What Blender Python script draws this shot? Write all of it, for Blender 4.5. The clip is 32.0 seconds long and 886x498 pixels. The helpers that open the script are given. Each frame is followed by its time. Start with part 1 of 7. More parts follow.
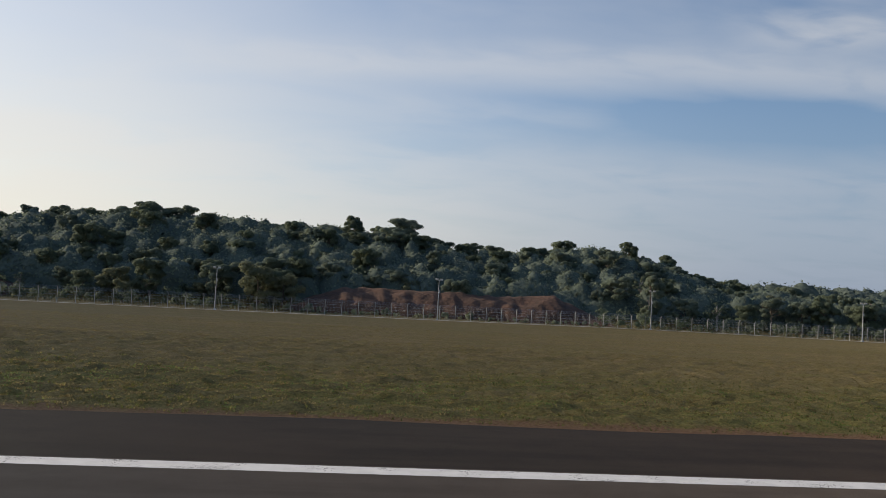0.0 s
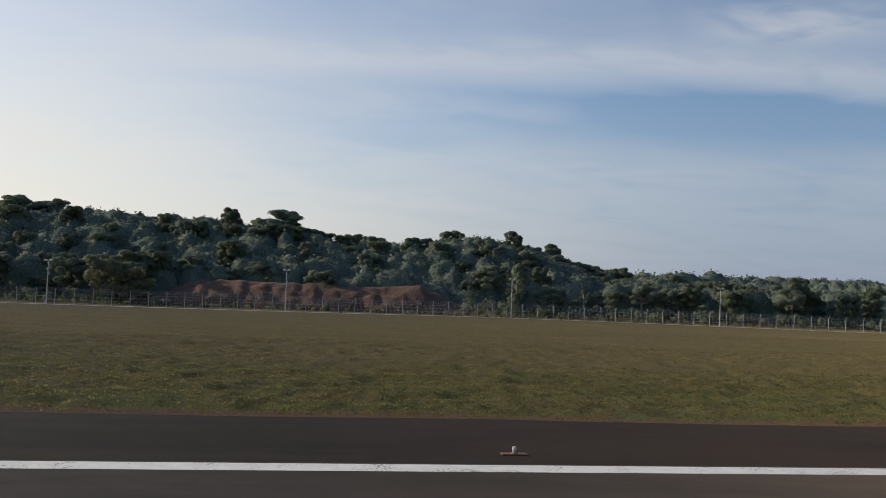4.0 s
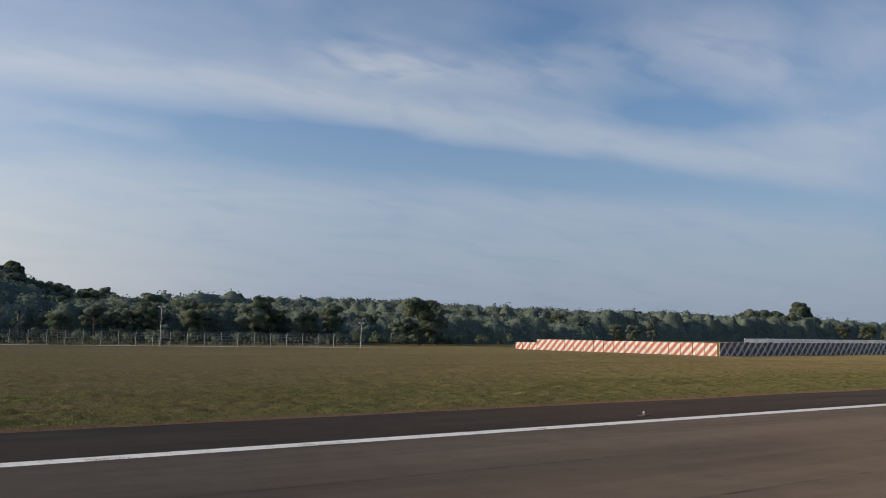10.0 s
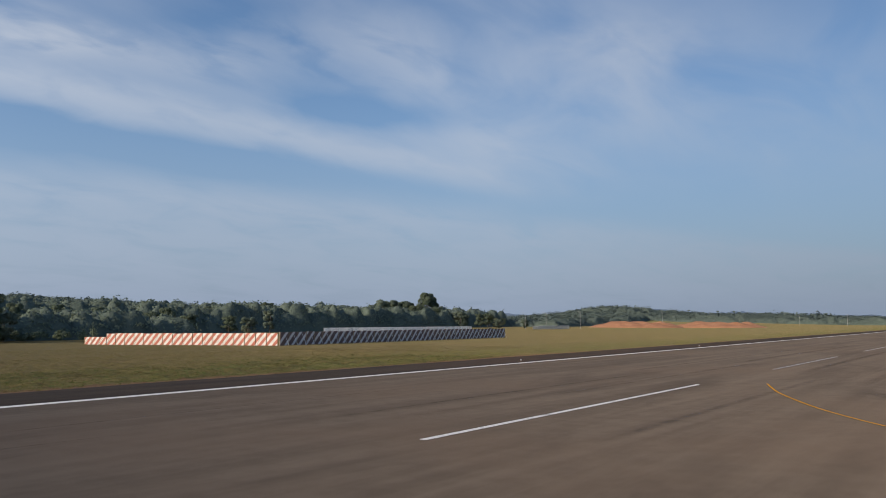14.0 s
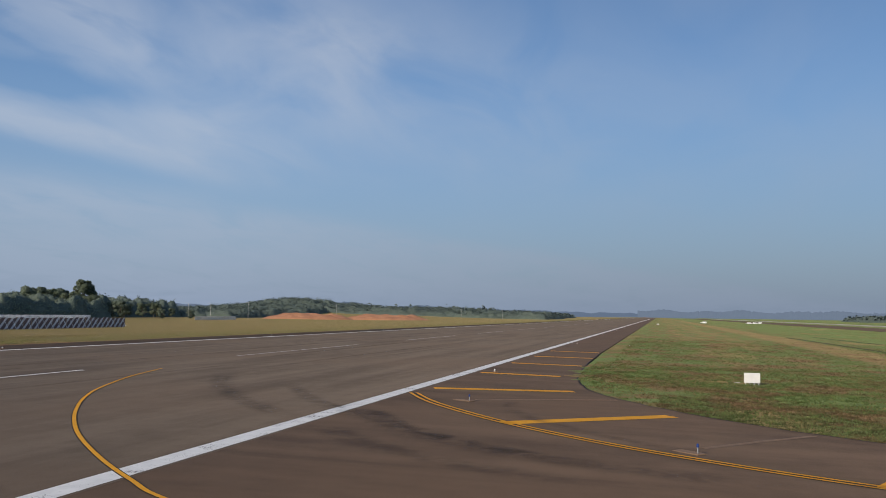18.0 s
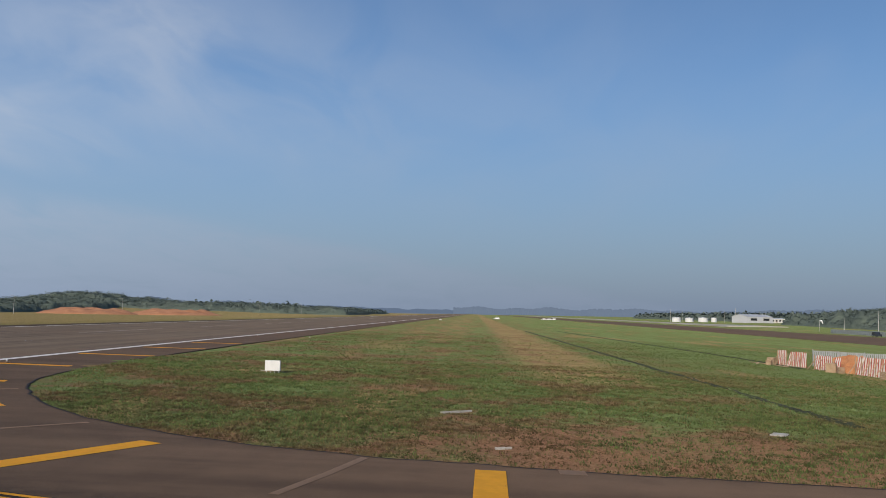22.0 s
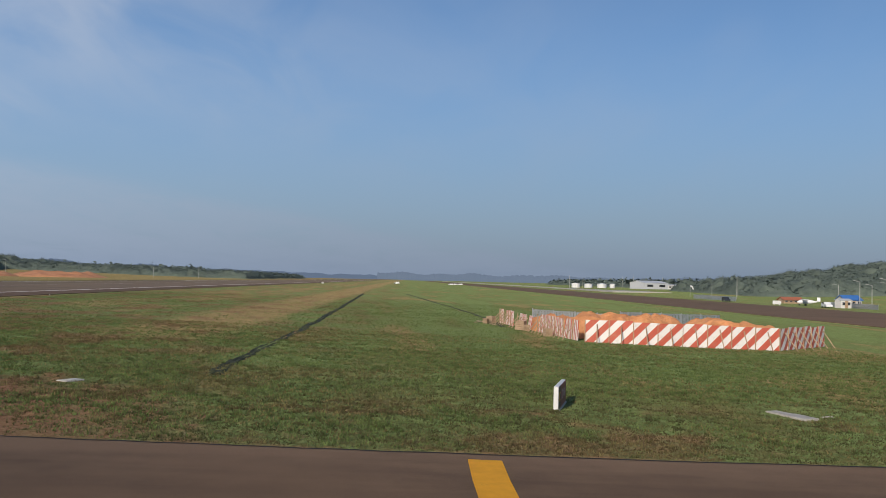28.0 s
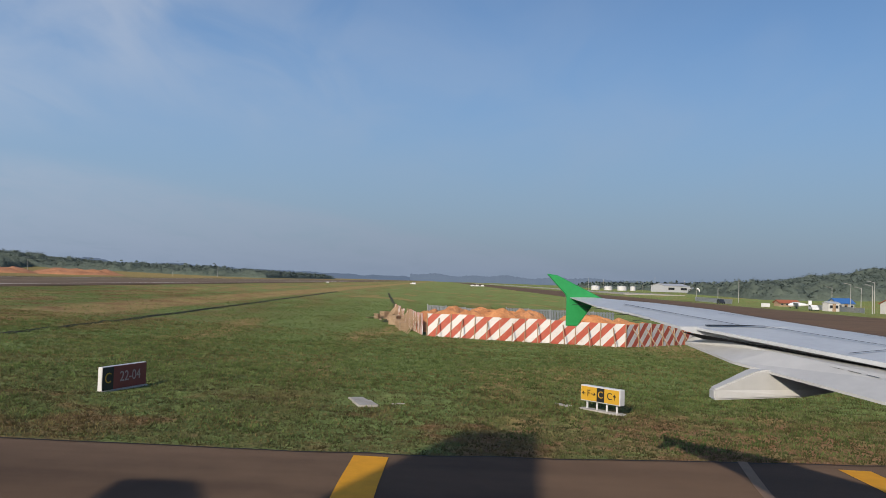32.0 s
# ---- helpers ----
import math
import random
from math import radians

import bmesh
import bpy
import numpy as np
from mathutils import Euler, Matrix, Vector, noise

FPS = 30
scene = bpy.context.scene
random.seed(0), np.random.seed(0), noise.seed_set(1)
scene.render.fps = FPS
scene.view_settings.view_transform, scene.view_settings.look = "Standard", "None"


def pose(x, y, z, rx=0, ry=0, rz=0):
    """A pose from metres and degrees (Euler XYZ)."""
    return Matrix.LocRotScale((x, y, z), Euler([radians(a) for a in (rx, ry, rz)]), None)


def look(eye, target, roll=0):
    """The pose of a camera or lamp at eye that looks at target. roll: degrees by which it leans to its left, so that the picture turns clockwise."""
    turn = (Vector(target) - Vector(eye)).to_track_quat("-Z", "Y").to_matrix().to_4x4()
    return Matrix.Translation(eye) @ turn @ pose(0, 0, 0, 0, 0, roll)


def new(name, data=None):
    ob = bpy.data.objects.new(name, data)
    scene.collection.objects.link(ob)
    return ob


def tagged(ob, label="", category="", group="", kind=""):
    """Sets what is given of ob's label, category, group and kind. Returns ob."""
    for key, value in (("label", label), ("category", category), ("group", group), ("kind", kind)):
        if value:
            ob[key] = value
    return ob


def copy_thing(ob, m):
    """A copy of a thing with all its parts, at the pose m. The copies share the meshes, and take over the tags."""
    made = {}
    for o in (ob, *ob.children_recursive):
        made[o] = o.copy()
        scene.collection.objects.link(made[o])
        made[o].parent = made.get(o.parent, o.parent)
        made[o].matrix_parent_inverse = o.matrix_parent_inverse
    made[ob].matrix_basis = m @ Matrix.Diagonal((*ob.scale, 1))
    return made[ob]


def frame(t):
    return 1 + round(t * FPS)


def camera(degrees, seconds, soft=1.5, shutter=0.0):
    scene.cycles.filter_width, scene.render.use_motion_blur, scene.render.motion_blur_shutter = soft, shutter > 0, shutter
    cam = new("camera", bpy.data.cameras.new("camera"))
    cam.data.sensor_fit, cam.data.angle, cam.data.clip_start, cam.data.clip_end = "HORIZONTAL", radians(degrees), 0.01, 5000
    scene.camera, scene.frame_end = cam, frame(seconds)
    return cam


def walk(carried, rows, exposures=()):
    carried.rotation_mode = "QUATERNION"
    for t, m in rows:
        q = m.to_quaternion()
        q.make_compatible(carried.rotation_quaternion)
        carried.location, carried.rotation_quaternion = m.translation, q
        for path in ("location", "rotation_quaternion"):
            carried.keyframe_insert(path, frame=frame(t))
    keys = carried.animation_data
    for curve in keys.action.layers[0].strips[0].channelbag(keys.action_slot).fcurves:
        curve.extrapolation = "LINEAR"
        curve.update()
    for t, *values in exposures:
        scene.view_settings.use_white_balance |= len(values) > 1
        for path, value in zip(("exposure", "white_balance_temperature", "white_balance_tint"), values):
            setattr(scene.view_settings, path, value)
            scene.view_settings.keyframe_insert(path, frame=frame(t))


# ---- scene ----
cam = camera(54.4, 32.0, 0.7)
PATH = [
    (0, (5.226, 2.911, 4.008), (5.448, 4.896, 4.106), 3.1),
    (0.5, (7.947, 2.941, 3.998), (8.171, 4.926, 4.096), 3.1),
    (1, (10.666, 2.974, 3.984), (10.893, 4.959, 4.084), 3.1),
    (1.5, (13.379, 3.013, 3.999), (13.608, 4.997, 4.098), 3.0),
    (2, (16.085, 3.055, 3.971), (16.323, 5.038, 4.072), 2.9),
    (2.5, (18.784, 3.1, 4.0), (19.026, 5.083, 4.101), 3.0),
    (4.5, (29.415, 3.128, 3.945), (29.76, 5.096, 4.033), 2.1),
    (5, (32.093, 2.882, 3.982), (32.496, 4.839, 4.072), 2.1),
    (5.5, (34.691, 2.586, 3.99), (35.148, 4.531, 4.082), 1.9),
    (6, (37.231, 2.23, 4.04), (37.761, 4.156, 4.135), 1.8),
    (6.5, (39.714, 1.797, 4.001), (40.303, 3.706, 4.1), 1.7),
    (7, (42.14, 1.279, 4.001), (42.8, 3.165, 4.106), 1.7),
    (7.5, (44.507, 0.672, 4.001), (45.237, 2.531, 4.115), 1.5),
    (8, (46.814, -0.03, 4.002), (47.613, 1.798, 4.129), 1.4),
    (8.5, (49.056, -0.834, 4.001), (49.94, 0.954, 4.148), 1.4),
    (9, (51.231, -1.744, 4.065), (52.209, -0.007, 4.225), 1.5),
    (9.5, (53.332, -2.771, 4.0), (54.383, -1.078, 4.168), 1.3),
    (10, (55.36, -3.907, 4.028), (56.495, -2.269, 4.2), 1.2),
    (10.5, (57.315, -5.145, 4.011), (58.522, -3.56, 4.186), 1.1),
    (11, (59.206, -6.489, 3.994), (60.493, -4.967, 4.168), 1.1),
    (11.5, (61.033, -7.924, 3.992), (62.382, -6.458, 4.168), 0.9),
    (12, (62.828, -9.477, 3.994), (64.246, -8.078, 4.168), 0.8),
    (12.5, (64.569, -11.131, 4.034), (66.049, -9.798, 4.209), 0.7),
    (13, (66.239, -12.874, 4.009), (67.785, -11.616, 4.18), 0.8),
    (13.5, (67.799, -14.67, 4.038), (69.4, -13.484, 4.207), 0.4),
    (14, (69.28, -16.576, 4.016), (70.94, -15.473, 4.179), 0.1),
    (14.5, (70.696, -18.604, 4.035), (72.405, -17.578, 4.197), -0.2),
    (15, (72.054, -20.738, 4.047), (73.815, -19.803, 4.208), -0.3),
    (15.5, (73.319, -22.906, 3.972), (75.119, -22.049, 4.133), -0.2),
    (17.5, (76.205, -31.659, 3.715), (78.123, -31.112, 3.869), 0.1),
    (18, (76.944, -33.986, 3.736), (78.879, -33.503, 3.886), 0.8),
    (18.5, (77.695, -36.297, 3.704), (79.641, -35.863, 3.851), 0.9),
    (19, (78.452, -38.602, 3.643), (80.412, -38.233, 3.793), 0.9),
    (19.5, (79.193, -40.862, 3.607), (81.162, -40.542, 3.755), 0.7),
    (20, (79.901, -43.11, 3.576), (81.879, -42.853, 3.723), 0.8),
    (20.5, (80.529, -45.292, 3.531), (82.512, -45.079, 3.677), 0.7),
    (21, (81.08, -47.481, 3.509), (83.068, -47.322, 3.656), 0.9),
    (21.5, (81.539, -49.608, 3.46), (83.53, -49.485, 3.606), 0.8),
    (22, (81.898, -51.726, 3.382), (83.891, -51.647, 3.53), 1.0),
    (22.5, (82.162, -53.756, 3.354), (84.156, -53.703, 3.502), 0.9),
    (23, (82.356, -55.786, 3.319), (84.351, -55.768, 3.466), 0.9),
    (23.5, (82.501, -57.73, 3.29), (84.496, -57.731, 3.435), 0.8),
    (24, (82.636, -59.652, 3.246), (84.631, -59.679, 3.39), 0.9),
    (24.5, (82.757, -61.518, 3.205), (84.752, -61.556, 3.346), 0.9),
    (25, (82.875, -63.384, 3.179), (84.87, -63.439, 3.311), 1.0),
    (25.5, (82.979, -65.215, 3.119), (84.974, -65.271, 3.24), 1.0),
    (27.5, (83.334, -72.405, 2.995), (85.331, -72.487, 3.067), 1.3),
    (28, (83.398, -74.331, 2.977), (85.395, -74.418, 3.049), 1.4),
    (28.5, (83.466, -76.229, 2.926), (85.463, -76.312, 2.999), 1.4),
    (29, (83.554, -78.179, 2.882), (85.551, -78.263, 2.954), 1.7),
    (29.5, (83.671, -80.118, 2.827), (85.668, -80.188, 2.896), 1.7),
    (30, (83.816, -82.078, 2.792), (85.814, -82.137, 2.859), 1.8),
    (30.5, (83.939, -83.997, 2.747), (85.937, -84.034, 2.816), 1.7),
    (31, (84.046, -85.946, 2.717), (86.045, -85.968, 2.786), 1.7),
    (31.5, (84.15, -87.861, 2.661), (86.149, -87.865, 2.732), 1.6),
    (32, (84.264, -89.824, 2.657), (86.263, -89.827, 2.731), 1.9),
]
EXPOSURES = [(0, -0.08, 6900, 10), (6, -0.08, 6850, 10), (8.5, -0.14, 6800, 10), (11, -0.05, 6650, 10), (15, -0.02, 6500, 10), (18, -0.05, 6400, 10), (24, -0.05, 6330, 10), (32, -0.02, 6400, 10)]
walk(cam, [(t, look(eye, target, roll)) for t, eye, target, roll in PATH], EXPOSURES)

# ---- world, sun, exposure ----
SUN_EL, SUN_DIR = radians(23.3), Vector((-0.90, 0.436, 0.0)).normalized()
world = bpy.data.worlds.new("sky")
scene.world = world
world.use_nodes = True


def wire(tree, a, b):
    tree.links.new(a, b)


def build_sky():
    nt = world.node_tree
    nt.nodes.clear()
    out = nt.nodes.new("ShaderNodeOutputWorld")
    bg = nt.nodes.new("ShaderNodeBackground")
    bg.inputs["Strength"].default_value = 0.114
    sky = nt.nodes.new("ShaderNodeTexSky")
    sky.sky_type = "NISHITA"
    sky.sun_disc = False
    sky.sun_elevation = SUN_EL
    sky.sun_rotation = math.atan2(SUN_DIR.x, SUN_DIR.y)
    sky.air_density, sky.dust_density, sky.ozone_density, sky.altitude = 1.0, 1.3, 3.2, 30
    co = nt.nodes.new("ShaderNodeTexCoord")
    sep = nt.nodes.new("ShaderNodeSeparateXYZ")
    wire(nt, co.outputs["Generated"], sep.inputs[0])
    # the cloud sheet: the direction laid on a flat layer high above
    up = nt.nodes.new("ShaderNodeMath")
    up.operation = "MAXIMUM"
    up.inputs[1].default_value = 0.0
    wire(nt, sep.outputs["Z"], up.inputs[0])
    add = nt.nodes.new("ShaderNodeMath")
    add.operation = "ADD"
    add.inputs[1].default_value = 0.16
    wire(nt, up.outputs[0], add.inputs[0])
    flat = nt.nodes.new("ShaderNodeVectorMath")
    flat.operation = "DIVIDE"
    wire(nt, co.outputs["Generated"], flat.inputs[0])
    comb = nt.nodes.new("ShaderNodeCombineXYZ")
    for k in range(3):
        wire(nt, add.outputs[0], comb.inputs[k])
    wire(nt, comb.outputs[0], flat.inputs[1])
    fx = nt.nodes.new("ShaderNodeSeparateXYZ")
    wire(nt, flat.outputs[0], fx.inputs[0])
    px, py = fx.outputs["X"], fx.outputs["Y"]

    def calc(op, a, b, c=None):
        m = nt.nodes.new("ShaderNodeMath")
        m.operation = op
        for k, v in enumerate((a, b, c)):
            if isinstance(v, (int, float)):
                m.inputs[k].default_value = v
            elif v is not None:
                wire(nt, v, m.inputs[k])
        return m.outputs[0]

    def smooth(v, lo, hi, to=1.0):
        r = nt.nodes.new("ShaderNodeMapRange")
        r.interpolation_type = "SMOOTHSTEP"
        r.inputs["From Min"].default_value, r.inputs["From Max"].default_value, r.inputs["To Max"].default_value = lo, hi, to
        wire(nt, v, r.inputs["Value"])
        return r.outputs[0]

    def cirrus(scale, detail, stretch, turn, rough=0.5, warp=0.3):
        mp = nt.nodes.new("ShaderNodeMapping")
        mp.inputs["Rotation"].default_value = (0, 0, radians(turn))
        mp.inputs["Scale"].default_value = (1, stretch, 0.0)
        wire(nt, flat.outputs[0], mp.inputs[0])
        no = nt.nodes.new("ShaderNodeTexNoise")
        no.inputs["Scale"].default_value, no.inputs["Detail"].default_value = scale, detail
        no.inputs["Roughness"].default_value, no.inputs["Distortion"].default_value = rough, warp
        wire(nt, mp.outputs[0], no.inputs["Vector"])
        return no.outputs["Fac"]

    veil = cirrus(0.9, 4, 2.4, 14)
    puff = cirrus(2.2, 7, 1.5, 25, 0.55, 0.5)
    fine = cirrus(4.6, 6, 1.7, 22, 0.5, 0.5)
    wisp = cirrus(1.7, 5, 1.8, 34, 0.5, 0.6)
    # the layer's drift bends every edge a little
    wx = calc("ADD", px, calc("MULTIPLY", calc("SUBTRACT", puff, 0.5), 0.22))
    wy = calc("ADD", py, calc("ADD", calc("MULTIPLY", calc("SUBTRACT", wisp, 0.5), 0.20), calc("MULTIPLY", calc("SUBTRACT", fine, 0.5), 0.10)))

    def stroke(x0, y0, x1, y1, width, gain):
        """A length of cloud from one place of the layer to another, soft across."""
        dx, dy = x1 - x0, y1 - y0
        ll = dx * dx + dy * dy
        along = calc("ADD", calc("MULTIPLY", calc("SUBTRACT", wx, x0), dx / ll), calc("MULTIPLY", calc("SUBTRACT", wy, y0), dy / ll))
        along = calc("MINIMUM", calc("MAXIMUM", along, 0.0), 1.0)
        ex = calc("SUBTRACT", calc("SUBTRACT", wx, x0), calc("MULTIPLY", along, dx))
        ey = calc("SUBTRACT", calc("SUBTRACT", wy, y0), calc("MULTIPLY", along, dy))
        d = calc("SQRT", calc("ADD", calc("MULTIPLY", ex, ex), calc("MULTIPLY", ey, ey)), 0)
        return smooth(d, width * 1.25, 0.0, gain)

    def total_of(parts):
        out = parts[0]
        for v in parts[1:]:
            out = calc("ADD", out, v)
        return out

    def bend(c0, c1, c2):
        """How far a place lies beyond a bowed line across the layer."""
        line = calc("SUBTRACT", calc("SUBTRACT", c0, calc("MULTIPLY", px, c1)), calc("MULTIPLY", calc("MULTIPLY", px, px), c2))
        return calc("SUBTRACT", wy, line)
    # the long streak from the north to the north-east, broader and fainter at its far end
    off = bend(2.34, 0.10, 0.068)
    reach = calc("MULTIPLY", smooth(px, 3.2, 2.3), smooth(px, -0.9, 0.1))
    streak = calc("MULTIPLY", smooth(calc("ABSOLUTE", off, 0), 0.22, 0.02, 0.34), calc("MULTIPLY", reach, smooth(fine, -0.1, 0.60)))
    halo = calc("MULTIPLY", smooth(calc("ABSOLUTE", calc("ADD", off, 0.16), 0), 0.36, 0.0, 0.20), reach)
    # the bank that lies lower, with a soft upper rim
    bank = calc("MULTIPLY", smooth(bend(2.98, 0.0, 0.13), -0.26, 0.30, 0.42), smooth(puff, 0.12, 0.60))
    tufts = total_of([stroke(0.98, 1.87, 1.10, 1.83, 0.17, 0.34), stroke(1.08, 1.85, 1.42, 1.68, 0.16, 0.36), stroke(1.46, 1.40, 1.78, 1.26, 0.26, 0.34), stroke(1.86, 0.78, 1.94, 0.72, 0.16, 0.26), stroke(0.20, 2.72, 0.30, 2.70, 0.18, 0.16)])
    tufts = calc("MULTIPLY", tufts, smooth(fine, 0.28, 0.60))
    sheets = total_of([stroke(1.0, 1.62, 2.2, 1.1, 0.62, 0.26), stroke(2.05, 1.38, 2.85, 1.46, 0.30, 0.22), stroke(1.7, 0.95, 2.5, 0.55, 0.50, 0.24), stroke(-1.0, 1.9, 0.6, 1.8, 0.5, 0.20), stroke(2.5, 1.2, 3.4, 0.2, 0.5, 0.14), stroke(1.9, 0.65, 2.2, -0.1, 0.55, 0.16), stroke(2.4, 0.7, 2.9, -0.5, 0.5, 0.14), stroke(-1.0, 2.62, 0.60, 2.64, 0.42, 0.36)])
    sheets = calc("MULTIPLY", sheets, smooth(wisp, 0.15, 0.72))
    gaps = total_of([stroke(1.80, 1.61, 2.06, 1.44, 0.16, 0.26), stroke(1.28, 1.50, 1.34, 1.42, 0.20, 0.22), stroke(0.9, 2.52, 2.0, 2.14, 0.20, 0.16)])
    thin = smooth(veil, 0.45, 0.8, 0.10)
    total = calc("SUBTRACT", total_of([streak, halo, bank, calc("MULTIPLY", tufts, 0.50), calc("MULTIPLY", sheets, 0.74), thin]), calc("MULTIPLY", gaps, 0.8))
    total = calc("MINIMUM", calc("MAXIMUM", total, 0.0), 0.85)
    # clouds lie white over the blue; low down the haze of the morning greys the sky
    mix = nt.nodes.new("ShaderNodeMix")
    mix.data_type = "RGBA"
    mix.inputs["B"].default_value = CLOUD
    wire(nt, total, mix.inputs["Factor"])
    # clean tropical air: a deeper blue than the model's
    blue = nt.nodes.new("ShaderNodeVectorMath")
    blue.operation = "MULTIPLY"
    blue.inputs[1].default_value = (0.91, 0.985, 1.07)
    wire(nt, sky.outputs[0], blue.inputs[0])
    wire(nt, blue.outputs[0], mix.inputs["A"])
    hz = nt.nodes.new("ShaderNodeMapRange")
    hz.inputs["From Min"].default_value, hz.inputs["From Max"].default_value = 0.30, -0.02
    hz.inputs["To Max"].default_value = 0.80
    hz.interpolation_type = "SMOOTHSTEP"
    wire(nt, sep.outputs["Z"], hz.inputs["Value"])
    # haze glows more towards the sun
    dot = nt.nodes.new("ShaderNodeVectorMath")
    dot.operation = "DOT_PRODUCT"
    dot.inputs[1].default_value = (SUN_DIR.x, SUN_DIR.y, 0.0)
    wire(nt, co.outputs["Generated"], dot.inputs[0])
    gl = nt.nodes.new("ShaderNodeMapRange")
    gl.interpolation_type = "SMOOTHSTEP"
    gl.inputs["From Min"].default_value, gl.inputs["From Max"].default_value = -0.12, 0.78
    wire(nt, dot.outputs["Value"], gl.inputs["Value"])
    hcol = nt.nodes.new("ShaderNodeMix")
    hcol.data_type = "RGBA"
    hcol.inputs["A"].default_value, hcol.inputs["B"].default_value = HAZE_FAR, HAZE_SUN
    wire(nt, gl.outputs[0], hcol.inputs["Factor"])
    mix2 = nt.nodes.new("ShaderNodeMix")
    mix2.data_type = "RGBA"
    # towards the sun the haze stands higher
    tall = calc("MULTIPLY", smooth(sep.outputs["Z"], 0.62, 0.0, 0.72), smooth(dot.outputs["Value"], -0.05, 0.75))
    wire(nt, calc("MAXIMUM", hz.outputs[0], tall), mix2.inputs["Factor"])
    wire(nt, mix.outputs["Result"], mix2.inputs["A"])
    wire(nt, hcol.outputs["Result"], mix2.inputs["B"])
    # morning haze: the sky brightens towards the sun's quarter
    def span(lo, hi, a, b):
        r = nt.nodes.new("ShaderNodeMapRange")
        r.interpolation_type = "SMOOTHSTEP"
        for key, v in (("From Min", lo), ("From Max", hi), ("To Min", a), ("To Max", b)):
            r.inputs[key].default_value = v
        wire(nt, dot.outputs["Value"], r.inputs["Value"])
        return r.outputs[0]
    az = calc("MULTIPLY", span(-1.08, -0.45, 0.80, 1.06), span(-0.5, 0.75, 1.0, 1.17))
    lit = nt.nodes.new("ShaderNodeVectorMath")
    lit.operation = "SCALE"
    wire(nt, mix2.outputs["Result"], lit.inputs[0])
    wire(nt, az, lit.inputs["Scale"])
    wire(nt, lit.outputs[0], bg.inputs["Color"])
    wire(nt, bg.outputs[0], out.inputs[0])


CLOUD = (5.15, 5.4, 5.85, 1)
HAZE_FAR = (2.20, 2.84, 4.08, 1)
HAZE_SUN = (6.45, 6.15, 5.65, 1)
build_sky()
sun = new("sun", bpy.data.lights.new("sun", "SUN"))
sun.data.energy, sun.data.angle, sun.data.color = 3.9, radians(0.8), (1.0, 0.87, 0.70)
sun.matrix_world = look((0, 0, 60), Vector((0, 0, 60)) - Vector((SUN_DIR.x * math.cos(SUN_EL), SUN_DIR.y * math.cos(SUN_EL), math.sin(SUN_EL))))


# ---- materials ----
def material(name, a, b, scale=6.0, rough=0.8, fine=60.0, bump=0.2, metal=0.0, spread=(0.35, 0.65), rand=0.0, coord="Object", bump_dist=0.02, stretch=(1, 1, 1)):
    """Two colours blended by coarse and fine noise, with relief; rand: how far objects differ."""
    m = bpy.data.materials.new(name)
    m.use_nodes = True
    nt = m.node_tree
    p = nt.nodes["Principled BSDF"]
    co = nt.nodes.new("ShaderNodeTexCoord")
    mp = nt.nodes.new("ShaderNodeMapping")
    mp.inputs["Scale"].default_value = stretch
    wire(nt, co.outputs[coord], mp.inputs[0])
    n1, n2 = nt.nodes.new("ShaderNodeTexNoise"), nt.nodes.new("ShaderNodeTexNoise")
    n1.inputs["Scale"].default_value, n1.inputs["Detail"].default_value = scale, 6
    n2.inputs["Scale"].default_value, n2.inputs["Detail"].default_value = fine, 4
    wire(nt, mp.outputs[0], n1.inputs["Vector"])
    wire(nt, mp.outputs[0], n2.inputs["Vector"])
    mean = nt.nodes.new("ShaderNodeMix")
    mean.inputs["Factor"].default_value = 0.4
    wire(nt, n1.outputs["Fac"], mean.inputs["A"])
    wire(nt, n2.outputs["Fac"], mean.inputs["B"])
    fac = mean.outputs["Result"]
    if rand:
        info = nt.nodes.new("ShaderNodeObjectInfo")
        ma = nt.nodes.new("ShaderNodeMath")
        ma.operation = "MULTIPLY_ADD"
        ma.inputs[1].default_value, ma.inputs[2].default_value = rand, -rand / 2
        wire(nt, info.outputs["Random"], ma.inputs[0])
        ad = nt.nodes.new("ShaderNodeMath")
        wire(nt, fac, ad.inputs[0])
        wire(nt, ma.outputs[0], ad.inputs[1])
        fac = ad.outputs[0]
    ramp = nt.nodes.new("ShaderNodeValToRGB")
    ramp.color_ramp.elements[0].position, ramp.color_ramp.elements[1].position = spread
    ramp.color_ramp.elements[0].color, ramp.color_ramp.elements[1].color = (*a, 1), (*b, 1)
    wire(nt, fac, ramp.inputs[0])
    wire(nt, ramp.outputs[0], p.inputs["Base Color"])
    p.inputs["Roughness"].default_value, p.inputs["Metallic"].default_value = rough, metal
    if bump:
        bp = nt.nodes.new("ShaderNodeBump")
        bp.inputs["Strength"].default_value, bp.inputs["Distance"].default_value = bump, bump_dist
        wire(nt, n2.outputs["Fac"], bp.inputs["Height"])
        wire(nt, bp.outputs[0], p.inputs["Normal"])
    return m


def noise_node(nt, vec, scale, detail=5, rough=0.55, dist=0.0):
    n = nt.nodes.new("ShaderNodeTexNoise")
    n.inputs["Scale"].default_value, n.inputs["Detail"].default_value = scale, detail
    n.inputs["Roughness"].default_value, n.inputs["Distortion"].default_value = rough, dist
    wire(nt, vec, n.inputs["Vector"])
    return n.outputs["Fac"]


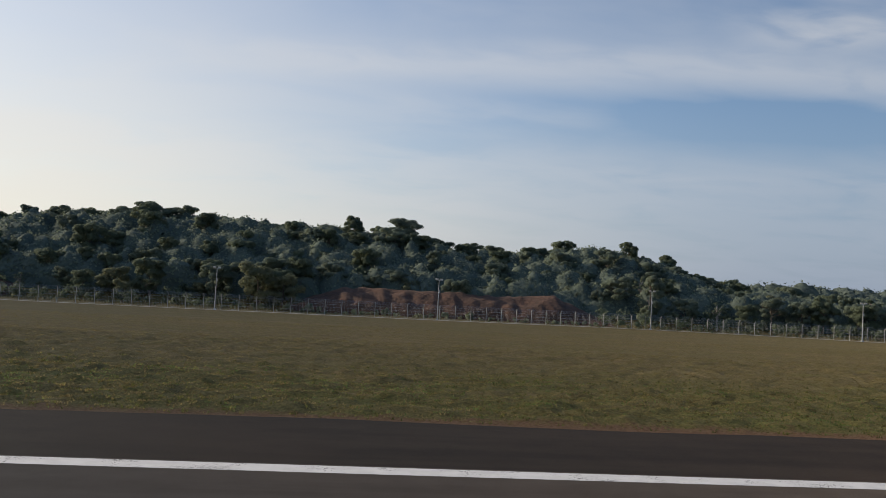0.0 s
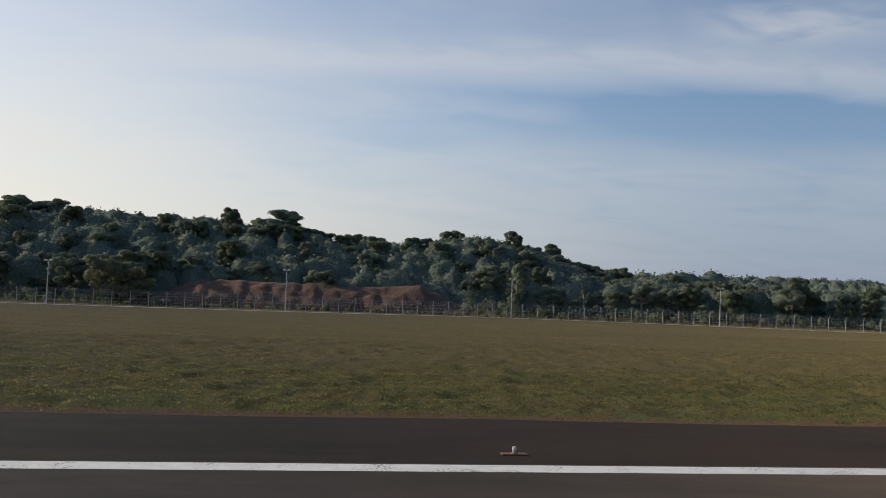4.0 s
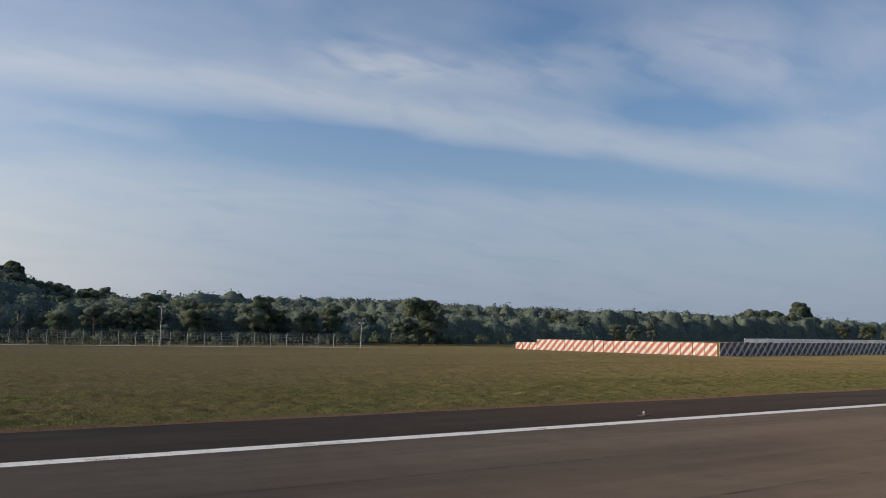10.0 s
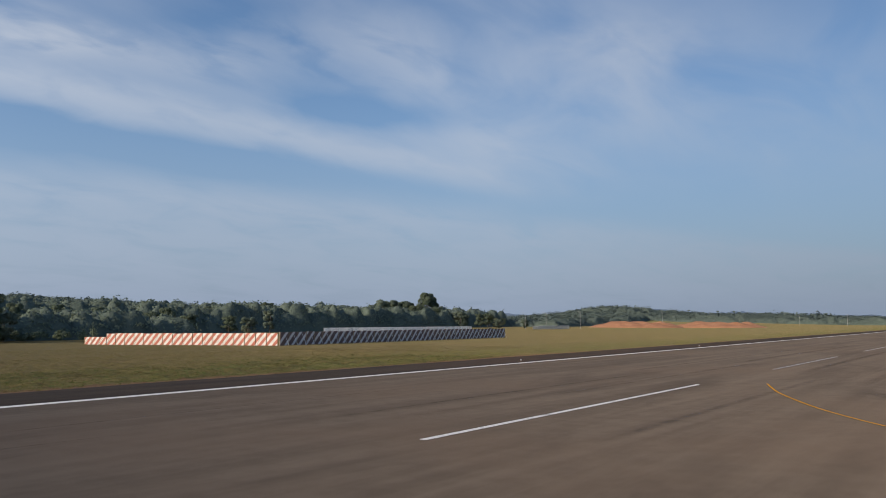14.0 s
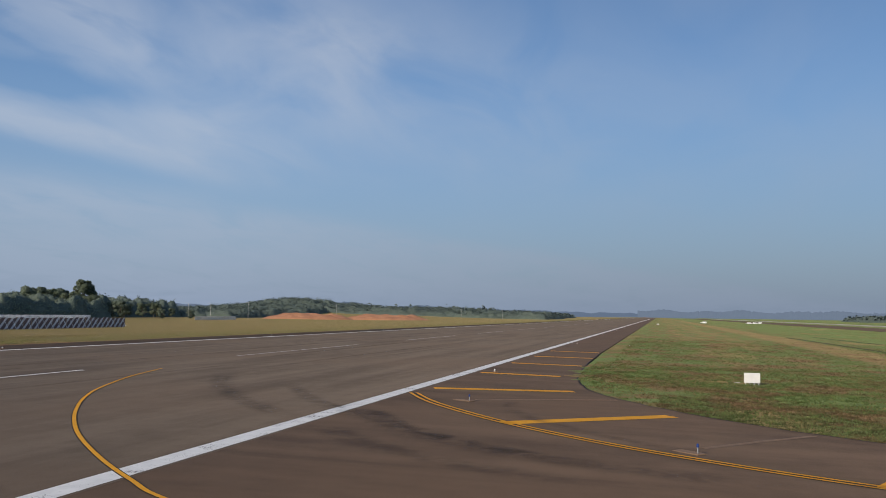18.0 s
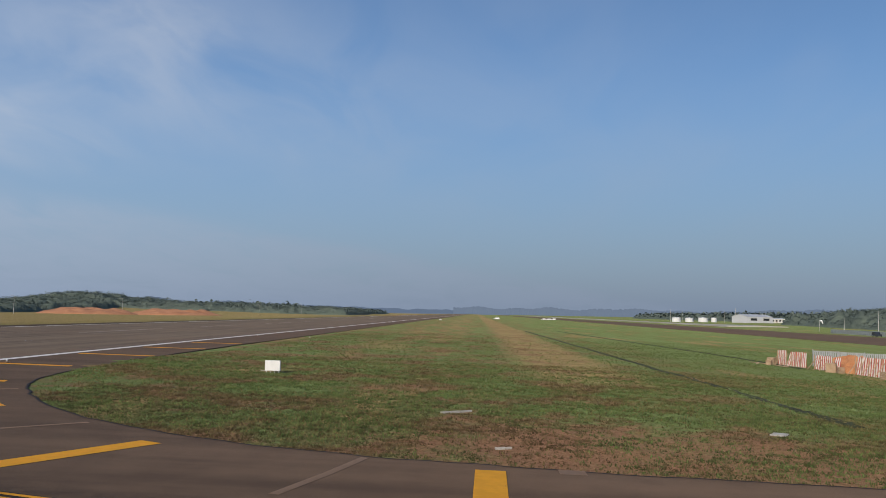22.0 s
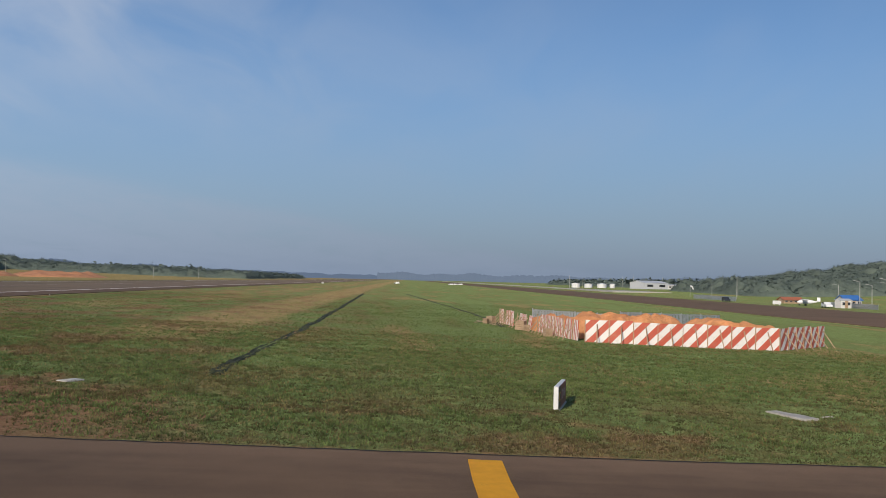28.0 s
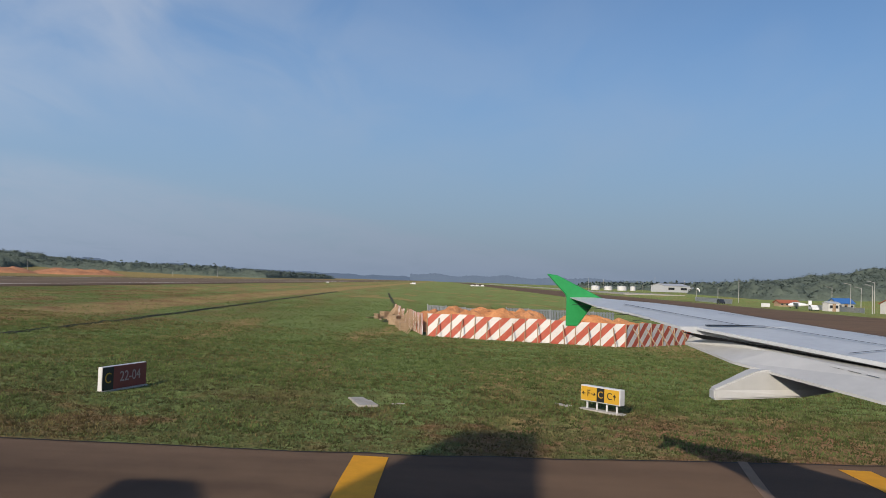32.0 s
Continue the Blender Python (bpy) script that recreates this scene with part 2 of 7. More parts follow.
def step_node(nt, value, lo, hi, to=1.0):
    r = nt.nodes.new("ShaderNodeMapRange")
    r.interpolation_type = "SMOOTHSTEP"
    r.inputs["From Min"].default_value, r.inputs["From Max"].default_value, r.inputs["To Max"].default_value = lo, hi, to
    wire(nt, value, r.inputs["Value"])
    return r.outputs[0]


def math_node(nt, op, a, b):
    m = nt.nodes.new("ShaderNodeMath")
    m.operation = op
    for k, v in enumerate((a, b)):
        if isinstance(v, (int, float)):
            m.inputs[k].default_value = v
        else:
            wire(nt, v, m.inputs[k])
    return m.outputs[0]


def mix_node(nt, fac, a, b):
    m = nt.nodes.new("ShaderNodeMix")
    m.data_type = "RGBA"
    for key, v in (("Factor", fac), ("A", a), ("B", b)):
        if isinstance(v, tuple):
            m.inputs[key].default_value = (*v, 1)
        elif isinstance(v, (int, float)):
            m.inputs[key].default_value = v
        else:
            wire(nt, v, m.inputs[key])
    return m.outputs["Result"]


def mapped(nt, scale):
    g = nt.nodes.new("ShaderNodeNewGeometry")
    mp = nt.nodes.new("ShaderNodeMapping")
    mp.inputs["Scale"].default_value = scale
    wire(nt, g.outputs["Position"], mp.inputs[0])
    return mp.outputs[0]


def grass_material():
    """Airfield turf: green sward, straw-dry streaks along the runway, bare laterite earth."""
    m = bpy.data.materials.new("turf")
    m.use_nodes = True
    nt = m.node_tree
    p = nt.nodes["Principled BSDF"]
    pos = mapped(nt, (1, 1, 1))
    streak = mapped(nt, (0.16, 1, 1))
    sep = nt.nodes.new("ShaderNodeSeparateXYZ")
    wire(nt, pos, sep.inputs[0])
    x, y = sep.outputs["X"], sep.outputs["Y"]
    blade = noise_node(nt, pos, 9.0, 6, 0.7)
    tuft = noise_node(nt, pos, 1.3, 5, 0.6)
    broad = noise_node(nt, streak, 0.22, 5, 0.55)
    wide = noise_node(nt, pos, 0.035, 3)
    green = mix_node(nt, step_node(nt, blade, 0.3, 0.7), (0.080, 0.114, 0.036), (0.186, 0.236, 0.084))
    olive = mix_node(nt, step_node(nt, blade, 0.3, 0.7), mix_node(nt, step_node(nt, y, 0, 4), (0.060, 0.058, 0.018), (0.104, 0.086, 0.030)), mix_node(nt, step_node(nt, y, 0, 4), (0.140, 0.135, 0.045), (0.232, 0.192, 0.074)))
    straw = mix_node(nt, step_node(nt, blade, 0.3, 0.7), (0.18, 0.128, 0.055), (0.35, 0.245, 0.115))
    soil = mix_node(nt, step_node(nt, blade, 0.3, 0.7), (0.14, 0.072, 0.040), (0.27, 0.150, 0.088))
    # north of the runway the sward is dry, with greener ground by the pavement
    dry = math_node(nt, "MULTIPLY", step_node(nt, y, 24, 60), step_node(nt, x, 480, 220))
    north = step_node(nt, y, 0, 4)
    dryness = math_node(nt, "ADD", math_node(nt, "MULTIPLY", north, 0.42), math_node(nt, "MULTIPLY", dry, 0.40))
    fac = step_node(nt, math_node(nt, "ADD", broad, math_node(nt, "MULTIPLY", dryness, 0.45)), 0.40, 0.72)
    col = mix_node(nt, fac, green, olive)
    fac2 = step_node(nt, math_node(nt, "ADD", math_node(nt, "MULTIPLY", broad, 0.7), math_node(nt, "ADD", math_node(nt, "MULTIPLY", wide, 0.4), math_node(nt, "MULTIPLY", dry, 0.03))), 0.575, 0.70, 0.8)
    col = mix_node(nt, fac2, col, straw)
    # a mown strip of dry grass on the island
    strip = math_node(nt, "MULTIPLY", math_node(nt, "MULTIPLY", step_node(nt, y, -64.2, -61.6), step_node(nt, y, -54.2, -57.0)), step_node(nt, x, 126, 140))
    strip = math_node(nt, "MULTIPLY", strip, step_node(nt, math_node(nt, "ADD", broad, math_node(nt, "MULTIPLY", tuft, 0.5)), 0.46, 0.64, 0.95))
    side = math_node(nt, "MULTIPLY", math_node(nt, "MULTIPLY", step_node(nt, y, -52, -48), step_node(nt, y, -36, -40)), step_node(nt, x, 150, 170))
    strip = math_node(nt, "MAXIMUM", strip, math_node(nt, "MULTIPLY", side, step_node(nt, noise_node(nt, mapped(nt, (0.22, 1, 1)), 0.16, 4, 0.6), 0.48, 0.57, 0.8)))
    col = mix_node(nt, strip, col, straw)
    # blotches north of the runway: greener by the pavement, browner beyond, in long mown swaths
    swath = noise_node(nt, mapped(nt, (0.22, 1, 1)), 0.55, 5, 0.62)
    blot = noise_node(nt, mapped(nt, (0.55, 1, 1)), 0.34, 5, 0.62)
    near = math_node(nt, "MULTIPLY", north, step_node(nt, y, 62, 33))
    lush = math_node(nt, "MULTIPLY", near, step_node(nt, blot, 0.40, 0.60, 0.85))
    col = mix_node(nt, lush, col, mix_node(nt, step_node(nt, blade, 0.3, 0.7), (0.092, 0.090, 0.024), (0.210, 0.198, 0.058)))
    brown = math_node(nt, "MULTIPLY", math_node(nt, "MULTIPLY", north, step_node(nt, y, 32, 62)), step_node(nt, swath, 0.36, 0.58, 0.85))
    col = mix_node(nt, brown, col, mix_node(nt, step_node(nt, blade, 0.3, 0.7), (0.165, 0.115, 0.050), (0.34, 0.245, 0.118)))
    shade = math_node(nt, "MULTIPLY", north, step_node(nt, math_node(nt, "ADD", math_node(nt, "MULTIPLY", swath, 0.5), math_node(nt, "MULTIPLY", tuft, 0.5)), 0.48, 0.57, 0.48))
    col = mix_node(nt, shade, col, mix_node(nt, step_node(nt, blade, 0.3, 0.7), (0.050, 0.048, 0.018), (0.120, 0.110, 0.042)))
    # clumps: tufts of darker, thicker grass standing in the thinner
    clump = step_node(nt, noise_node(nt, pos, 1.5, 7, 0.74), 0.46, 0.56, 0.55)
    col = mix_node(nt, clump, col, mix_node(nt, step_node(nt, blade, 0.3, 0.7), mix_node(nt, north, (0.050, 0.068, 0.020), (0.098, 0.078, 0.027)), mix_node(nt, north, (0.112, 0.136, 0.046), (0.205, 0.165, 0.064))))
    # worn brownish patches in the sward of the island
    worn = math_node(nt, "MULTIPLY", step_node(nt, noise_node(nt, pos, 0.20, 6, 0.66), 0.47, 0.59, 0.85), math_node(nt, "MULTIPLY", step_node(nt, y, 0, -4), math_node(nt, "MAXIMUM", step_node(nt, y, -82, -56), step_node(nt, x, 115, 109, 0.8))))
    col = mix_node(nt, worn, col, mix_node(nt, step_node(nt, tuft, 0.42, 0.58), mix_node(nt, step_node(nt, blade, 0.3, 0.7), (0.085, 0.060, 0.027), (0.19, 0.135, 0.066)), soil))
    # bare earth near the taxiway's edge and by the runway
    tx = math_node(nt, "MULTIPLY", step_node(nt, x, 124, 105.5), step_node(nt, y, -26, -40))
    rw = math_node(nt, "MULTIPLY", step_node(nt, y, 31.5, 29.3), north)
    patch = math_node(nt, "MULTIPLY", math_node(nt, "MULTIPLY", step_node(nt, x, 120, 109), step_node(nt, y, -71, -64)), step_node(nt, y, -48, -55))
    tx = math_node(nt, "ADD", tx, math_node(nt, "MULTIPLY", patch, 1.1))
    tx = math_node(nt, "MULTIPLY", tx, step_node(nt, x, 98, 102))
    bare = math_node(nt, "ADD", math_node(nt, "MULTIPLY", tx, 0.17), math_node(nt, "MULTIPLY", rw, 0.35))
    bfac = step_node(nt, math_node(nt, "ADD", math_node(nt, "ADD", math_node(nt, "MULTIPLY", tuft, 0.45), math_node(nt, "MULTIPLY", wide, 0.55)), bare), 0.64, 0.84, 0.85)
    col = mix_node(nt, bfac, col, soil)
    wire(nt, col, p.inputs["Base Color"])
    p.inputs["Roughness"].default_value = 0.95
    p.inputs["Diffuse Roughness"].default_value = 1.0
    p.inputs["Specular IOR Level"].default_value = 0.1
    b1 = nt.nodes.new("ShaderNodeBump")
    b1.inputs["Strength"].default_value, b1.inputs["Distance"].default_value = 0.9, 0.10
    wire(nt, math_node(nt, "ADD", blade, tuft), b1.inputs["Height"])
    wire(nt, b1.outputs[0], p.inputs["Normal"])
    return m


def asphalt_material(name, dark, light, streak_scale, tint):
    m = bpy.data.materials.new(name)
    m.use_nodes = True
    nt = m.node_tree
    p = nt.nodes["Principled BSDF"]
    pos = mapped(nt, (1, 1, 1))
    lane = mapped(nt, streak_scale)
    grain = noise_node(nt, pos, 45, 4, 0.7)
    mott = noise_node(nt, pos, 0.8, 6, 0.6)
    rub = noise_node(nt, lane, 0.5, 6, 0.6, 0.4)
    big = noise_node(nt, pos, 0.06, 4, 0.5)
    f = math_node(nt, "ADD", math_node(nt, "ADD", math_node(nt, "MULTIPLY", grain, 0.25), math_node(nt, "MULTIPLY", mott, 0.25)), math_node(nt, "MULTIPLY", rub, 0.5))
    col = mix_node(nt, step_node(nt, f, 0.36, 0.62), dark, light)
    col = mix_node(nt, step_node(nt, big, 0.45, 0.65, 0.55), col, tint)
    # older and newer lots of paving, oil and damp
    lot = step_node(nt, noise_node(nt, mapped(nt, tuple(0.25 + 0.75 * v for v in streak_scale)), 0.16, 6, 0.62, 0.6), 0.50, 0.68, 0.40)
    col = mix_node(nt, lot, col, tuple(v * 0.62 for v in dark))
    # rubber marks and damp stains, long along the traffic
    skid = step_node(nt, noise_node(nt, lane, 0.22, 7, 0.65, 0.8), 0.56, 0.74, 0.42)
    col = mix_node(nt, skid, col, tuple(v * 0.5 for v in dark))
    wire(nt, col, p.inputs["Base Color"])
    p.inputs["Roughness"].default_value = 0.9
    p.inputs["Diffuse Roughness"].default_value = 1.0
    p.inputs["Specular IOR Level"].default_value = 0.12
    b = nt.nodes.new("ShaderNodeBump")
    b.inputs["Strength"].default_value, b.inputs["Distance"].default_value = 0.35, 0.01
    wire(nt, grain, b.inputs["Height"])
    wire(nt, b.outputs[0], p.inputs["Normal"])
    return m


def paint_material(name, colour, worn, wear=(0.55, 0.72)):
    """Road paint, worn through to the asphalt in specks."""
    m = bpy.data.materials.new(name)
    m.use_nodes = True
    nt = m.node_tree
    p = nt.nodes["Principled BSDF"]
    pos = mapped(nt, (1, 1, 1))
    w = math_node(nt, "ADD", math_node(nt, "MULTIPLY", noise_node(nt, pos, 14, 6, 0.75), 0.6), math_node(nt, "MULTIPLY", noise_node(nt, pos, 0.9, 5), 0.4))
    shade = mix_node(nt, step_node(nt, noise_node(nt, pos, 2.5, 4), 0.3, 0.7), tuple(v * 0.88 for v in colour), colour)
    col = mix_node(nt, step_node(nt, w, *wear), shade, worn)
    wire(nt, col, p.inputs["Base Color"])
    p.inputs["Roughness"].default_value = 0.75
    p.inputs["Specular IOR Level"].default_value = 0.2
    return m


def stripe_material(name, a, b, period, duty=0.5, lean=1.0, rough=0.6):
    """Sheets painted in slanting bands, run on from sheet to sheet, a little faded and muddy."""
    m = bpy.data.materials.new(name)
    m.use_nodes = True
    nt = m.node_tree
    p = nt.nodes["Principled BSDF"]
    uv = nt.nodes.new("ShaderNodeUVMap")
    sep = nt.nodes.new("ShaderNodeSeparateXYZ")
    wire(nt, uv.outputs[0], sep.inputs[0])
    s = math_node(nt, "ADD", sep.outputs["X"], math_node(nt, "MULTIPLY", sep.outputs["Y"], -lean))
    fr = math_node(nt, "FRACT", math_node(nt, "DIVIDE", s, period), 0)
    band = math_node(nt, "LESS_THAN", fr, duty)
    co = nt.nodes.new("ShaderNodeNewGeometry")
    dirt = step_node(nt, noise_node(nt, co.outputs["Position"], 2.2, 6, 0.65), 0.5, 0.8, 0.5)
    col = mix_node(nt, band, a, b)
    col = mix_node(nt, dirt, col, (0.36, 0.22, 0.14))
    wire(nt, col, p.inputs["Base Color"])
    p.inputs["Roughness"].default_value = rough
    return m


def leaf_material(name, dark, light, sward=False, clumpy=False, sheer=0.50):
    m = bpy.data.materials.new(name)
    m.use_nodes = True
    nt = m.node_tree
    p = nt.nodes["Principled BSDF"]
    g = nt.nodes.new("ShaderNodeNewGeometry")
    info = nt.nodes.new("ShaderNodeObjectInfo")
    f = math_node(nt, "ADD", math_node(nt, "MULTIPLY", g.outputs["Random Per Island"], 0.45), math_node(nt, "MULTIPLY", info.outputs["Random"], 0.55))
    f = math_node(nt, "ADD", math_node(nt, "MULTIPLY", f, 0.7), math_node(nt, "MULTIPLY", noise_node(nt, g.outputs["Position"], 0.12, 4), 0.3))
    if clumpy:
        clump = step_node(nt, noise_node(nt, g.outputs["Position"], 1.5, 6, 0.72), 0.43, 0.58)
        f = math_node(nt, "ADD", math_node(nt, "MULTIPLY", f, 0.35), math_node(nt, "MULTIPLY", clump, 0.65))
    col = mix_node(nt, f, dark, light)
    if sward:
        sep = nt.nodes.new("ShaderNodeSeparateXYZ")
        wire(nt, g.outputs["Position"], sep.inputs[0])
        worn = math_node(nt, "MULTIPLY", step_node(nt, noise_node(nt, g.outputs["Position"], 0.20, 6, 0.66), 0.47, 0.59, 0.8), math_node(nt, "MAXIMUM", step_node(nt, sep.outputs["Y"], -82, -56), step_node(nt, sep.outputs["X"], 115, 109, 0.8)))
        col = mix_node(nt, worn, col, mix_node(nt, f, (0.105, 0.062, 0.032), (0.23, 0.138, 0.074)))
    wire(nt, col, p.inputs["Base Color"])
    p.inputs["Roughness"].default_value = 0.8
    p.inputs["Specular IOR Level"].default_value = 0.2
    tr = nt.nodes.new("ShaderNodeBsdfTranslucent")
    wire(nt, col, tr.inputs[0])
    mx = nt.nodes.new("ShaderNodeMixShader")
    mx.inputs[0].default_value = sheer
    wire(nt, p.outputs[0], mx.inputs[1])
    wire(nt, tr.outputs[0], mx.inputs[2])
    wire(nt, mx.outputs[0], nt.nodes["Material Output"].inputs[0])
    return m


def plain(name, colour, rough=0.5, metal=0.0):
    return material(name, tuple(v * 0.86 for v in colour), colour, 3.0, rough, 40.0, 0.06, metal)


TURF = grass_material()
RUNWAY = asphalt_material("runway_asphalt", (0.074, 0.056, 0.041), (0.124, 0.095, 0.071), (0.04, 1, 1), (0.115, 0.082, 0.058))
SHOULDER = asphalt_material("shoulder_asphalt", (0.027, 0.0195, 0.0135), (0.050, 0.035, 0.024), (0.1, 1, 1), (0.056, 0.035, 0.022))
TAXIWAY = asphalt_material("taxiway_asphalt", (0.053, 0.036, 0.026), (0.092, 0.063, 0.044), (1, 0.06, 1), (0.086, 0.056, 0.037))
WHITE_PAINT = paint_material("white_road_paint", (0.75, 0.73, 0.69), (0.10, 0.085, 0.075), (0.545, 0.61))
FAINT_PAINT = paint_material("faded_road_paint", (0.40, 0.39, 0.38), (0.11, 0.095, 0.085), (0.44, 0.62))
YELLOW_PAINT = paint_material("yellow_road_paint", (0.76, 0.345, 0.015), (0.15, 0.10, 0.06), (0.58, 0.74))
BLACK_PAINT = paint_material("black_road_paint", (0.022, 0.017, 0.013), (0.050, 0.036, 0.026))
CONCRETE = material("concrete", (0.30, 0.27, 0.23), (0.46, 0.43, 0.38), 1.4, 0.9, 30, 0.3)
EARTH = material("laterite_earth", (0.060, 0.034, 0.023), (0.150, 0.076, 0.046), 0.35, 0.95, 1.6, 0.7, bump_dist=0.25, coord="Object")
ORANGE_EARTH = material("orange_spoil", (0.45, 0.17, 0.055), (0.68, 0.31, 0.13), 0.6, 0.95, 5.0, 0.9, bump_dist=0.2)
# the orange spoil again, muted in its colour for distance haze
HAZED_EARTH = material("far_bare_earth", (0.27, 0.115, 0.055), (0.45, 0.215, 0.11), 0.2, 0.95, 2.0, 0.8, bump_dist=0.3)
BARK = material("bark", (0.07, 0.055, 0.042), (0.19, 0.16, 0.13), 2.5, 0.9, 25, 0.5)
PALE_BARK = material("pale_bark", (0.25, 0.23, 0.20), (0.42, 0.39, 0.35), 2.5, 0.9, 25, 0.5)
# leaf colours raised and greyed, with the haze over the woods painted in
LEAF = leaf_material("broad_leaves", (0.125, 0.155, 0.108), (0.190, 0.225, 0.142))
LEAF_DARK = leaf_material("dark_leaves", (0.150, 0.186, 0.142), (0.225, 0.265, 0.190))
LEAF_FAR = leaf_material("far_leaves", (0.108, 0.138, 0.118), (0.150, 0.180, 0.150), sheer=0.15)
# under-roof toned darker than its sprays, with the same haze lift in the colour
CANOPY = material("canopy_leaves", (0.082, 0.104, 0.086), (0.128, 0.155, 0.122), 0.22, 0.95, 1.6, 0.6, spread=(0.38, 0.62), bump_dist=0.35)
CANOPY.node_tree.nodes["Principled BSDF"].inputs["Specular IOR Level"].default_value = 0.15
LEAF_PALE = leaf_material("pale_leaves", (0.15, 0.168, 0.105), (0.23, 0.24, 0.145))
# near-black woods with a blue-grey emission painted in for distance haze
HAZE_RIDGE = material("far_woods", (0.010, 0.015, 0.020), (0.018, 0.024, 0.030), 0.03, 0.95, 0.3, 0.3, coord="Object", bump_dist=2.0)
HAZE_RIDGE.node_tree.nodes["Principled BSDF"].inputs["Emission Color"].default_value = (0.122, 0.160, 0.225, 1)
HAZE_RIDGE.node_tree.nodes["Principled BSDF"].inputs["Emission Strength"].default_value = 1.0
TERRACOTTA = plain("terracotta_plate_paint", (0.17, 0.088, 0.052), 0.85)
TANK_GREY = plain("weathered_tank_paint", (0.66, 0.66, 0.64), 0.7)
GALV = material("galvanised_steel", (0.34, 0.35, 0.36), (0.52, 0.53, 0.54), 4, 0.45, 50, 0.1, 0.8)
POST_GREY = plain("weathered_post", (0.42, 0.41, 0.38), 0.8)
STRIPES = stripe_material("red_white_bands", (0.70, 0.65, 0.59), (0.47, 0.135, 0.085), 1.55)
# backs of the banded sheets, shade put into the colour of their red
STRIPES_SHADED = stripe_material("backs_of_banded_sheets", (0.66, 0.62, 0.60), (0.145, 0.085, 0.075), 1.9, 0.60)
STRIPES_WIDE = stripe_material("broad_red_white_bands", (0.68, 0.65, 0.62), (0.44, 0.085, 0.048), 1.36, 0.5, 1.0)
STRIPES_NARROW = stripe_material("narrow_red_white_bands", (0.78, 0.73, 0.68), (0.50, 0.10, 0.06), 0.36, 0.45, 0.12)
WHITE_SHEET = plain("white_sheet", (0.84, 0.83, 0.81), 0.6)
TIMBER = material("raw_timber", (0.26, 0.17, 0.10), (0.45, 0.32, 0.20), 3, 0.85, 40, 0.3)
WING_GREY = material("wing_paint", (0.46, 0.48, 0.50), (0.55, 0.57, 0.58), 0.6, 0.45, 9.0, 0.01)
FLAP_WHITE = material("flap_paint", (0.43, 0.43, 0.42), (0.52, 0.515, 0.50), 0.7, 0.5, 7.0, 0.01)
GREEN_PAINT = material("green_gloss_paint", (0.022, 0.255, 0.070), (0.030, 0.31, 0.090), 0.8, 0.32, 12, 0.0)
DARK_GAP = plain("dark_gap", (0.02, 0.02, 0.022), 0.8)
BLACK = plain("black_rubber", (0.02, 0.02, 0.02), 0.8)
SIGN_RED = plain("sign_red", (0.23, 0.042, 0.036), 0.45)
SIGN_BLACK = plain("sign_black", (0.015, 0.015, 0.016), 0.45)
FADED_LETTER = plain("faded_sign_letters", (0.48, 0.36, 0.33), 0.6)
SIGN_YELLOW = plain("sign_yellow", (0.62, 0.36, 0.03), 0.45)
SIGN_WHITE = plain("sign_white", (0.66, 0.65, 0.63), 0.45)
BLUE_ROOF = plain("blue_roof_sheet", (0.05, 0.16, 0.42), 0.5)
RED_ROOF = plain("red_roof_tiles", (0.38, 0.12, 0.06), 0.8)
GREY_ROOF = plain("grey_roof_sheet", (0.52, 0.53, 0.54), 0.5)
PLASTER = plain("pale_plaster", (0.68, 0.66, 0.62), 0.85)
GLASS = plain("dark_glass", (0.03, 0.035, 0.04), 0.15)
CAR_WHITE = plain("white_car_paint", (0.76, 0.76, 0.75), 0.3)
CAR_DARK = plain("dark_car_paint", (0.03, 0.035, 0.045), 0.25)
BLUE_LENS = plain("blue_lens", (0.02, 0.05, 0.20), 0.25)
DRY_GRASS = leaf_material("grass_blades_dry", (0.095, 0.074, 0.027), (0.32, 0.255, 0.108), False, True)
SHORT_GRASS = leaf_material("grass_stubble", (0.066, 0.072, 0.026), (0.200, 0.195, 0.080), True, True)
CLUMP_GRASS = leaf_material("grass_clumps", (0.055, 0.062, 0.016), (0.20, 0.195, 0.058), False, True)
GREEN_GRASS = leaf_material("grass_blades_green", (0.066, 0.096, 0.028), (0.215, 0.275, 0.088), True, True)


# ---- mesh tools ----
def mesh_object(name, bm, mats, parent=None, label="", smooth=False):
    me = bpy.data.meshes.new(name)
    bm.to_mesh(me)
    bm.free()
    for k in mats if isinstance(mats, (list, tuple)) else (mats,):
        me.materials.append(k)
    if smooth:
        for f in me.polygons:
            f.use_smooth = True
    ob = new(name, me)
    if parent is not None:
        ob.parent = parent
    if label:
        ob["label"] = label
    return ob


def part(name, bm, mat, parent, label="", smooth=False):
    return mesh_object(name, bm, mat, parent, label, smooth)


def thing(name, at, label, category, group="", turn=0.0, kind=""):
    ob = new(name)
    ob.matrix_world = pose(*at, 0, 0, turn)
    return tagged(ob, label, category, group, kind)


def box(bm, c, s, rz=0.0, bevel=0.0, m=None):
    """A box of size s about c, turned about z by rz degrees."""
    mat = Matrix.Translation(c) @ Matrix.Rotation(radians(rz), 4, "Z") @ (m or Matrix.Identity(4)) @ Matrix.Diagonal((*s, 1))
    r = bmesh.ops.create_cube(bm, size=1, matrix=mat)
    if bevel:
        es = list({e for v in r["verts"] for e in v.link_edges})
        bmesh.ops.bevel(bm, geom=es, offset=bevel, segments=1, affect="EDGES", clamp_overlap=True)
    return r["verts"]


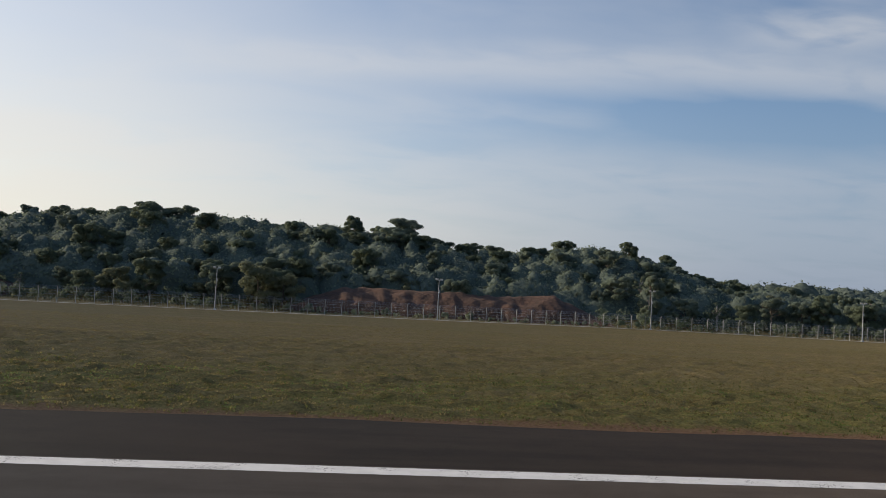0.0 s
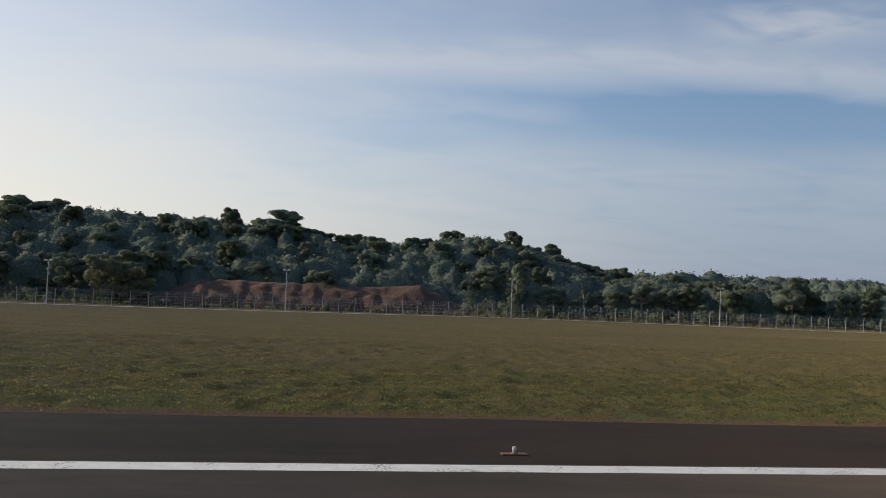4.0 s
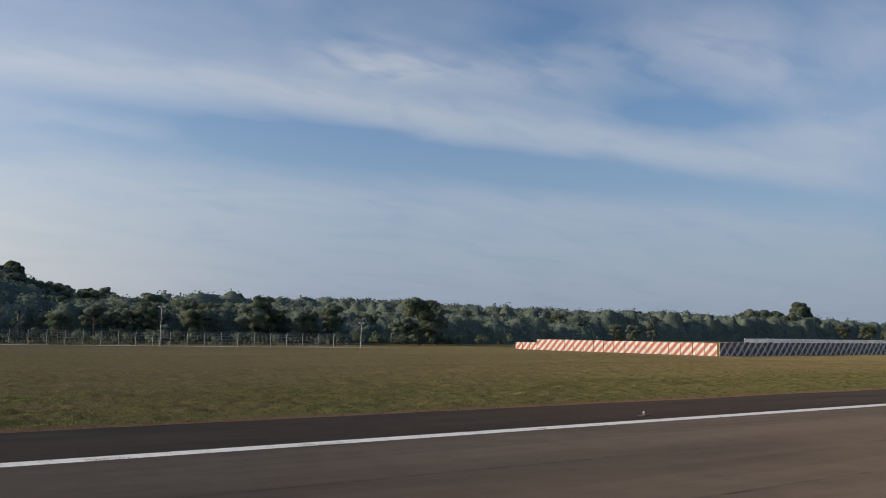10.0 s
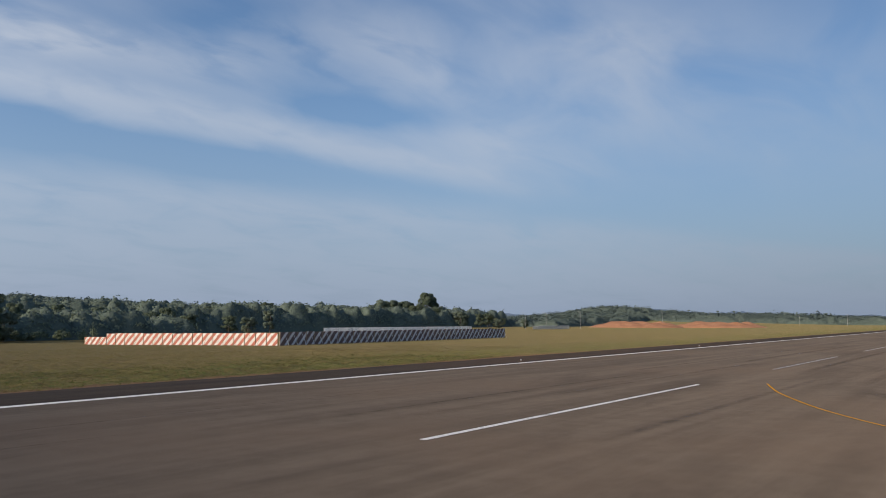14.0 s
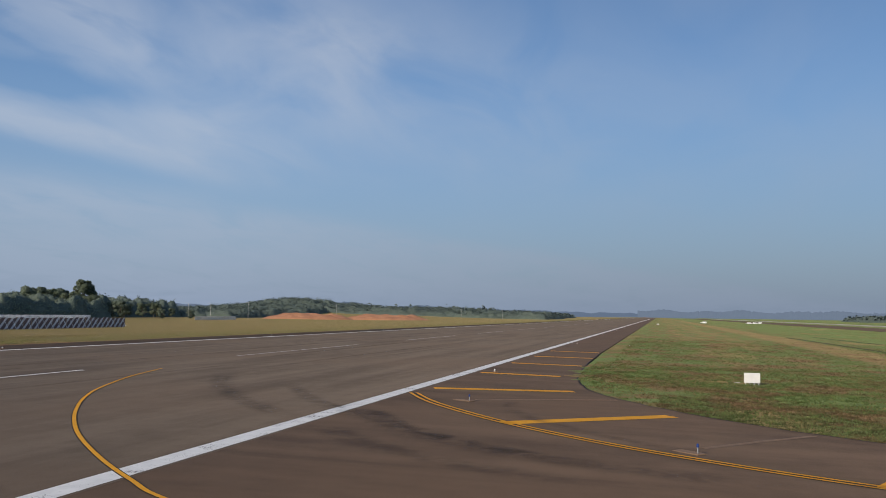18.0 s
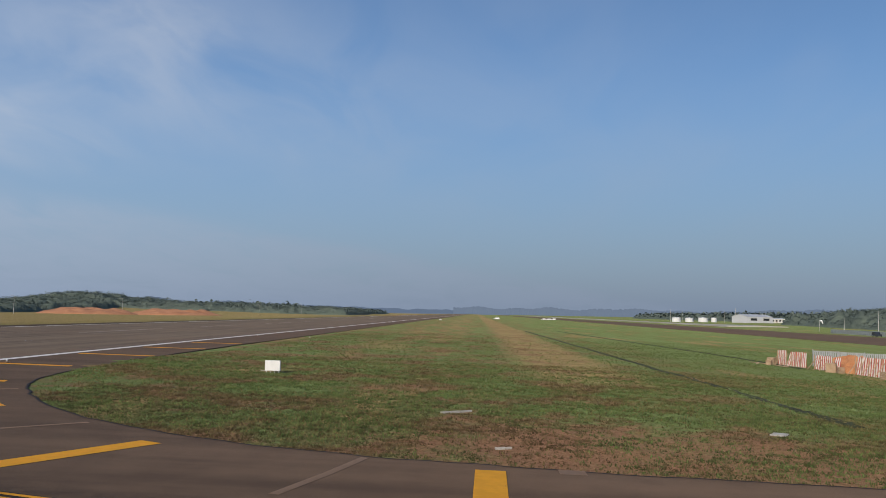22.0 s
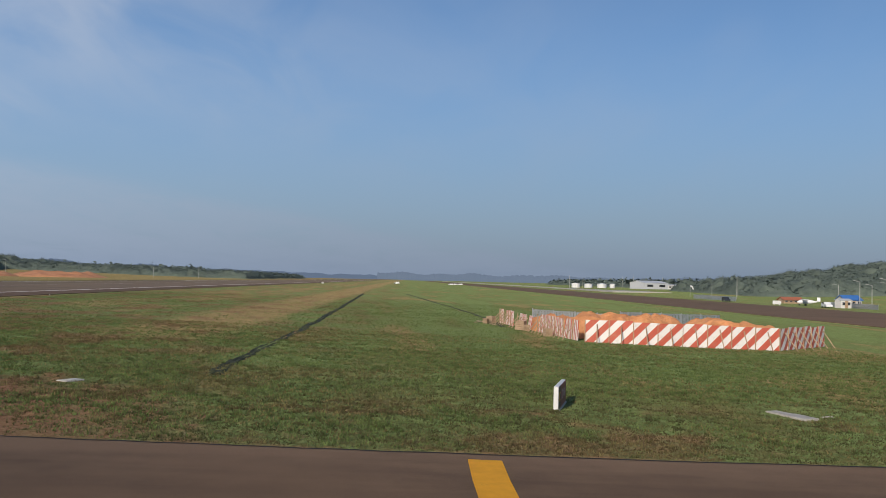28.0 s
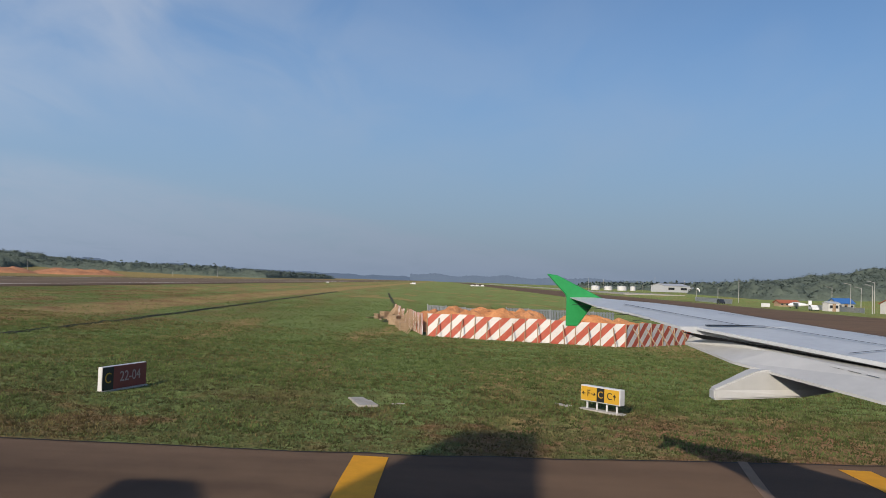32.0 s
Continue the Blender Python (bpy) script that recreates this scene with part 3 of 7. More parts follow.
def rod(bm, a, b, r0, r1=None, n=6):
    a, b = Vector(a), Vector(b)
    d = b - a
    q = d.to_track_quat("Z", "Y").to_matrix().to_4x4()
    bmesh.ops.create_cone(bm, cap_ends=True, segments=n, radius1=r0, radius2=r0 if r1 is None else r1, depth=d.length, matrix=Matrix.Translation((a + b) / 2) @ q)


def fall(y):
    """South of the runway the pavement falls away at one in fifty."""
    return 0.02 * min(0.0, max(-98.0, y + 22.55))


def slab(bm, outline, z0, z1):
    """A flat plate over an outline given counter-clockwise."""
    low = [bm.verts.new((x, y, z0 + fall(y))) for x, y in outline]
    top = [bm.verts.new((x, y, z1 + fall(y))) for x, y in outline]
    n = len(outline)
    bm.faces.new(top)
    for k in range(n):
        bm.faces.new((low[k], low[(k + 1) % n], top[(k + 1) % n], top[k]))


def ribbon(bm, line, width, z, off=0.0):
    """A painted line along a run of points."""
    pts = [Vector((x, y)) for x, y in line]
    left, right = [], []
    for k, p in enumerate(pts):
        d = (pts[min(k + 1, len(pts) - 1)] - pts[max(k - 1, 0)]).normalized()
        nrm = Vector((-d.y, d.x))
        a, b = p + nrm * (off + width / 2), p + nrm * (off - width / 2)
        left.append(bm.verts.new((a.x, a.y, z + fall(a.y))))
        right.append(bm.verts.new((b.x, b.y, z + fall(b.y))))
    for k in range(len(pts) - 1):
        bm.faces.new((right[k], right[k + 1], left[k + 1], left[k]))


def curve_points(ctrl, n=10):
    """A smooth run through the points."""
    p = [Vector(c) for c in ctrl]
    out = []
    for k in range(len(p) - 1):
        a, b, c, d = p[max(k - 1, 0)], p[k], p[k + 1], p[min(k + 2, len(p) - 1)]
        for j in range(n):
            t = j / n
            out.append(0.5 * (2 * b + (c - a) * t + (2 * a - 5 * b + 4 * c - d) * t * t + (3 * b - a - 3 * c + d) * t**3))
    out.append(p[-1])
    return [tuple(v) for v in out]


# ---- the lie of the land ----
def ease(v, a, b):
    t = np.clip((v - a) / (b - a), 0, 1)
    return t * t * (3 - 2 * t)


def lie(y):
    """Fall of the pavement south of the runway."""
    return 0.02 * np.clip(np.asarray(y, float) + 22.55, -98, 0)


def land(x, y):
    """Height of the ground. The strip falls gently away from the runway; wooded rises stand beyond the fence."""
    x, y = np.asarray(x, float), np.asarray(y, float)
    z = -0.03 - 0.0102 * np.clip(y - 30, 0, 125) + lie(y)
    rise = np.interp(x, [-400, -120, -76, -41, 0, 22, 32, 47, 63, 78, 90, 100, 116, 140, 180, 260], [13, 13, 12.6, 15.2, 14.2, 13.8, 10.6, 10.2, 12.4, 12.0, 8.6, 5.8, 4.2, 2.8, 1.0, 0.0])
    z = z + rise * ease(y, 172, 222)
    z = z + 9 * np.exp(-(((x - 370) / 150) ** 2 + ((y - 560) / 100) ** 2))
    z = z + 12.5 * np.exp(-(((x - 900) / 110) ** 2 + ((y - 325) / 60) ** 2)) + 5.0 * np.exp(-(((x - 930) / 130) ** 2 + ((y - 200) / 90) ** 2))
    # south: the island dips a little, and a wooded hill closes the far side
    z = z - 0.35 * ease(x, 112, 150) * ease(-y, 60, 85) * (1 - ease(-y, 120, 140))
    z = z + 1.3 * ease(x, 500, 850) * ease(-y, 190, 230)
    z = z + 17 * np.exp(-(((x - 650) / 110) ** 2 + ((y + 425) / 85) ** 2))
    return z


def ground_at(x, y):
    return float(land(x, y))


def lattice(x, y, scale, seed):
    """Smooth value noise, 0 to 1."""
    u, v = x * scale, y * scale
    i, j = np.floor(u).astype(np.int64), np.floor(v).astype(np.int64)
    fu, fv = u - i, v - j
    fu, fv = fu * fu * (3 - 2 * fu), fv * fv * (3 - 2 * fv)

    def h(a, b):
        k = (a * 374761393 + b * 668265263 + seed * 974634777) & 0x7FFFFFFF
        k = ((k ^ (k >> 13)) * 1274126177) & 0x7FFFFFFF
        return ((k ^ (k >> 16)) & 0xFFFF) / 65535.0
    return (h(i, j) * (1 - fu) + h(i + 1, j) * fu) * (1 - fv) + (h(i, j + 1) * (1 - fu) + h(i + 1, j + 1) * fu) * fv


PADS = ((114.1, -62.8), (112.05, -87.3), (133.5, -39.6), (112.4, -79.65), (112.8, -95.3), (107.95, -52.6), (116.9, -51.0))


def tussock(x, y):
    """Unevenness of the turf: tufts a hand high, flat beside the pavements."""
    x, y = np.asarray(x, float), np.asarray(y, float)
    lump = 0.75 * lattice(x, y, 1.3, 3) ** 2 + 0.30 * lattice(x, y, 0.55, 5) ** 2 + 0.55 * (lattice(x, y, 2.6, 9) - 0.4)
    north = ease(y, 29.4, 31.5) * (1 - ease(y, 66, 76)) * ease(x, -45, -40) * (1 - ease(x, 160, 166))
    rim = np.interp(-y, [29.7, 37, 43.6, 50, 60, 112], [128, 113, 108.2, 106.2, 105.0, 107.8])
    south = np.where(y < -29.0, ease(x - rim, 0.0, 2.5), 0) * (1 - ease(x, 144, 149)) * ease(y, -113, -108)
    for a, b in PADS:
        south = south * ease(np.hypot(x - a, y - b), 0.8, 1.8)
    return np.maximum(lump, 0) * (0.30 * north + 0.15 * south)


def build_ground():
    xs = np.unique(np.concatenate([np.arange(-60, 240, 6), np.arange(-42, 166, 0.3), np.arange(240, 1200, 20), np.arange(-400, -60, 14), np.geomspace(1200, 4600, 16), -np.geomspace(400, 4600, 14)]))
    ys = np.unique(np.concatenate([np.arange(-130, 260, 5), np.arange(29.2, 44, 0.3), np.arange(44, 76, 0.5), np.arange(-113, -29, 0.4), np.arange(260, 700, 15), np.arange(-700, -130, 12), np.geomspace(700, 4600, 14), -np.geomspace(700, 4600, 14)]))
    gx, gy = np.meshgrid(xs, ys, indexing="ij")
    gz = land(gx, gy) + tussock(gx, gy)
    pave = (np.abs(gy) < 27) | ((gx > 62) & (gx < 101.5) & (gy < 0) & (gy > -400)) | ((gy < -22) & (gy > -27.5))
    gz = np.where(pave, gz - 0.14, gz)
    verts = np.stack([gx, gy, gz], -1).reshape(-1, 3)
    n, m = len(xs), len(ys)
    idx = np.arange(n * m).reshape(n, m)
    faces = np.stack([idx[:-1, :-1], idx[1:, :-1], idx[1:, 1:], idx[:-1, 1:]], -1).reshape(-1, 4)
    me = bpy.data.meshes.new("ground")
    me.from_pydata(verts.tolist(), [], faces.tolist())
    me.materials.append(TURF)
    me.polygons.foreach_set("use_smooth", [True] * len(me.polygons))
    tagged(new("ground", me), "mown airfield grass, dry and green in patches with bare earth", "ground", kind="structure")


build_ground()

# ---- pavements ----
bm = bmesh.new()
slab(bm, [(-1500, -22.55), (3600, -22.55), (3600, 22.55), (-1500, 22.55)], -0.3, 0.0)
tagged(mesh_object("runway", bm, RUNWAY), "brown-grey asphalt runway streaked with tyre rubber", "runway", kind="structure")
bm = bmesh.new()
edge = [(-1500, 22.55)] + [(3600, 22.55)]
wob = [(x, 29.1 + 0.35 * noise.noise((x * 0.11, 0, 0)) + 0.16 * noise.noise((x * 0.7, 3, 0))) for x in [3600, 1500, 600] + [300 - 1.2 * k for k in range(290)] + [-120, -400, -1500]]
slab(bm, edge + wob, -0.3, -0.004)
tagged(mesh_object("runway_shoulder", bm, SHOULDER), "dark asphalt shoulder beside the runway edge line", "pavement", kind="structure")
# the exit: runway shoulder, fillet and taxiway in one plate
EDGE = curve_points([(166, -28.2), (150, -28.5), (136, -28.95), (127.4, -29.7), (121.7, -31.1), (116.4, -33.9), (112.2, -37.2), (109.4, -40.5), (107.5, -43.6), (106.2, -46.8), (105.4, -50.0), (104.7, -54.5), (104.2, -60.5), (103.8, -67.0), (103.7, -74.0), (103.8, -84.0), (104.3, -90.5), (105.1, -96.0), (105.9, -101.0), (107.5, -112.0)], 8)
rough_edge = [(x + 0.18 * noise.noise((x * 0.8, y * 0.8, 1)), y + 0.18 * noise.noise((x * 0.8, y * 0.8, 7))) for x, y in EDGE]
bm = bmesh.new()
slab(bm, [(60, -119), (108.5, -119)] + rough_edge[::-1] + [(3600, -28.2), (3600, -22.55), (58, -22.55)], -0.3, -0.004)
tagged(mesh_object("taxiway", bm, TAXIWAY), "reddish-brown asphalt taxiway curving off the runway", "taxiway", kind="structure")
bm = bmesh.new()
slab(bm, [(-1500, -29.0), (58, -29.0), (58, -22.55), (-1500, -22.55)], -0.3, -0.004)
tagged(mesh_object("south_shoulder", bm, SHOULDER), "dark asphalt shoulder on the far side of the runway", "pavement", kind="structure")
# the parallel taxiway beyond the island
bm = bmesh.new()
slab(bm, [(108, -178), (3600, -178), (3600, -139), (108, -139)], -0.9, 0.03)
tagged(mesh_object("parallel_taxiway", bm, TAXIWAY), "distant grey-brown asphalt taxiway across the grass", "taxiway", kind="structure")
bm = bmesh.new()
slab(bm, [(600, -236), (3000, -236), (3000, -200), (600, -200)], -0.9, 0.75)
tagged(mesh_object("apron", bm, CONCRETE), "pale concrete apron in the distance", "apron", kind="structure")


# ---- painted lines ----
TRENCH = paint_material("trench_fill", (0.235, 0.150, 0.092), (0.15, 0.098, 0.062))

def marking(name, bm, mat, label, group=""):
    return tagged(mesh_object(name, bm, mat), label, "road marking", group, "structure")


for side, y in (("north", 22.05), ("south", -22.05)):
    bm = bmesh.new()
    ribbon(bm, [(x, y) for x in range(-1500, 3601, 50)], 0.74, 0.005)
    marking("runway_edge_line", bm, WHITE_PAINT, "white runway edge line, slightly worn", "runway edge lines")
for k in range(-6, 30):
    x0 = 93.3 + k * 50
    bm = bmesh.new()
    ribbon(bm, [(x0, 0.2), (x0 + 15, 0.2), (x0 + 30, 0.2)], 0.31, 0.005)
    marking("centre_line_dash", bm, WHITE_PAINT if k < 1 else FAINT_PAINT, "faded white runway centre line dash", "runway centre line dashes")
LEAD = curve_points([(126.5, -3.2), (123.6, -4.1), (119.2, -5.6), (113.0, -8.3), (109.1, -10.4), (105.6, -12.65), (102.6, -14.8), (99.5, -17.3), (96.3, -20.3), (93.95, -22.8), (92.5, -24.7), (89.4, -30.5), (87.5, -37), (85.3, -45), (84.2, -56), (84, -70), (84, -118)], 8)
bm = bmesh.new()
ribbon(bm, LEAD, 0.19, 0.008)
marking("lead_off_line_border", bm, BLACK_PAINT, "black border under the yellow lead-off line")
bm = bmesh.new()
ribbon(bm, LEAD, 0.13, 0.012)
marking("lead_off_line", bm, YELLOW_PAINT, "yellow lead-off line curving from runway to taxiway")
TWY_EDGE = curve_points([(116.6, -22.75), (112.8, -24.8), (108.2, -28.4), (104.6, -32.2), (101.95, -36.05), (100.25, -39.3), (99.0, -42.4), (98.2, -46.5), (97.8, -52), (97.6, -62), (97.7, -82), (98.2, -118)], 8)
bm = bmesh.new()
ribbon(bm, TWY_EDGE, 0.62, 0.003)
marking("taxiway_edge_border", bm, BLACK_PAINT, "black border of the double taxiway edge line")
for off in (-0.16, 0.16):
    bm = bmesh.new()
    ribbon(bm, TWY_EDGE, 0.15, 0.008, off)
    marking("taxiway_edge_line", bm, YELLOW_PAINT, "yellow taxiway edge line, one of a close pair", "double taxiway edge line")
for a, b, w in (((168.5, -23.0), (169, -28.0), 0.8), ((155.9, -23.0), (156.7, -28.2), 0.8), ((144.0, -22.9), (144.2, -28.3), 0.8), ((132.0, -22.9), (132.0, -28.0), 0.8), ((119.5, -23.0), (121.8, -29.8), 0.8), ((107.7, -28.6), (113.1, -34.5), 0.8), ((100.1, -39.5), (106.3, -42.6), 0.8)):
    bm = bmesh.new()
    ribbon(bm, [a, ((a[0] + b[0]) / 2, (a[1] + b[1]) / 2), b], w, 0.008)
    marking("shoulder_bar", bm, YELLOW_PAINT, "yellow slanting bar on the taxiway shoulder", "shoulder bars")
for y, xe in ((-52.1, 104.2), (-63.85, 102.9), (-76.2, 103.0), (-88.35, 103.7), (-99.8, 105.0), (-111.5, 106.5)):
    bm = bmesh.new()
    ribbon(bm, [(97.9, y), (101, y), (xe, y - 0.05)], 0.78, 0.008)
    marking("shoulder_bar", bm, YELLOW_PAINT, "yellow bar across the taxiway shoulder", "shoulder bars")
# thin black strip along the pavement's rim
bm = bmesh.new()
ribbon(bm, rough_edge[:-1], 0.11, 0.002, -0.05)
marking("bitumen_edge", bm, BLACK_PAINT, "thin black rim along the taxiway pavement")
# tyre rubber laid on the asphalt, thin at its rims
def rubber_material():
    m = bpy.data.materials.new("tyre_rubber_marks")
    m.use_nodes = True
    nt = m.node_tree
    p = nt.nodes["Principled BSDF"]
    uv = nt.nodes.new("ShaderNodeUVMap")
    sep = nt.nodes.new("ShaderNodeSeparateXYZ")
    wire(nt, uv.outputs[0], sep.inputs[0])
    across = math_node(nt, "ABSOLUTE", math_node(nt, "SUBTRACT", sep.outputs["Y"], 0.5), 0)
    ends = math_node(nt, "MULTIPLY", step_node(nt, sep.outputs["X"], 0.0, 0.18), step_node(nt, sep.outputs["X"], 1.0, 0.78))
    cloud = step_node(nt, noise_node(nt, mapped(nt, (1, 1, 1)), 0.9, 6, 0.65, 0.6), 0.30, 0.68)
    cover = math_node(nt, "MULTIPLY", math_node(nt, "MULTIPLY", step_node(nt, across, 0.5, 0.08), ends), math_node(nt, "MULTIPLY", cloud, 0.32))
    p.inputs["Base Color"].default_value = (0.022, 0.018, 0.015, 1)
    p.inputs["Roughness"].default_value = 0.9
    wire(nt, cover, p.inputs["Alpha"])
    return m


RUBBER = rubber_material()


def tyre_mark(pts, width, label="dark rubber smear left by tyres on the asphalt"):
    run = curve_points(pts, 8)
    bm = bmesh.new()
    ribbon(bm, run, width, 0.010)
    uv = bm.loops.layers.uv.verify()
    bm.verts.ensure_lookup_table()
    place = {}
    for k in range(len(run)):
        place[bm.verts[2 * k]], place[bm.verts[2 * k + 1]] = (k / (len(run) - 1), 1.0), (k / (len(run) - 1), 0.0)
    for f in bm.faces:
        for loop in f.loops:
            loop[uv].uv = place[loop.vert]
    marking("tyre_mark", bm, RUBBER, label, "tyre marks")


for pts, width in (([(112, -21), (107.5, -23.6), (104.0, -26.2), (101.5, -29.6), (99.8, -34), (98.6, -40)], 2.2), ([(109.5, -23.2), (106.0, -25.2), (102.8, -28.2), (100.2, -32.5)], 1.3), ([(104.2, -23.2), (101.4, -25.4), (99.2, -28.6), (97.4, -33)], 1.8), ([(124, -9), (117, -12.5), (110.5, -17), (105, -22)], 1.6), ([(118, -16), (112, -19.5), (107, -23.5)], 1.2), ([(98, -14), (93, -19), (89.5, -25), (87, -32)], 1.5), ([(116, -27.4), (111, -28.6), (106.5, -31.8), (103.5, -35.5)], 1.0), ([(100.5, -38), (99.6, -42), (99.2, -48), (98.9, -56)], 1.1)):
    tyre_mark(pts, width)
for x, y, n, w in ((60, 9.95, 16, 0.24), (72, 9.75, 18, 0.20), (84, 13.5, 30, 0.30), (50, 15.5, 34, 0.26), (95, 7.0, 40, 0.5), (110, 4.2, 46, 0.7), (96, -5.0, 40, 0.8), (128, -8.5, 60, 0.9), (132, 9.0, 70, 0.8), (20, 17.0, 40, 0.3), (140, -2.5, 80, 1.0), (150, 5.5, 80, 1.2), (40, 12.0, 26, 0.3)):
    tyre_mark([(x, y), (x + n * 0.4, y + 0.05), (x + n, y - 0.25)], w, "long dark tyre streak along the runway")
# sealed joints in the asphalt
for pts in ([(104.8, -35.3), (107.2, -37.2), (109.6, -39.25)], [(100.3, -47.5), (102.8, -48.2), (105.3, -48.8)], [(105.4, -97.3), (102.5, -96.7), (99.5, -96.2)], [(115.2, -26.0), (116.9, -29.0), (118.6, -32.1)], [(104.1, -54.25), (104.42, -54.25), (104.74, -54.25)]):
    bm = bmesh.new()
    ribbon(bm, pts, 0.24 if pts[0][1] != -54.25 else 0.7, 0.004)
    marking("sealed_trench", bm, TRENCH, "pale filled cable trench across the asphalt", "cable trenches")


# ---- trees ----
def leaf_cloud(bm, lobes, count, size, rng, flat=0.75, out=None):
    """Many small bent leaf sprays on and in the lobes of a crown."""
    weight = [l[3] ** 2 for l in lobes]
    for _ in range(count):
        c = rng.choices(lobes, weight)[0]
        d = Vector((rng.gauss(0, 1), rng.gauss(0, 1), rng.gauss(0, 1))).normalized()
        r = c[3] * (0.62 + 0.42 * rng.random())
        if d.z < -0.35 and rng.random() < 0.6:
            d.z = -d.z
        p = Vector(c[:3]) + Vector((d.x * r, d.y * r, d.z * r * flat))
        nrm = (d + Vector((rng.uniform(-0.8, 0.8), rng.uniform(-0.8, 0.8), rng.uniform(-0.3, 0.9)))).normalized()
        t1 = nrm.orthogonal().normalized()
        t1.rotate(Matrix.Rotation(rng.uniform(0, 6.28), 3, nrm))
        t2 = nrm.cross(t1)
        s = size * rng.uniform(0.6, 1.3)
        w = s * rng.uniform(0.45, 0.8)
        a, b, e, f = p - t1 * s, p + t2 * w + nrm * s * 0.18, p + t1 * s * 0.9 - nrm * s * 0.25, p - t2 * w * 0.9 + nrm * s * 0.1
        quad = (a, b, e, f) if (b - a).cross(e - a).dot(d) > 0 else (f, e, b, a)
        bm.faces.new([bm.verts.new(v) for v in quad])
        if out is not None:
            out += [(d * 0.6 + (p - Vector((0, 0, 4.5))).normalized() * 0.5 + nrm * 0.25).normalized()] * 4


def tree_template(name, seed, height, spread, leaf, bark, count, size, low=0.3, lobes=14, flat=0.75, bare=False):
    rng = random.Random(seed)
    root = new(name)
    bmt = bmesh.new()
    tips = []
    lean = Vector((rng.uniform(-0.06, 0.06), rng.uniform(-0.06, 0.06), 1))
    top = lean * height * 0.72
    fork = lean * height * low
    r = height * 0.026
    rod(bmt, (0, 0, -0.4), fork, r * 1.25, r * 0.9, 8)
    rod(bmt, fork, top, r * 0.9, r * 0.35, 7)
    for k in range(7 if not bare else 11):
        t = rng.uniform(0.05, 0.95)
        a = fork.lerp(top, t)
        ang = k * 2.4 + rng.uniform(-0.4, 0.4)
        out = spread * rng.uniform(0.45, 0.85) * (1.1 - 0.6 * t)
        b = a + Vector((math.cos(ang) * out, math.sin(ang) * out, height * rng.uniform(0.10, 0.24)))
        rod(bmt, a, b, r * 0.45, r * 0.14, 5)
        for j in range(2 if not bare else 4):
            m = a.lerp(b, rng.uniform(0.45, 0.9))
            c = m + Vector((rng.uniform(-1, 1), rng.uniform(-1, 1), rng.uniform(0.4, 1.1))) * out * 0.5
            rod(bmt, m, c, r * 0.18, r * 0.06, 4)
            tips.append(c)
        tips.append(b)
    trunk = part("trunk", bmt, bark, root)
    bmc = bmesh.new()
    if bare:
        balls = [(*t, spread * 0.16) for t in tips[::3]]
    else:
        balls = []
        for k in range(lobes):
            ang = rng.uniform(0, 6.28)
            h = rng.uniform(low + 0.06, 0.93)
            reach = spread * math.sqrt(max(0.06, 1 - ((h - 0.58) / 0.46) ** 2)) * rng.uniform(0.35, 0.95)
            balls.append((math.cos(ang) * reach, math.sin(ang) * reach, height * h, spread * rng.uniform(0.20, 0.36)))
        balls.append((0, 0, height * 0.80, spread * 0.45))
    normals = []
    leaf_cloud(bmc, balls, count, size, rng, flat, normals)
    crown = part("crown", bmc, leaf, root)
    crown.data.normals_split_custom_set(normals)
    return root


TREES = [
    tree_template("tree", 11, 9.5, 4.0, LEAF, BARK, 7000, 0.25, 0.16, 26),
    tree_template("tree", 12, 8.0, 3.8, LEAF_DARK, BARK, 6500, 0.25, 0.10, 26),
    tree_template("tree", 13, 11.0, 4.0, LEAF, BARK, 7500, 0.26, 0.20, 28),
    tree_template("tree", 14, 7.0, 3.6, LEAF_PALE, BARK, 4800, 0.21, 0.08, 22),
    tree_template("tree", 15, 10.0, 4.8, LEAF_DARK, BARK, 6500, 0.24, 0.42, 18, 0.5),
    tree_template("tree", 16, 9.0, 2.6, LEAF, PALE_BARK, 900, 0.2, 0.30, 8, 0.7, True),
    tree_template("tree", 17, 11.5, 3.0, LEAF_DARK, BARK, 6000, 0.24, 0.16, 22, 0.9),
]
TREE_LABELS = ["leafy green broadleaf tree on the wooded rise", "dark green dense tree on the wooded rise", "tall green tree with an uneven crown", "pale green bushy tree with leaves to the ground", "spreading dark tree with flat layered crown", "half-bare tree with pale branches", "slim tall dark tree in the wood"]
for ob, label in zip(TREES, TREE_LABELS):
    tagged(ob, label, "tree", "trees of the wood")
used = set()


def plant(kind, x, y, scale=1.0, turn=None, sink=0.15, tall=1.0):
    m = Matrix.Translation((x, y, ground_at(x, y) - sink)) @ Matrix.Rotation(turn if turn is not None else random.uniform(0, 6.28), 4, "Z")
    if kind not in used:
        used.add(kind)
        ob = TREES[kind]
        ob.matrix_basis = m
    else:
        ob = copy_thing(TREES[kind], m)
    ob.scale = (scale, scale, scale * tall)
    return ob


rng = random.Random(5)
# the wooded rise behind the fence: front rows, then rows up the slope
for row, (y0, n, step) in enumerate(((178, 44, 6.4), (187, 44, 6.4), (197, 44, 6.4), (208, 44, 6.4), (220, 42, 6.6), (231, 34, 8.2))):
    for k in range(n):
        x = -128 + k * step + rng.uniform(-3, 3) + (row % 2) * 3
        y = y0 + rng.uniform(-4, 4)
        if row < 1 and -6 < x < 62:
            continue
        size = rng.uniform(0.55, 0.92) if row < 4 else rng.uniform(0.62, 0.88)
        plant(rng.choices((0, 1, 2, 4, 6, 3, 5), (5, 5, 2, 2, 1.0, 1, 0.5))[0], x, y, size * 1.06, tall=rng.uniform(0.78, 1.05))
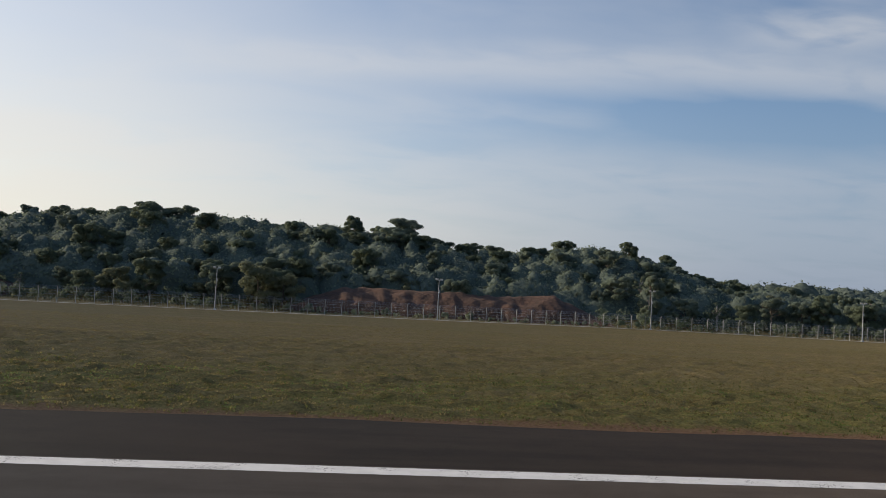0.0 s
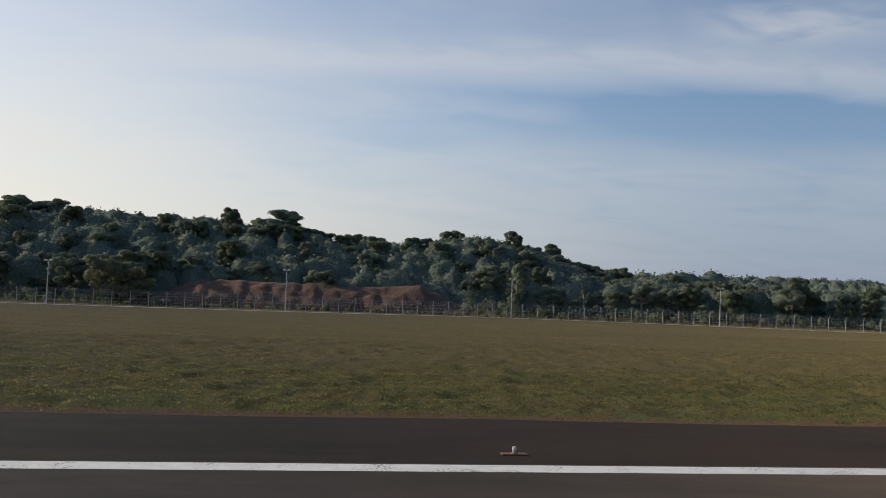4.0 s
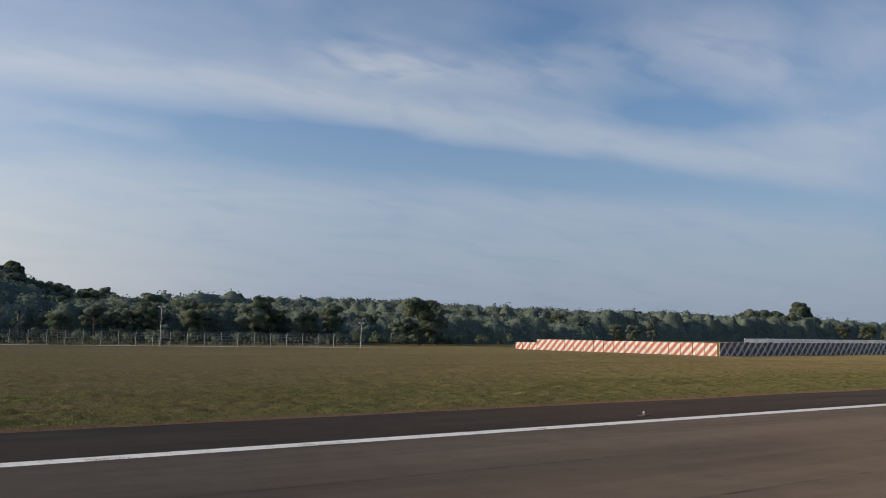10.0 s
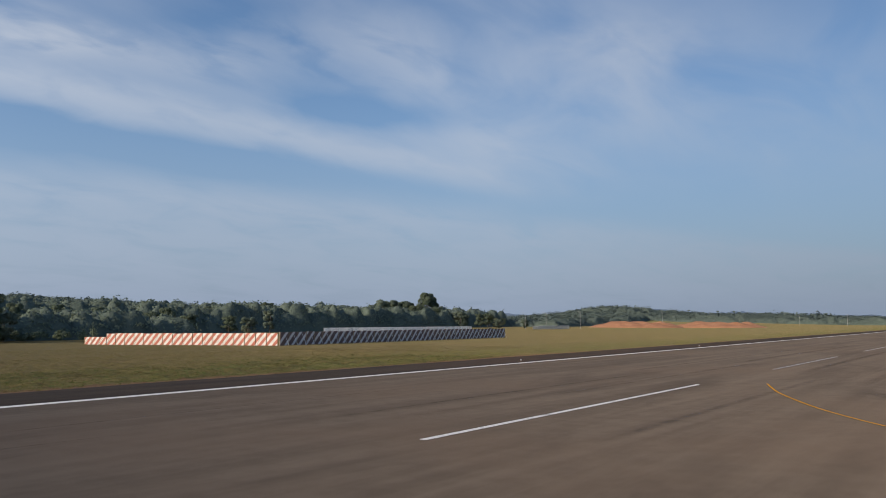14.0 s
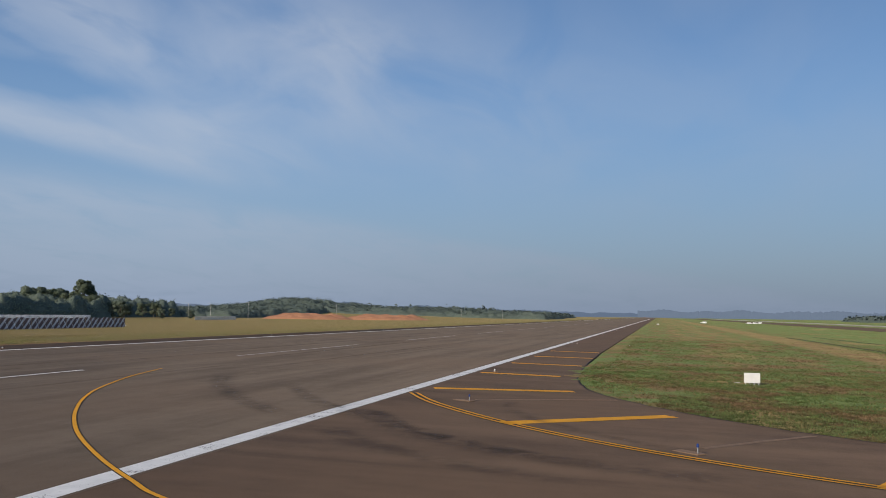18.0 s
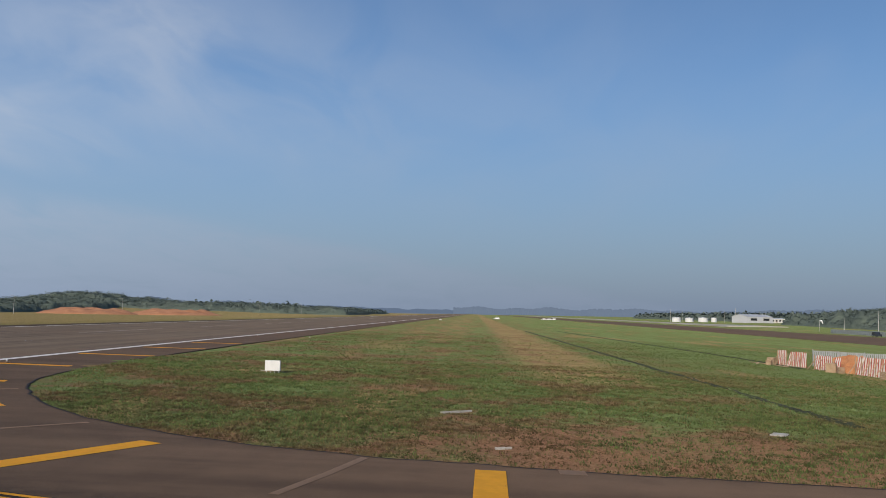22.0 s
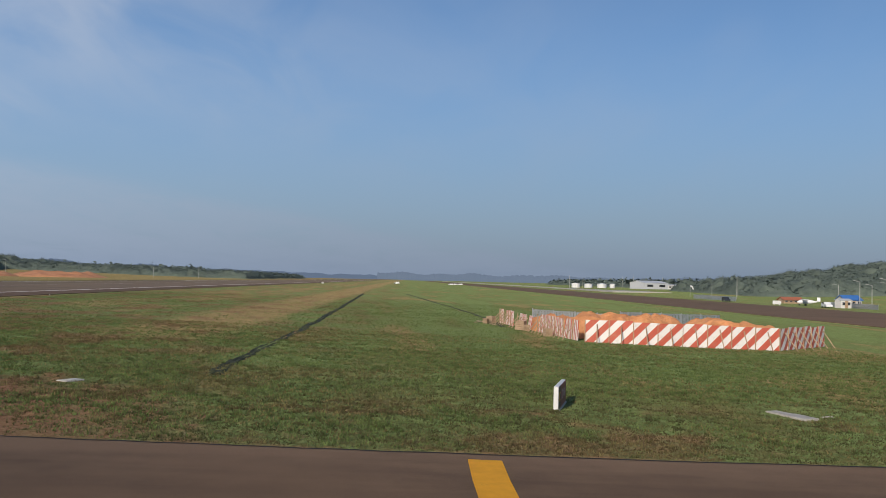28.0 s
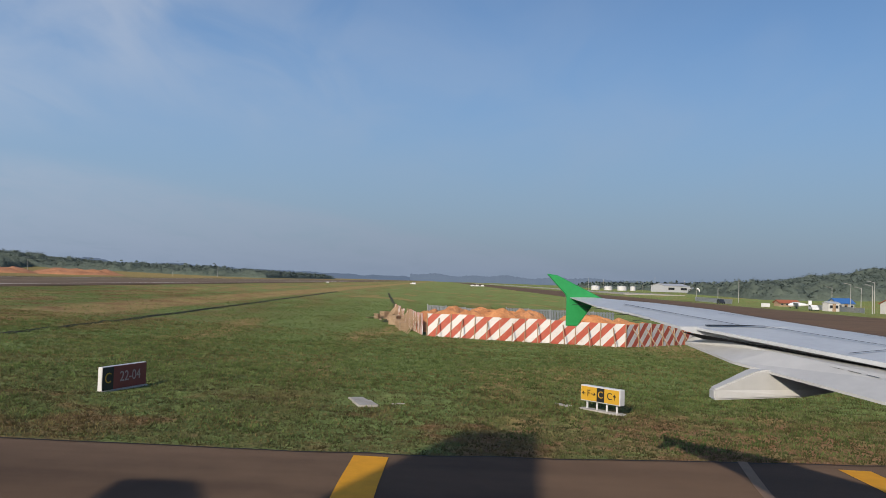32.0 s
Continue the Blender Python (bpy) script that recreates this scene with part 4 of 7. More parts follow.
# the low wood that goes on to the east, with taller trees towards its end
for y0, x0, x1, step in ((192, 155, 215, 9), (210, 165, 300, 10), (250, 200, 420, 12), (290, 240, 610, 11)):
    x = x0
    while x < x1:
        big = float(np.interp(x, [150, 350, 400, 450, 480, 590, 620], [0.95, 1.1, 1.2, 1.3, 1.4, 0.9, 0.7])) if y0 == 290 else 0.78
        plant(rng.choices((0, 1, 2, 6), (5, 4, 3, 1))[0], x + rng.uniform(-3, 3), y0 + rng.uniform(-6, 6), big * rng.uniform(0.85, 1.1))
        x += step * (big + 0.2)
# single trees that stand out
plant(4, 19.6, 222, 1.22, 0.4, tall=0.80)
for x, size, tall in ((-44, 1.0, 0.9), (-38.5, 0.9, 0.85), (-49, 0.85, 0.9), (-65, 0.85, 0.95), (-34.5, 0.75, 1.1)):
    plant(4, x, 223, size, x, tall=tall)
plant(0, 171.6, 173, 1.22, 1.0)
plant(1, 177.5, 174.5, 0.85, 2.0)
plant(1, 167.6, 174.5, 0.82, 2.6)
for k, x, y, size in ((2, 523, 297, 2.05), (1, 474, 292, 2.1), (0, 500, 300, 1.7), (0, 523, 316, 1.8), (0, 523, 332, 1.75), (0, 512, 284, 1.4), (1, 520, 270, 1.3), (0, 523, 257, 0.95), (1, 523, 244, 0.72), (1, 540, 236, 0.7), (0, 496, 286, 1.5), (3, 530, 250, 0.9)):
    plant(k, x, y, size, x + y)
plant(3, -11, 171.5, 1.25, 0.8)
plant(3, -6.5, 172, 1.0, 2.8)
plant(3, -36, 171, 0.62, 1.1)
plant(6, 120, 190, 0.8, 0.1)
plant(5, 124, 186, 1.0, 0.6)


def woods(name, label, areas, seed, leaf, size, per):
    """Far woods, too many to count: lobed crowns of leaf sprays over an area; size: a spray's reach in metres."""
    rs = np.random.RandomState(seed)
    c, hs = [], []
    for (x0, x1, y0, y1, step, h) in areas:
        gx, gy = np.meshgrid(np.arange(x0, x1, step), np.arange(y0, y1, step))
        gx, gy = gx.ravel() + rs.uniform(-0.9, 0.9, gx.size) * step, gy.ravel() + rs.uniform(-0.9, 0.9, gy.size) * step
        hh = h * (0.5 + 0.85 * rs.uniform(0, 1, gx.size) ** 1.6)
        c.append(np.stack([gx, gy, land(gx, gy)], -1))
        hs.append(hh)
    c, hs = np.concatenate(c), np.concatenate(hs)
    n, lobes = len(c), 7
    rad = hs * rs.uniform(0.40, 0.58, n)

    def ball(*shape):
        d = rs.normal(size=(*shape, 3))
        return d / np.linalg.norm(d, axis=-1, keepdims=True)
    off = ball(n, lobes)
    off[..., 2] = np.abs(off[..., 2]) * 1.1 - 0.25
    off[:, 0] = (0, 0, 0.55)
    lob = np.stack([off[..., 0] * rad[:, None] * 0.55, off[..., 1] * rad[:, None] * 0.55, hs[:, None] * (0.48 + 0.27 * off[..., 2])], -1) + c[:, None]
    lr = rad[:, None] * rs.uniform(0.38, 0.62, (n, lobes))
    pick = rs.randint(0, lobes, (n, per))
    rows = np.arange(n)[:, None]
    d = ball(n, per)
    p = lob[rows, pick] + d * (lr[rows, pick] * rs.uniform(0.75, 1.05, (n, per)))[..., None]
    floor = c[:, None, 2] + 0.05 * hs[:, None]
    p[..., 2] = np.maximum(p[..., 2], floor + rs.uniform(0, 0.3, (n, per)) * hs[:, None])
    nrm = d + rs.uniform(-0.7, 0.7, (n, per, 3)) + np.array([0, 0, 0.3])
    nrm /= np.linalg.norm(nrm, axis=-1, keepdims=True)
    t1 = np.cross(nrm, ball(n, per))
    t1 /= np.linalg.norm(t1, axis=-1, keepdims=True) + 1e-6
    t2 = np.cross(nrm, t1)
    s = (size * rs.uniform(0.6, 1.35, (n, per)))[..., None]
    quad = np.stack([p - t1 * s, p - t2 * s * 0.7, p + t1 * s, p + t2 * s * 0.7], 2)
    flip = np.sum(nrm * d, -1) < 0
    quad[flip] = quad[flip][:, ::-1]
    out = p - (c[:, None] + np.array([0, 0, 0.35]) * hs[:, None, None])
    out /= np.linalg.norm(out, axis=-1, keepdims=True)
    soft = d * 0.55 + out * 0.45 + np.where(flip, -1, 1)[..., None] * nrm * 0.3 + np.array([0, 0, 0.12])
    soft /= np.linalg.norm(soft, axis=-1, keepdims=True)
    k = n * per
    me = bpy.data.meshes.new(name)
    me.vertices.add(k * 4)
    me.vertices.foreach_set("co", quad.astype(np.float32).ravel())
    me.loops.add(k * 4)
    me.loops.foreach_set("vertex_index", np.arange(k * 4, dtype=np.int32))
    me.polygons.add(k)
    me.polygons.foreach_set("loop_start", np.arange(0, k * 4, 4, dtype=np.int32))
    me.update()
    me.normals_split_custom_set(np.repeat(soft.reshape(-1, 3), 4, 0).tolist())
    me.materials.append(leaf)
    tagged(new(name, me), label, "woods", kind="stuff")


def canopy(name, label, areas, seed, mat, res, leaf=None, dense=0.0, size=0.3):
    """The closed roof of a wood: domed crowns run together, with leaf sprays over it; areas: x0, x1, y0, y1, crown width, height."""
    rs = np.random.RandomState(seed)
    for x0, x1, y0, y1, width, h in areas:
        xs, ys = np.arange(x0, x1 + res, res), np.arange(y0, y1 + res, res)
        gx, gy = np.meshgrid(xs, ys, indexing="ij")
        verge = width * 0.6 + 2.5 * (lattice(gx, gy, 0.3, seed) - 0.5)
        inside = np.clip(np.minimum(np.minimum(gx - x0, x1 - gx), np.minimum(gy - y0, y1 - gy)) / verge, 0, 1) ** 0.5
        top = np.full_like(gx, 0.42 * h)
        cx, cy = np.meshgrid(np.arange(x0, x1, width * 0.66), np.arange(y0, y1, width * 0.66))
        for px, py in zip(cx.ravel() + rs.uniform(-0.45, 0.45, cx.size) * width, cy.ravel() + rs.uniform(-0.45, 0.45, cx.size) * width):
            r, hh = width * rs.uniform(0.36, 0.80), h * rs.uniform(0.62, 1.10 + 0.03 * width)
            i0, i1 = np.searchsorted(xs, (px - r, px + r))
            j0, j1 = np.searchsorted(ys, (py - r, py + r))
            q = np.clip(1 - ((gx[i0:i1, j0:j1] - px) ** 2 + (gy[i0:i1, j0:j1] - py) ** 2) / (r * r), 0, 1)
            top[i0:i1, j0:j1] = np.maximum(top[i0:i1, j0:j1], hh * (0.42 + 0.58 * np.sqrt(q)) * (q > 0))
        k = width / 6.0
        lobes = 1.5 * k * (lattice(gx, gy, 0.55 / k, seed + 1) - 0.5) + 0.9 * k * (lattice(gx, gy, 1.25 / k, seed + 2) - 0.5)
        gz = land(gx, gy) - 0.3 + (top + lobes) * inside
        slope = np.stack([-np.gradient(gz, res, axis=0), -np.gradient(gz, res, axis=1), np.ones_like(gz)], -1)
        slope /= np.linalg.norm(slope, axis=-1, keepdims=True)
        n, m = gx.shape
        idx = np.arange(n * m).reshape(n, m)
        faces = np.stack([idx[:-1, :-1], idx[1:, :-1], idx[1:, 1:], idx[:-1, 1:]], -1).reshape(-1, 4)
        me = bpy.data.meshes.new(name)
        me.from_pydata(np.stack([gx, gy, gz], -1).reshape(-1, 3).tolist(), [], faces.tolist())
        me.polygons.foreach_set("use_smooth", [True] * len(me.polygons))
        me.materials.append(mat)
        tagged(new(name, me), label, "woods", kind="stuff")
        if leaf is None:
            continue
        count = int((x1 - x0) * (y1 - y0) * dense)
        i, j = rs.randint(1, n - 1, count), rs.randint(1, m - 1, count)
        steep = 1 / slope[i, j, 2]
        keep = rs.uniform(0, 3.0, count) < np.minimum(steep, 3.0)
        i, j = i[keep], j[keep]
        count = len(i)
        nrm = slope[i, j]
        p = np.stack([gx[i, j], gy[i, j], gz[i, j]], -1) + rs.uniform(-0.6, 0.6, (count, 3)) * res + nrm * rs.uniform(-0.1, 1.0, (count, 1)) ** 3 * size * 1.2
        tilt = nrm + rs.normal(0, 0.55, (count, 3))
        tilt /= np.linalg.norm(tilt, axis=-1, keepdims=True)
        t1 = np.cross(tilt, rs.normal(size=(count, 3)))
        t1 /= np.linalg.norm(t1, axis=-1, keepdims=True) + 1e-6
        t2 = np.cross(tilt, t1)
        sz = size * rs.uniform(0.55, 1.4, (count, 1))
        quad = np.stack([p - t1 * sz, p - t2 * sz * 0.65, p + t1 * sz, p + t2 * sz * 0.65], 1)
        ml = bpy.data.meshes.new("canopy_leaves")
        ml.vertices.add(count * 4)
        ml.vertices.foreach_set("co", quad.astype(np.float32).ravel())
        ml.loops.add(count * 4)
        ml.loops.foreach_set("vertex_index", np.arange(count * 4, dtype=np.int32))
        ml.polygons.add(count)
        ml.polygons.foreach_set("loop_start", np.arange(0, count * 4, 4, dtype=np.int32))
        ml.update()
        soft = nrm * 0.75 + tilt * 0.35
        soft /= np.linalg.norm(soft, axis=-1, keepdims=True)
        ml.normals_split_custom_set(np.repeat(soft, 4, 0).tolist())
        ml.materials.append(leaf)
        tagged(new("canopy_leaves", ml), "leaf sprays over the " + label.split("over the ")[-1].split("along the ")[-1], "woods", kind="stuff")


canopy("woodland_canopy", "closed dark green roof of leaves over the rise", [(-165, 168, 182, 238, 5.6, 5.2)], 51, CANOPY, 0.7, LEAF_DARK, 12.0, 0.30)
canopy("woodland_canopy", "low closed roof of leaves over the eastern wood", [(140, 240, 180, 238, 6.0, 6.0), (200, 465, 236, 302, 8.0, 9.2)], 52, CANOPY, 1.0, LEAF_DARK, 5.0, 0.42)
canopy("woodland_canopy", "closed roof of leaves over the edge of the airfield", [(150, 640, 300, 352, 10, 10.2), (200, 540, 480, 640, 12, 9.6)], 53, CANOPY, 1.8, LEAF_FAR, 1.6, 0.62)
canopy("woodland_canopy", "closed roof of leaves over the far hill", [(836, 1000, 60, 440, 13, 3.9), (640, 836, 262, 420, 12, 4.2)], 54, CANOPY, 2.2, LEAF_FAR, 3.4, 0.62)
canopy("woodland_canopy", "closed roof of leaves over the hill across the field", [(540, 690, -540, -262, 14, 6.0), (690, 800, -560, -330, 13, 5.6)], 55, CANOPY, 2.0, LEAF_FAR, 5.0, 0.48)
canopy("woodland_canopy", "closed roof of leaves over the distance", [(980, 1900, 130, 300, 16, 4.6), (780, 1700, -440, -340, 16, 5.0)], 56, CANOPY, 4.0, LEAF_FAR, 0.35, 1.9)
woods("undergrowth", "scrub and creepers at the foot of the rise", [(-140, -2, 167, 184, 3.6, 2.6), (60, 200, 168, 186, 3.6, 2.8), (-8, 60, 183, 192, 3.4, 2.6), (0, 56, 172, 182, 4.2, 1.3), (-4, 58, 169, 172, 3.0, 1.0)], 25, LEAF, 0.24, 110)
woods("undergrowth", "low weeds along the perimeter fence", [(-120, 130, 163.5, 167.5, 2.2, 0.9)], 26, LEAF_PALE, 0.16, 26)


# ---- a palm above the skyline of the rise, and left-over bare branches ----
def palm(x, y, h):
    root = thing("palm_tree", (x, y, ground_at(x, y)), "palm with drooping fronds standing above the wood", "palm tree")
    bmp = bmesh.new()
    rod(bmp, (0, 0, -0.3), (0.25, 0.1, h), 0.17, 0.11, 7)
    part("trunk", bmp, BARK, root)
    rg = random.Random(4)
    for k in range(15):
        a, lift = k * 2.4, rg.uniform(0.15, 1.1)
        bmp = bmesh.new()
        ref = Vector((math.cos(a), math.sin(a), 0))
        side = Vector((-ref.y, ref.x, 0))
        mid = [Vector((0.25, 0.1, h)) + ref * 2.6 * t + Vector((0, 0, 2.3 * lift * t - 2.2 * t * t)) for t in (0, 0.2, 0.4, 0.6, 0.8, 1.0)]
        for j in range(5):
            for sgn in (-1, 1):
                for u in (0.0, 0.33, 0.66):
                    q = mid[j].lerp(mid[j + 1], u)
                    e = q + side * sgn * 0.55 * (1 - 0.12 * j) + ref * 0.28 + Vector((0, 0, -0.18))
                    bmp.faces.new([bmp.verts.new(v) for v in (q, q + ref * 0.09, e)])
        part("frond", bmp, LEAF_DARK, root)


palm(-27.3, 226, 21.4 - 2.2 - ground_at(-27.3, 226))
LAMPS = [(-56, 152.0, 7.2), (-16.8, 155.7, 7.2), (22.4, 159.8, 7.3), (65.4, 167.0, 7.4), (104.3, 158.5, 7.2), (140.8, 147.5, 4.8)]


# ---- the cut bank behind the fence ----
def bank(x0, x1, tall, label):
    bm = bmesh.new()
    n, m = int((x1 - x0) * 1.6), 14
    grid = []
    for i in range(n + 1):
        x = x0 + (x1 - x0) * i / n
        taper = min(1, (i / n) * 6, (1 - i / n) * 6)
        hgt = (tall + 0.9 * noise.noise((x * 0.07, 0, 2)) + 0.25 * noise.noise((x * 0.5, 0, 6))) * (0.2 + 0.8 * taper)
        gully = 0.35 * abs(noise.noise((x * 0.23, 1.0, 3))) + 0.35 * noise.noise((x * 1.3, 2.0, 4))
        row = []
        for j in range(m + 1):
            t = j / m
            y = 171.0 + 9.0 * t ** 1.3 + 1.3 * noise.noise((x * 0.13, t * 1.4, 5)) + gully * 1.3 * math.sin(t * 3.14)
            z = ground_at(x, 166) - 0.3 + (hgt + 0.3) * (t ** 0.8) + 0.45 * noise.noise((x * 0.5, t * 5, 9)) * taper
            row.append(bm.verts.new((x, y, z)))
        row.append(bm.verts.new((x, 187, ground_at(x, 187) - 0.6)))
        grid.append(row)
    for i in range(n):
        for j in range(m + 1):
            bm.faces.new((grid[i][j], grid[i + 1][j], grid[i + 1][j + 1], grid[i][j + 1]))
    tagged(mesh_object("earth_bank", bm, EARTH, smooth=True), label, "bank", kind="structure")


bank(-6, 60, 5.2, "bare red-brown earth bank cut into the rise")
bank(-92, -58, 4.6, "bare reddish scar low on the wooded rise")

# ---- perimeter track and fence ----
bm = bmesh.new()
line = [(-200, 148.5), (-60, 151.5), (-17, 154.5), (22, 158.5), (65, 165.5), (104, 159), (150, 146)]
pts = curve_points(line, 20)
low = []
for (x, y) in pts:
    low.append((bm.verts.new((x, y - 1.3, ground_at(x, y - 1.3) + 0.05)), bm.verts.new((x, y + 1.3, ground_at(x, y + 1.3) + 0.05))))
for a, b in zip(low, low[1:]):
    bm.faces.new((a[0], b[0], b[1], a[1]))
tagged(mesh_object("perimeter_road", bm, CONCRETE), "narrow pale perimeter road along the fence", "road", kind="structure")


def fence_y(x):
    return float(np.interp(x, [-200, -60, -17, 22, 65, 104, 141, 180], [151, 154, 157, 161, 168.5, 161.5, 150, 140])) + 0.6


def fence_run(x0, x1):
    root = thing("perimeter_fence", (x0, fence_y(x0), ground_at(x0, fence_y(x0))), "wire perimeter fence on grey concrete posts with outriggers", "fence", "perimeter fence bays")
    inv = root.matrix_world.inverted()
    k = x0
    posts = []
    while k < x1 - 0.1:
        y = fence_y(k)
        posts.append(Vector((k, y, ground_at(k, y))))
        k += 3.0
    bm = bmesh.new()
    box(bm, (0, 0, 1.15), (0.10, 0.10, 2.5))
    box(bm, (0, -0.16, 2.52), (0.09, 0.09, 0.48), 0, 0, Matrix.Rotation(radians(38), 4, "X"))
    first = None
    for p in posts:
        if first is None:
            first = part("post", bm, POST_GREY, root)
            ob = first
        else:
            ob = new("post", first.data)
            ob.parent = root
        ob.location = inv @ p
    bm = bmesh.new()
    for a, b in zip(posts, posts[1:] + [posts[-1] + Vector((3.0, fence_y(x1) - posts[-1].y, 0))]):
        for h in (0.15, 0.75, 1.35, 1.9, 2.3):
            rod(bm, inv @ (a + Vector((0, 0, h))), inv @ (b + Vector((0, 0, h))), 0.012, None, 3)
        for dy, h in ((-0.1, 2.45), (-0.22, 2.6), (-0.33, 2.75)):
            rod(bm, inv @ (a + Vector((0, dy, h))), inv @ (b + Vector((0, dy, h))), 0.010, None, 3)
        for j in range(1, 12):
            c = a.lerp(b, j / 12)
            rod(bm, inv @ (c + Vector((0, 0, 0.1))), inv @ (c + Vector((0, 0, 2.3))), 0.006, None, 3)
    part("wire_mesh", bm, GALV, root, "thin grey wire mesh")


for x0 in range(-130, 140, 30):
    fence_run(x0, x0 + 30)


# ---- lamp posts along the perimeter ----
def lamp_post(x, y, h):
    z = ground_at(x, y)
    root = thing("lamp_post", (x, y, z), "slender grey steel lamp post with twin flat floodlights", "lamp post", "perimeter lamp posts", random.uniform(-8, 8))
    bm = bmesh.new()
    rod(bm, (0, 0, -0.2), (0, 0, h), 0.10, 0.055, 8)
    box(bm, (0, 0, 0.12), (0.45, 0.45, 0.24))
    part("pole", bm, GALV, root)
    bm = bmesh.new()
    box(bm, (0, 0, h), (1.25, 0.09, 0.09))
    part("crossarm", bm, GALV, root)
    for sx in (-0.42, 0.42):
        bm = bmesh.new()
        box(bm, (sx, -0.16, h + 0.16), (0.52, 0.42, 0.14), 0, 0.03, Matrix.Rotation(radians(24), 4, "X"))
        part("floodlight", bm, POST_GREY, root, "flat grey floodlight head")
    bm = bmesh.new()
    box(bm, (0.16, 0, h * 0.72), (0.22, 0.2, 0.5), 0, 0.02)
    part("control_box", bm, POST_GREY, root)


for x, y, h in LAMPS:
    lamp_post(x, y, h)


# ---- banded hoardings ----
def uv_sheet(bm, p0, p1, z0, z1, thick, u0, side):
    """One upright sheet from p0 to p1, with its run along the fence kept in its UV map."""
    d = (Vector(p1) - Vector(p0))
    L = d.length
    d.normalize()
    nrm = Vector((-d.y, d.x)) * thick / 2
    uv = bm.loops.layers.uv.verify()
    ps = [Vector(p0) - nrm, Vector(p1) - nrm, Vector(p1) + nrm, Vector(p0) + nrm]
    lo = [bm.verts.new((p.x, p.y, z0)) for p in ps]
    hi = [bm.verts.new((p.x, p.y, z1)) for p in ps]
    us = (u0, u0 + L, u0 + L, u0)
    for k in range(4):
        j = (k + 1) % 4
        f = bm.faces.new((lo[k], lo[j], hi[j], hi[k]))
        for loop, u, v in zip(f.loops, (us[k], us[j], us[j], us[k]), (0, 0, z1 - z0, z1 - z0)):
            loop[uv].uv = (u * side, v)
    bm.faces.new(hi)


def hoarding(pts, height, label, group, front, side=1, width=2.4, lean_rng=0.0, props=1, seed=3, prop_mat=None):
    """A run of painted sheets on timber posts with raking props on the side away from the face."""
    rg = random.Random(seed)
    u = 0.0
    for a, b in zip(pts, pts[1:]):
        a, b = Vector(a), Vector(b)
        L = (b - a).length
        n = max(1, round(L / width))
        d = (b - a) / n
        back = Vector((-d.y, d.x)).normalized() * props
        root = thing("hoarding", (a.x, a.y, ground_at(a.x, a.y)), label, "hoarding", group)
        inv = root.matrix_world.inverted()
        for k in range(n):
            p0, p1 = a + d * k, a + d * (k + 1)
            g = min(ground_at(*p0), ground_at(*p1))
            h = height * rg.uniform(0.965, 1.03)
            bm = bmesh.new()
            uv_sheet(bm, (0, 0), tuple(p1 - p0 - (p1 - p0) * 0.012), 0.03, h, 0.035, u, side)
            ob = part("panel", bm, front, root)
            tilt = rg.gauss(0, lean_rng)
            ob.matrix_local = inv @ Matrix.Translation((p0.x, p0.y, g)) @ Matrix.Rotation(radians(tilt), 4, Vector((d.x, d.y, 0)).normalized())
            bm = bmesh.new()
            off = back * 0.07
            box(bm, (off.x, off.y, h / 2), (0.07, 0.07, h * 1.02), math.degrees(math.atan2(d.y, d.x)))
            po = part("post", bm, TIMBER, root)
            po.matrix_local = inv @ Matrix.Translation((p0.x, p0.y, g))
            bm = bmesh.new()
            rod(bm, tuple(back * 1.15) + (0.02,), tuple(back * 0.1) + (h * 0.82,), 0.045, None, 4)
            pr = part("prop", bm, prop_mat or TIMBER, root)
            pr.matrix_local = inv @ Matrix.Translation((p0.x + d.x * 0.5, p0.y + d.y * 0.5, g))
            u += (p1 - p0).length


hoarding([(175.4, 141.0), (175.6, 134.2)], 1.55, "low red and white striped hoarding on the grass", "north hoardings", STRIPES, 1, props=-1)
hoarding([(175.6, 134.2), (181.2, 93.0)], 2.25, "red and white striped hoarding, sunlit, on dry grass", "north hoardings", STRIPES, 1, lean_rng=0.8, props=-1)
hoarding([(181.4, 92.7), (271.0, 97.6)], 2.4, "backs of striped hoarding sheets with props, shade in their colour", "north hoardings", STRIPES_SHADED, 1, lean_rng=0.6, props=-1, prop_mat=WHITE_SHEET)


# ---- lights, pads and signs beside the pavement ----
def pad(x, y, sx, sy, turn, label="pale concrete pad set in the grass"):
    z = ground_at(x, y)
    ob = thing("concrete_pad", (x, y, z), label, "concrete pad", "pads in the grass", turn)
    bm = bmesh.new()
    box(bm, (0, 0, -0.02), (sx, sy, 0.12), 0, 0.02)
    part("slab", bm, CONCRETE, ob)
    bm = bmesh.new()
    box(bm, (sx * 0.1, 0, 0.042), (sx * 0.5, sy * 0.55, 0.014), 0, 0.004)
    part("cover", bm, POST_GREY, ob)


def slab_piece(x, y, length, width, turn, label):
    """A broken strip of old concrete, half sunk in the grass."""
    ob = thing("concrete_strip", (x, y, ground_at(x, y)), label, "concrete strip", "pads in the grass", turn)
    for k, (u0, u1, dz) in enumerate(((0.0, 0.58, 0.0), (0.60, 1.0, -0.012))):
        bm = bmesh.new()
        box(bm, ((u0 + u1 - 1) / 2 * length, 0.02 * k, 0.012 + dz), ((u1 - u0) * length, width * (1 - 0.2 * k), 0.12), 3 * k, 0.012)
        part("piece", bm, CONCRETE, ob)


slab_piece(116.9, -51.0, 1.55, 0.20, -50, "long narrow strip of broken concrete in the grass")
slab_piece(107.95, -52.6, 0.55, 0.10, -65, "small broken strip of concrete on bare earth")
slab_piece(112.05, -87.45, 1.9, 0.62, 17, "pale worn concrete strip in the grass by the sign")
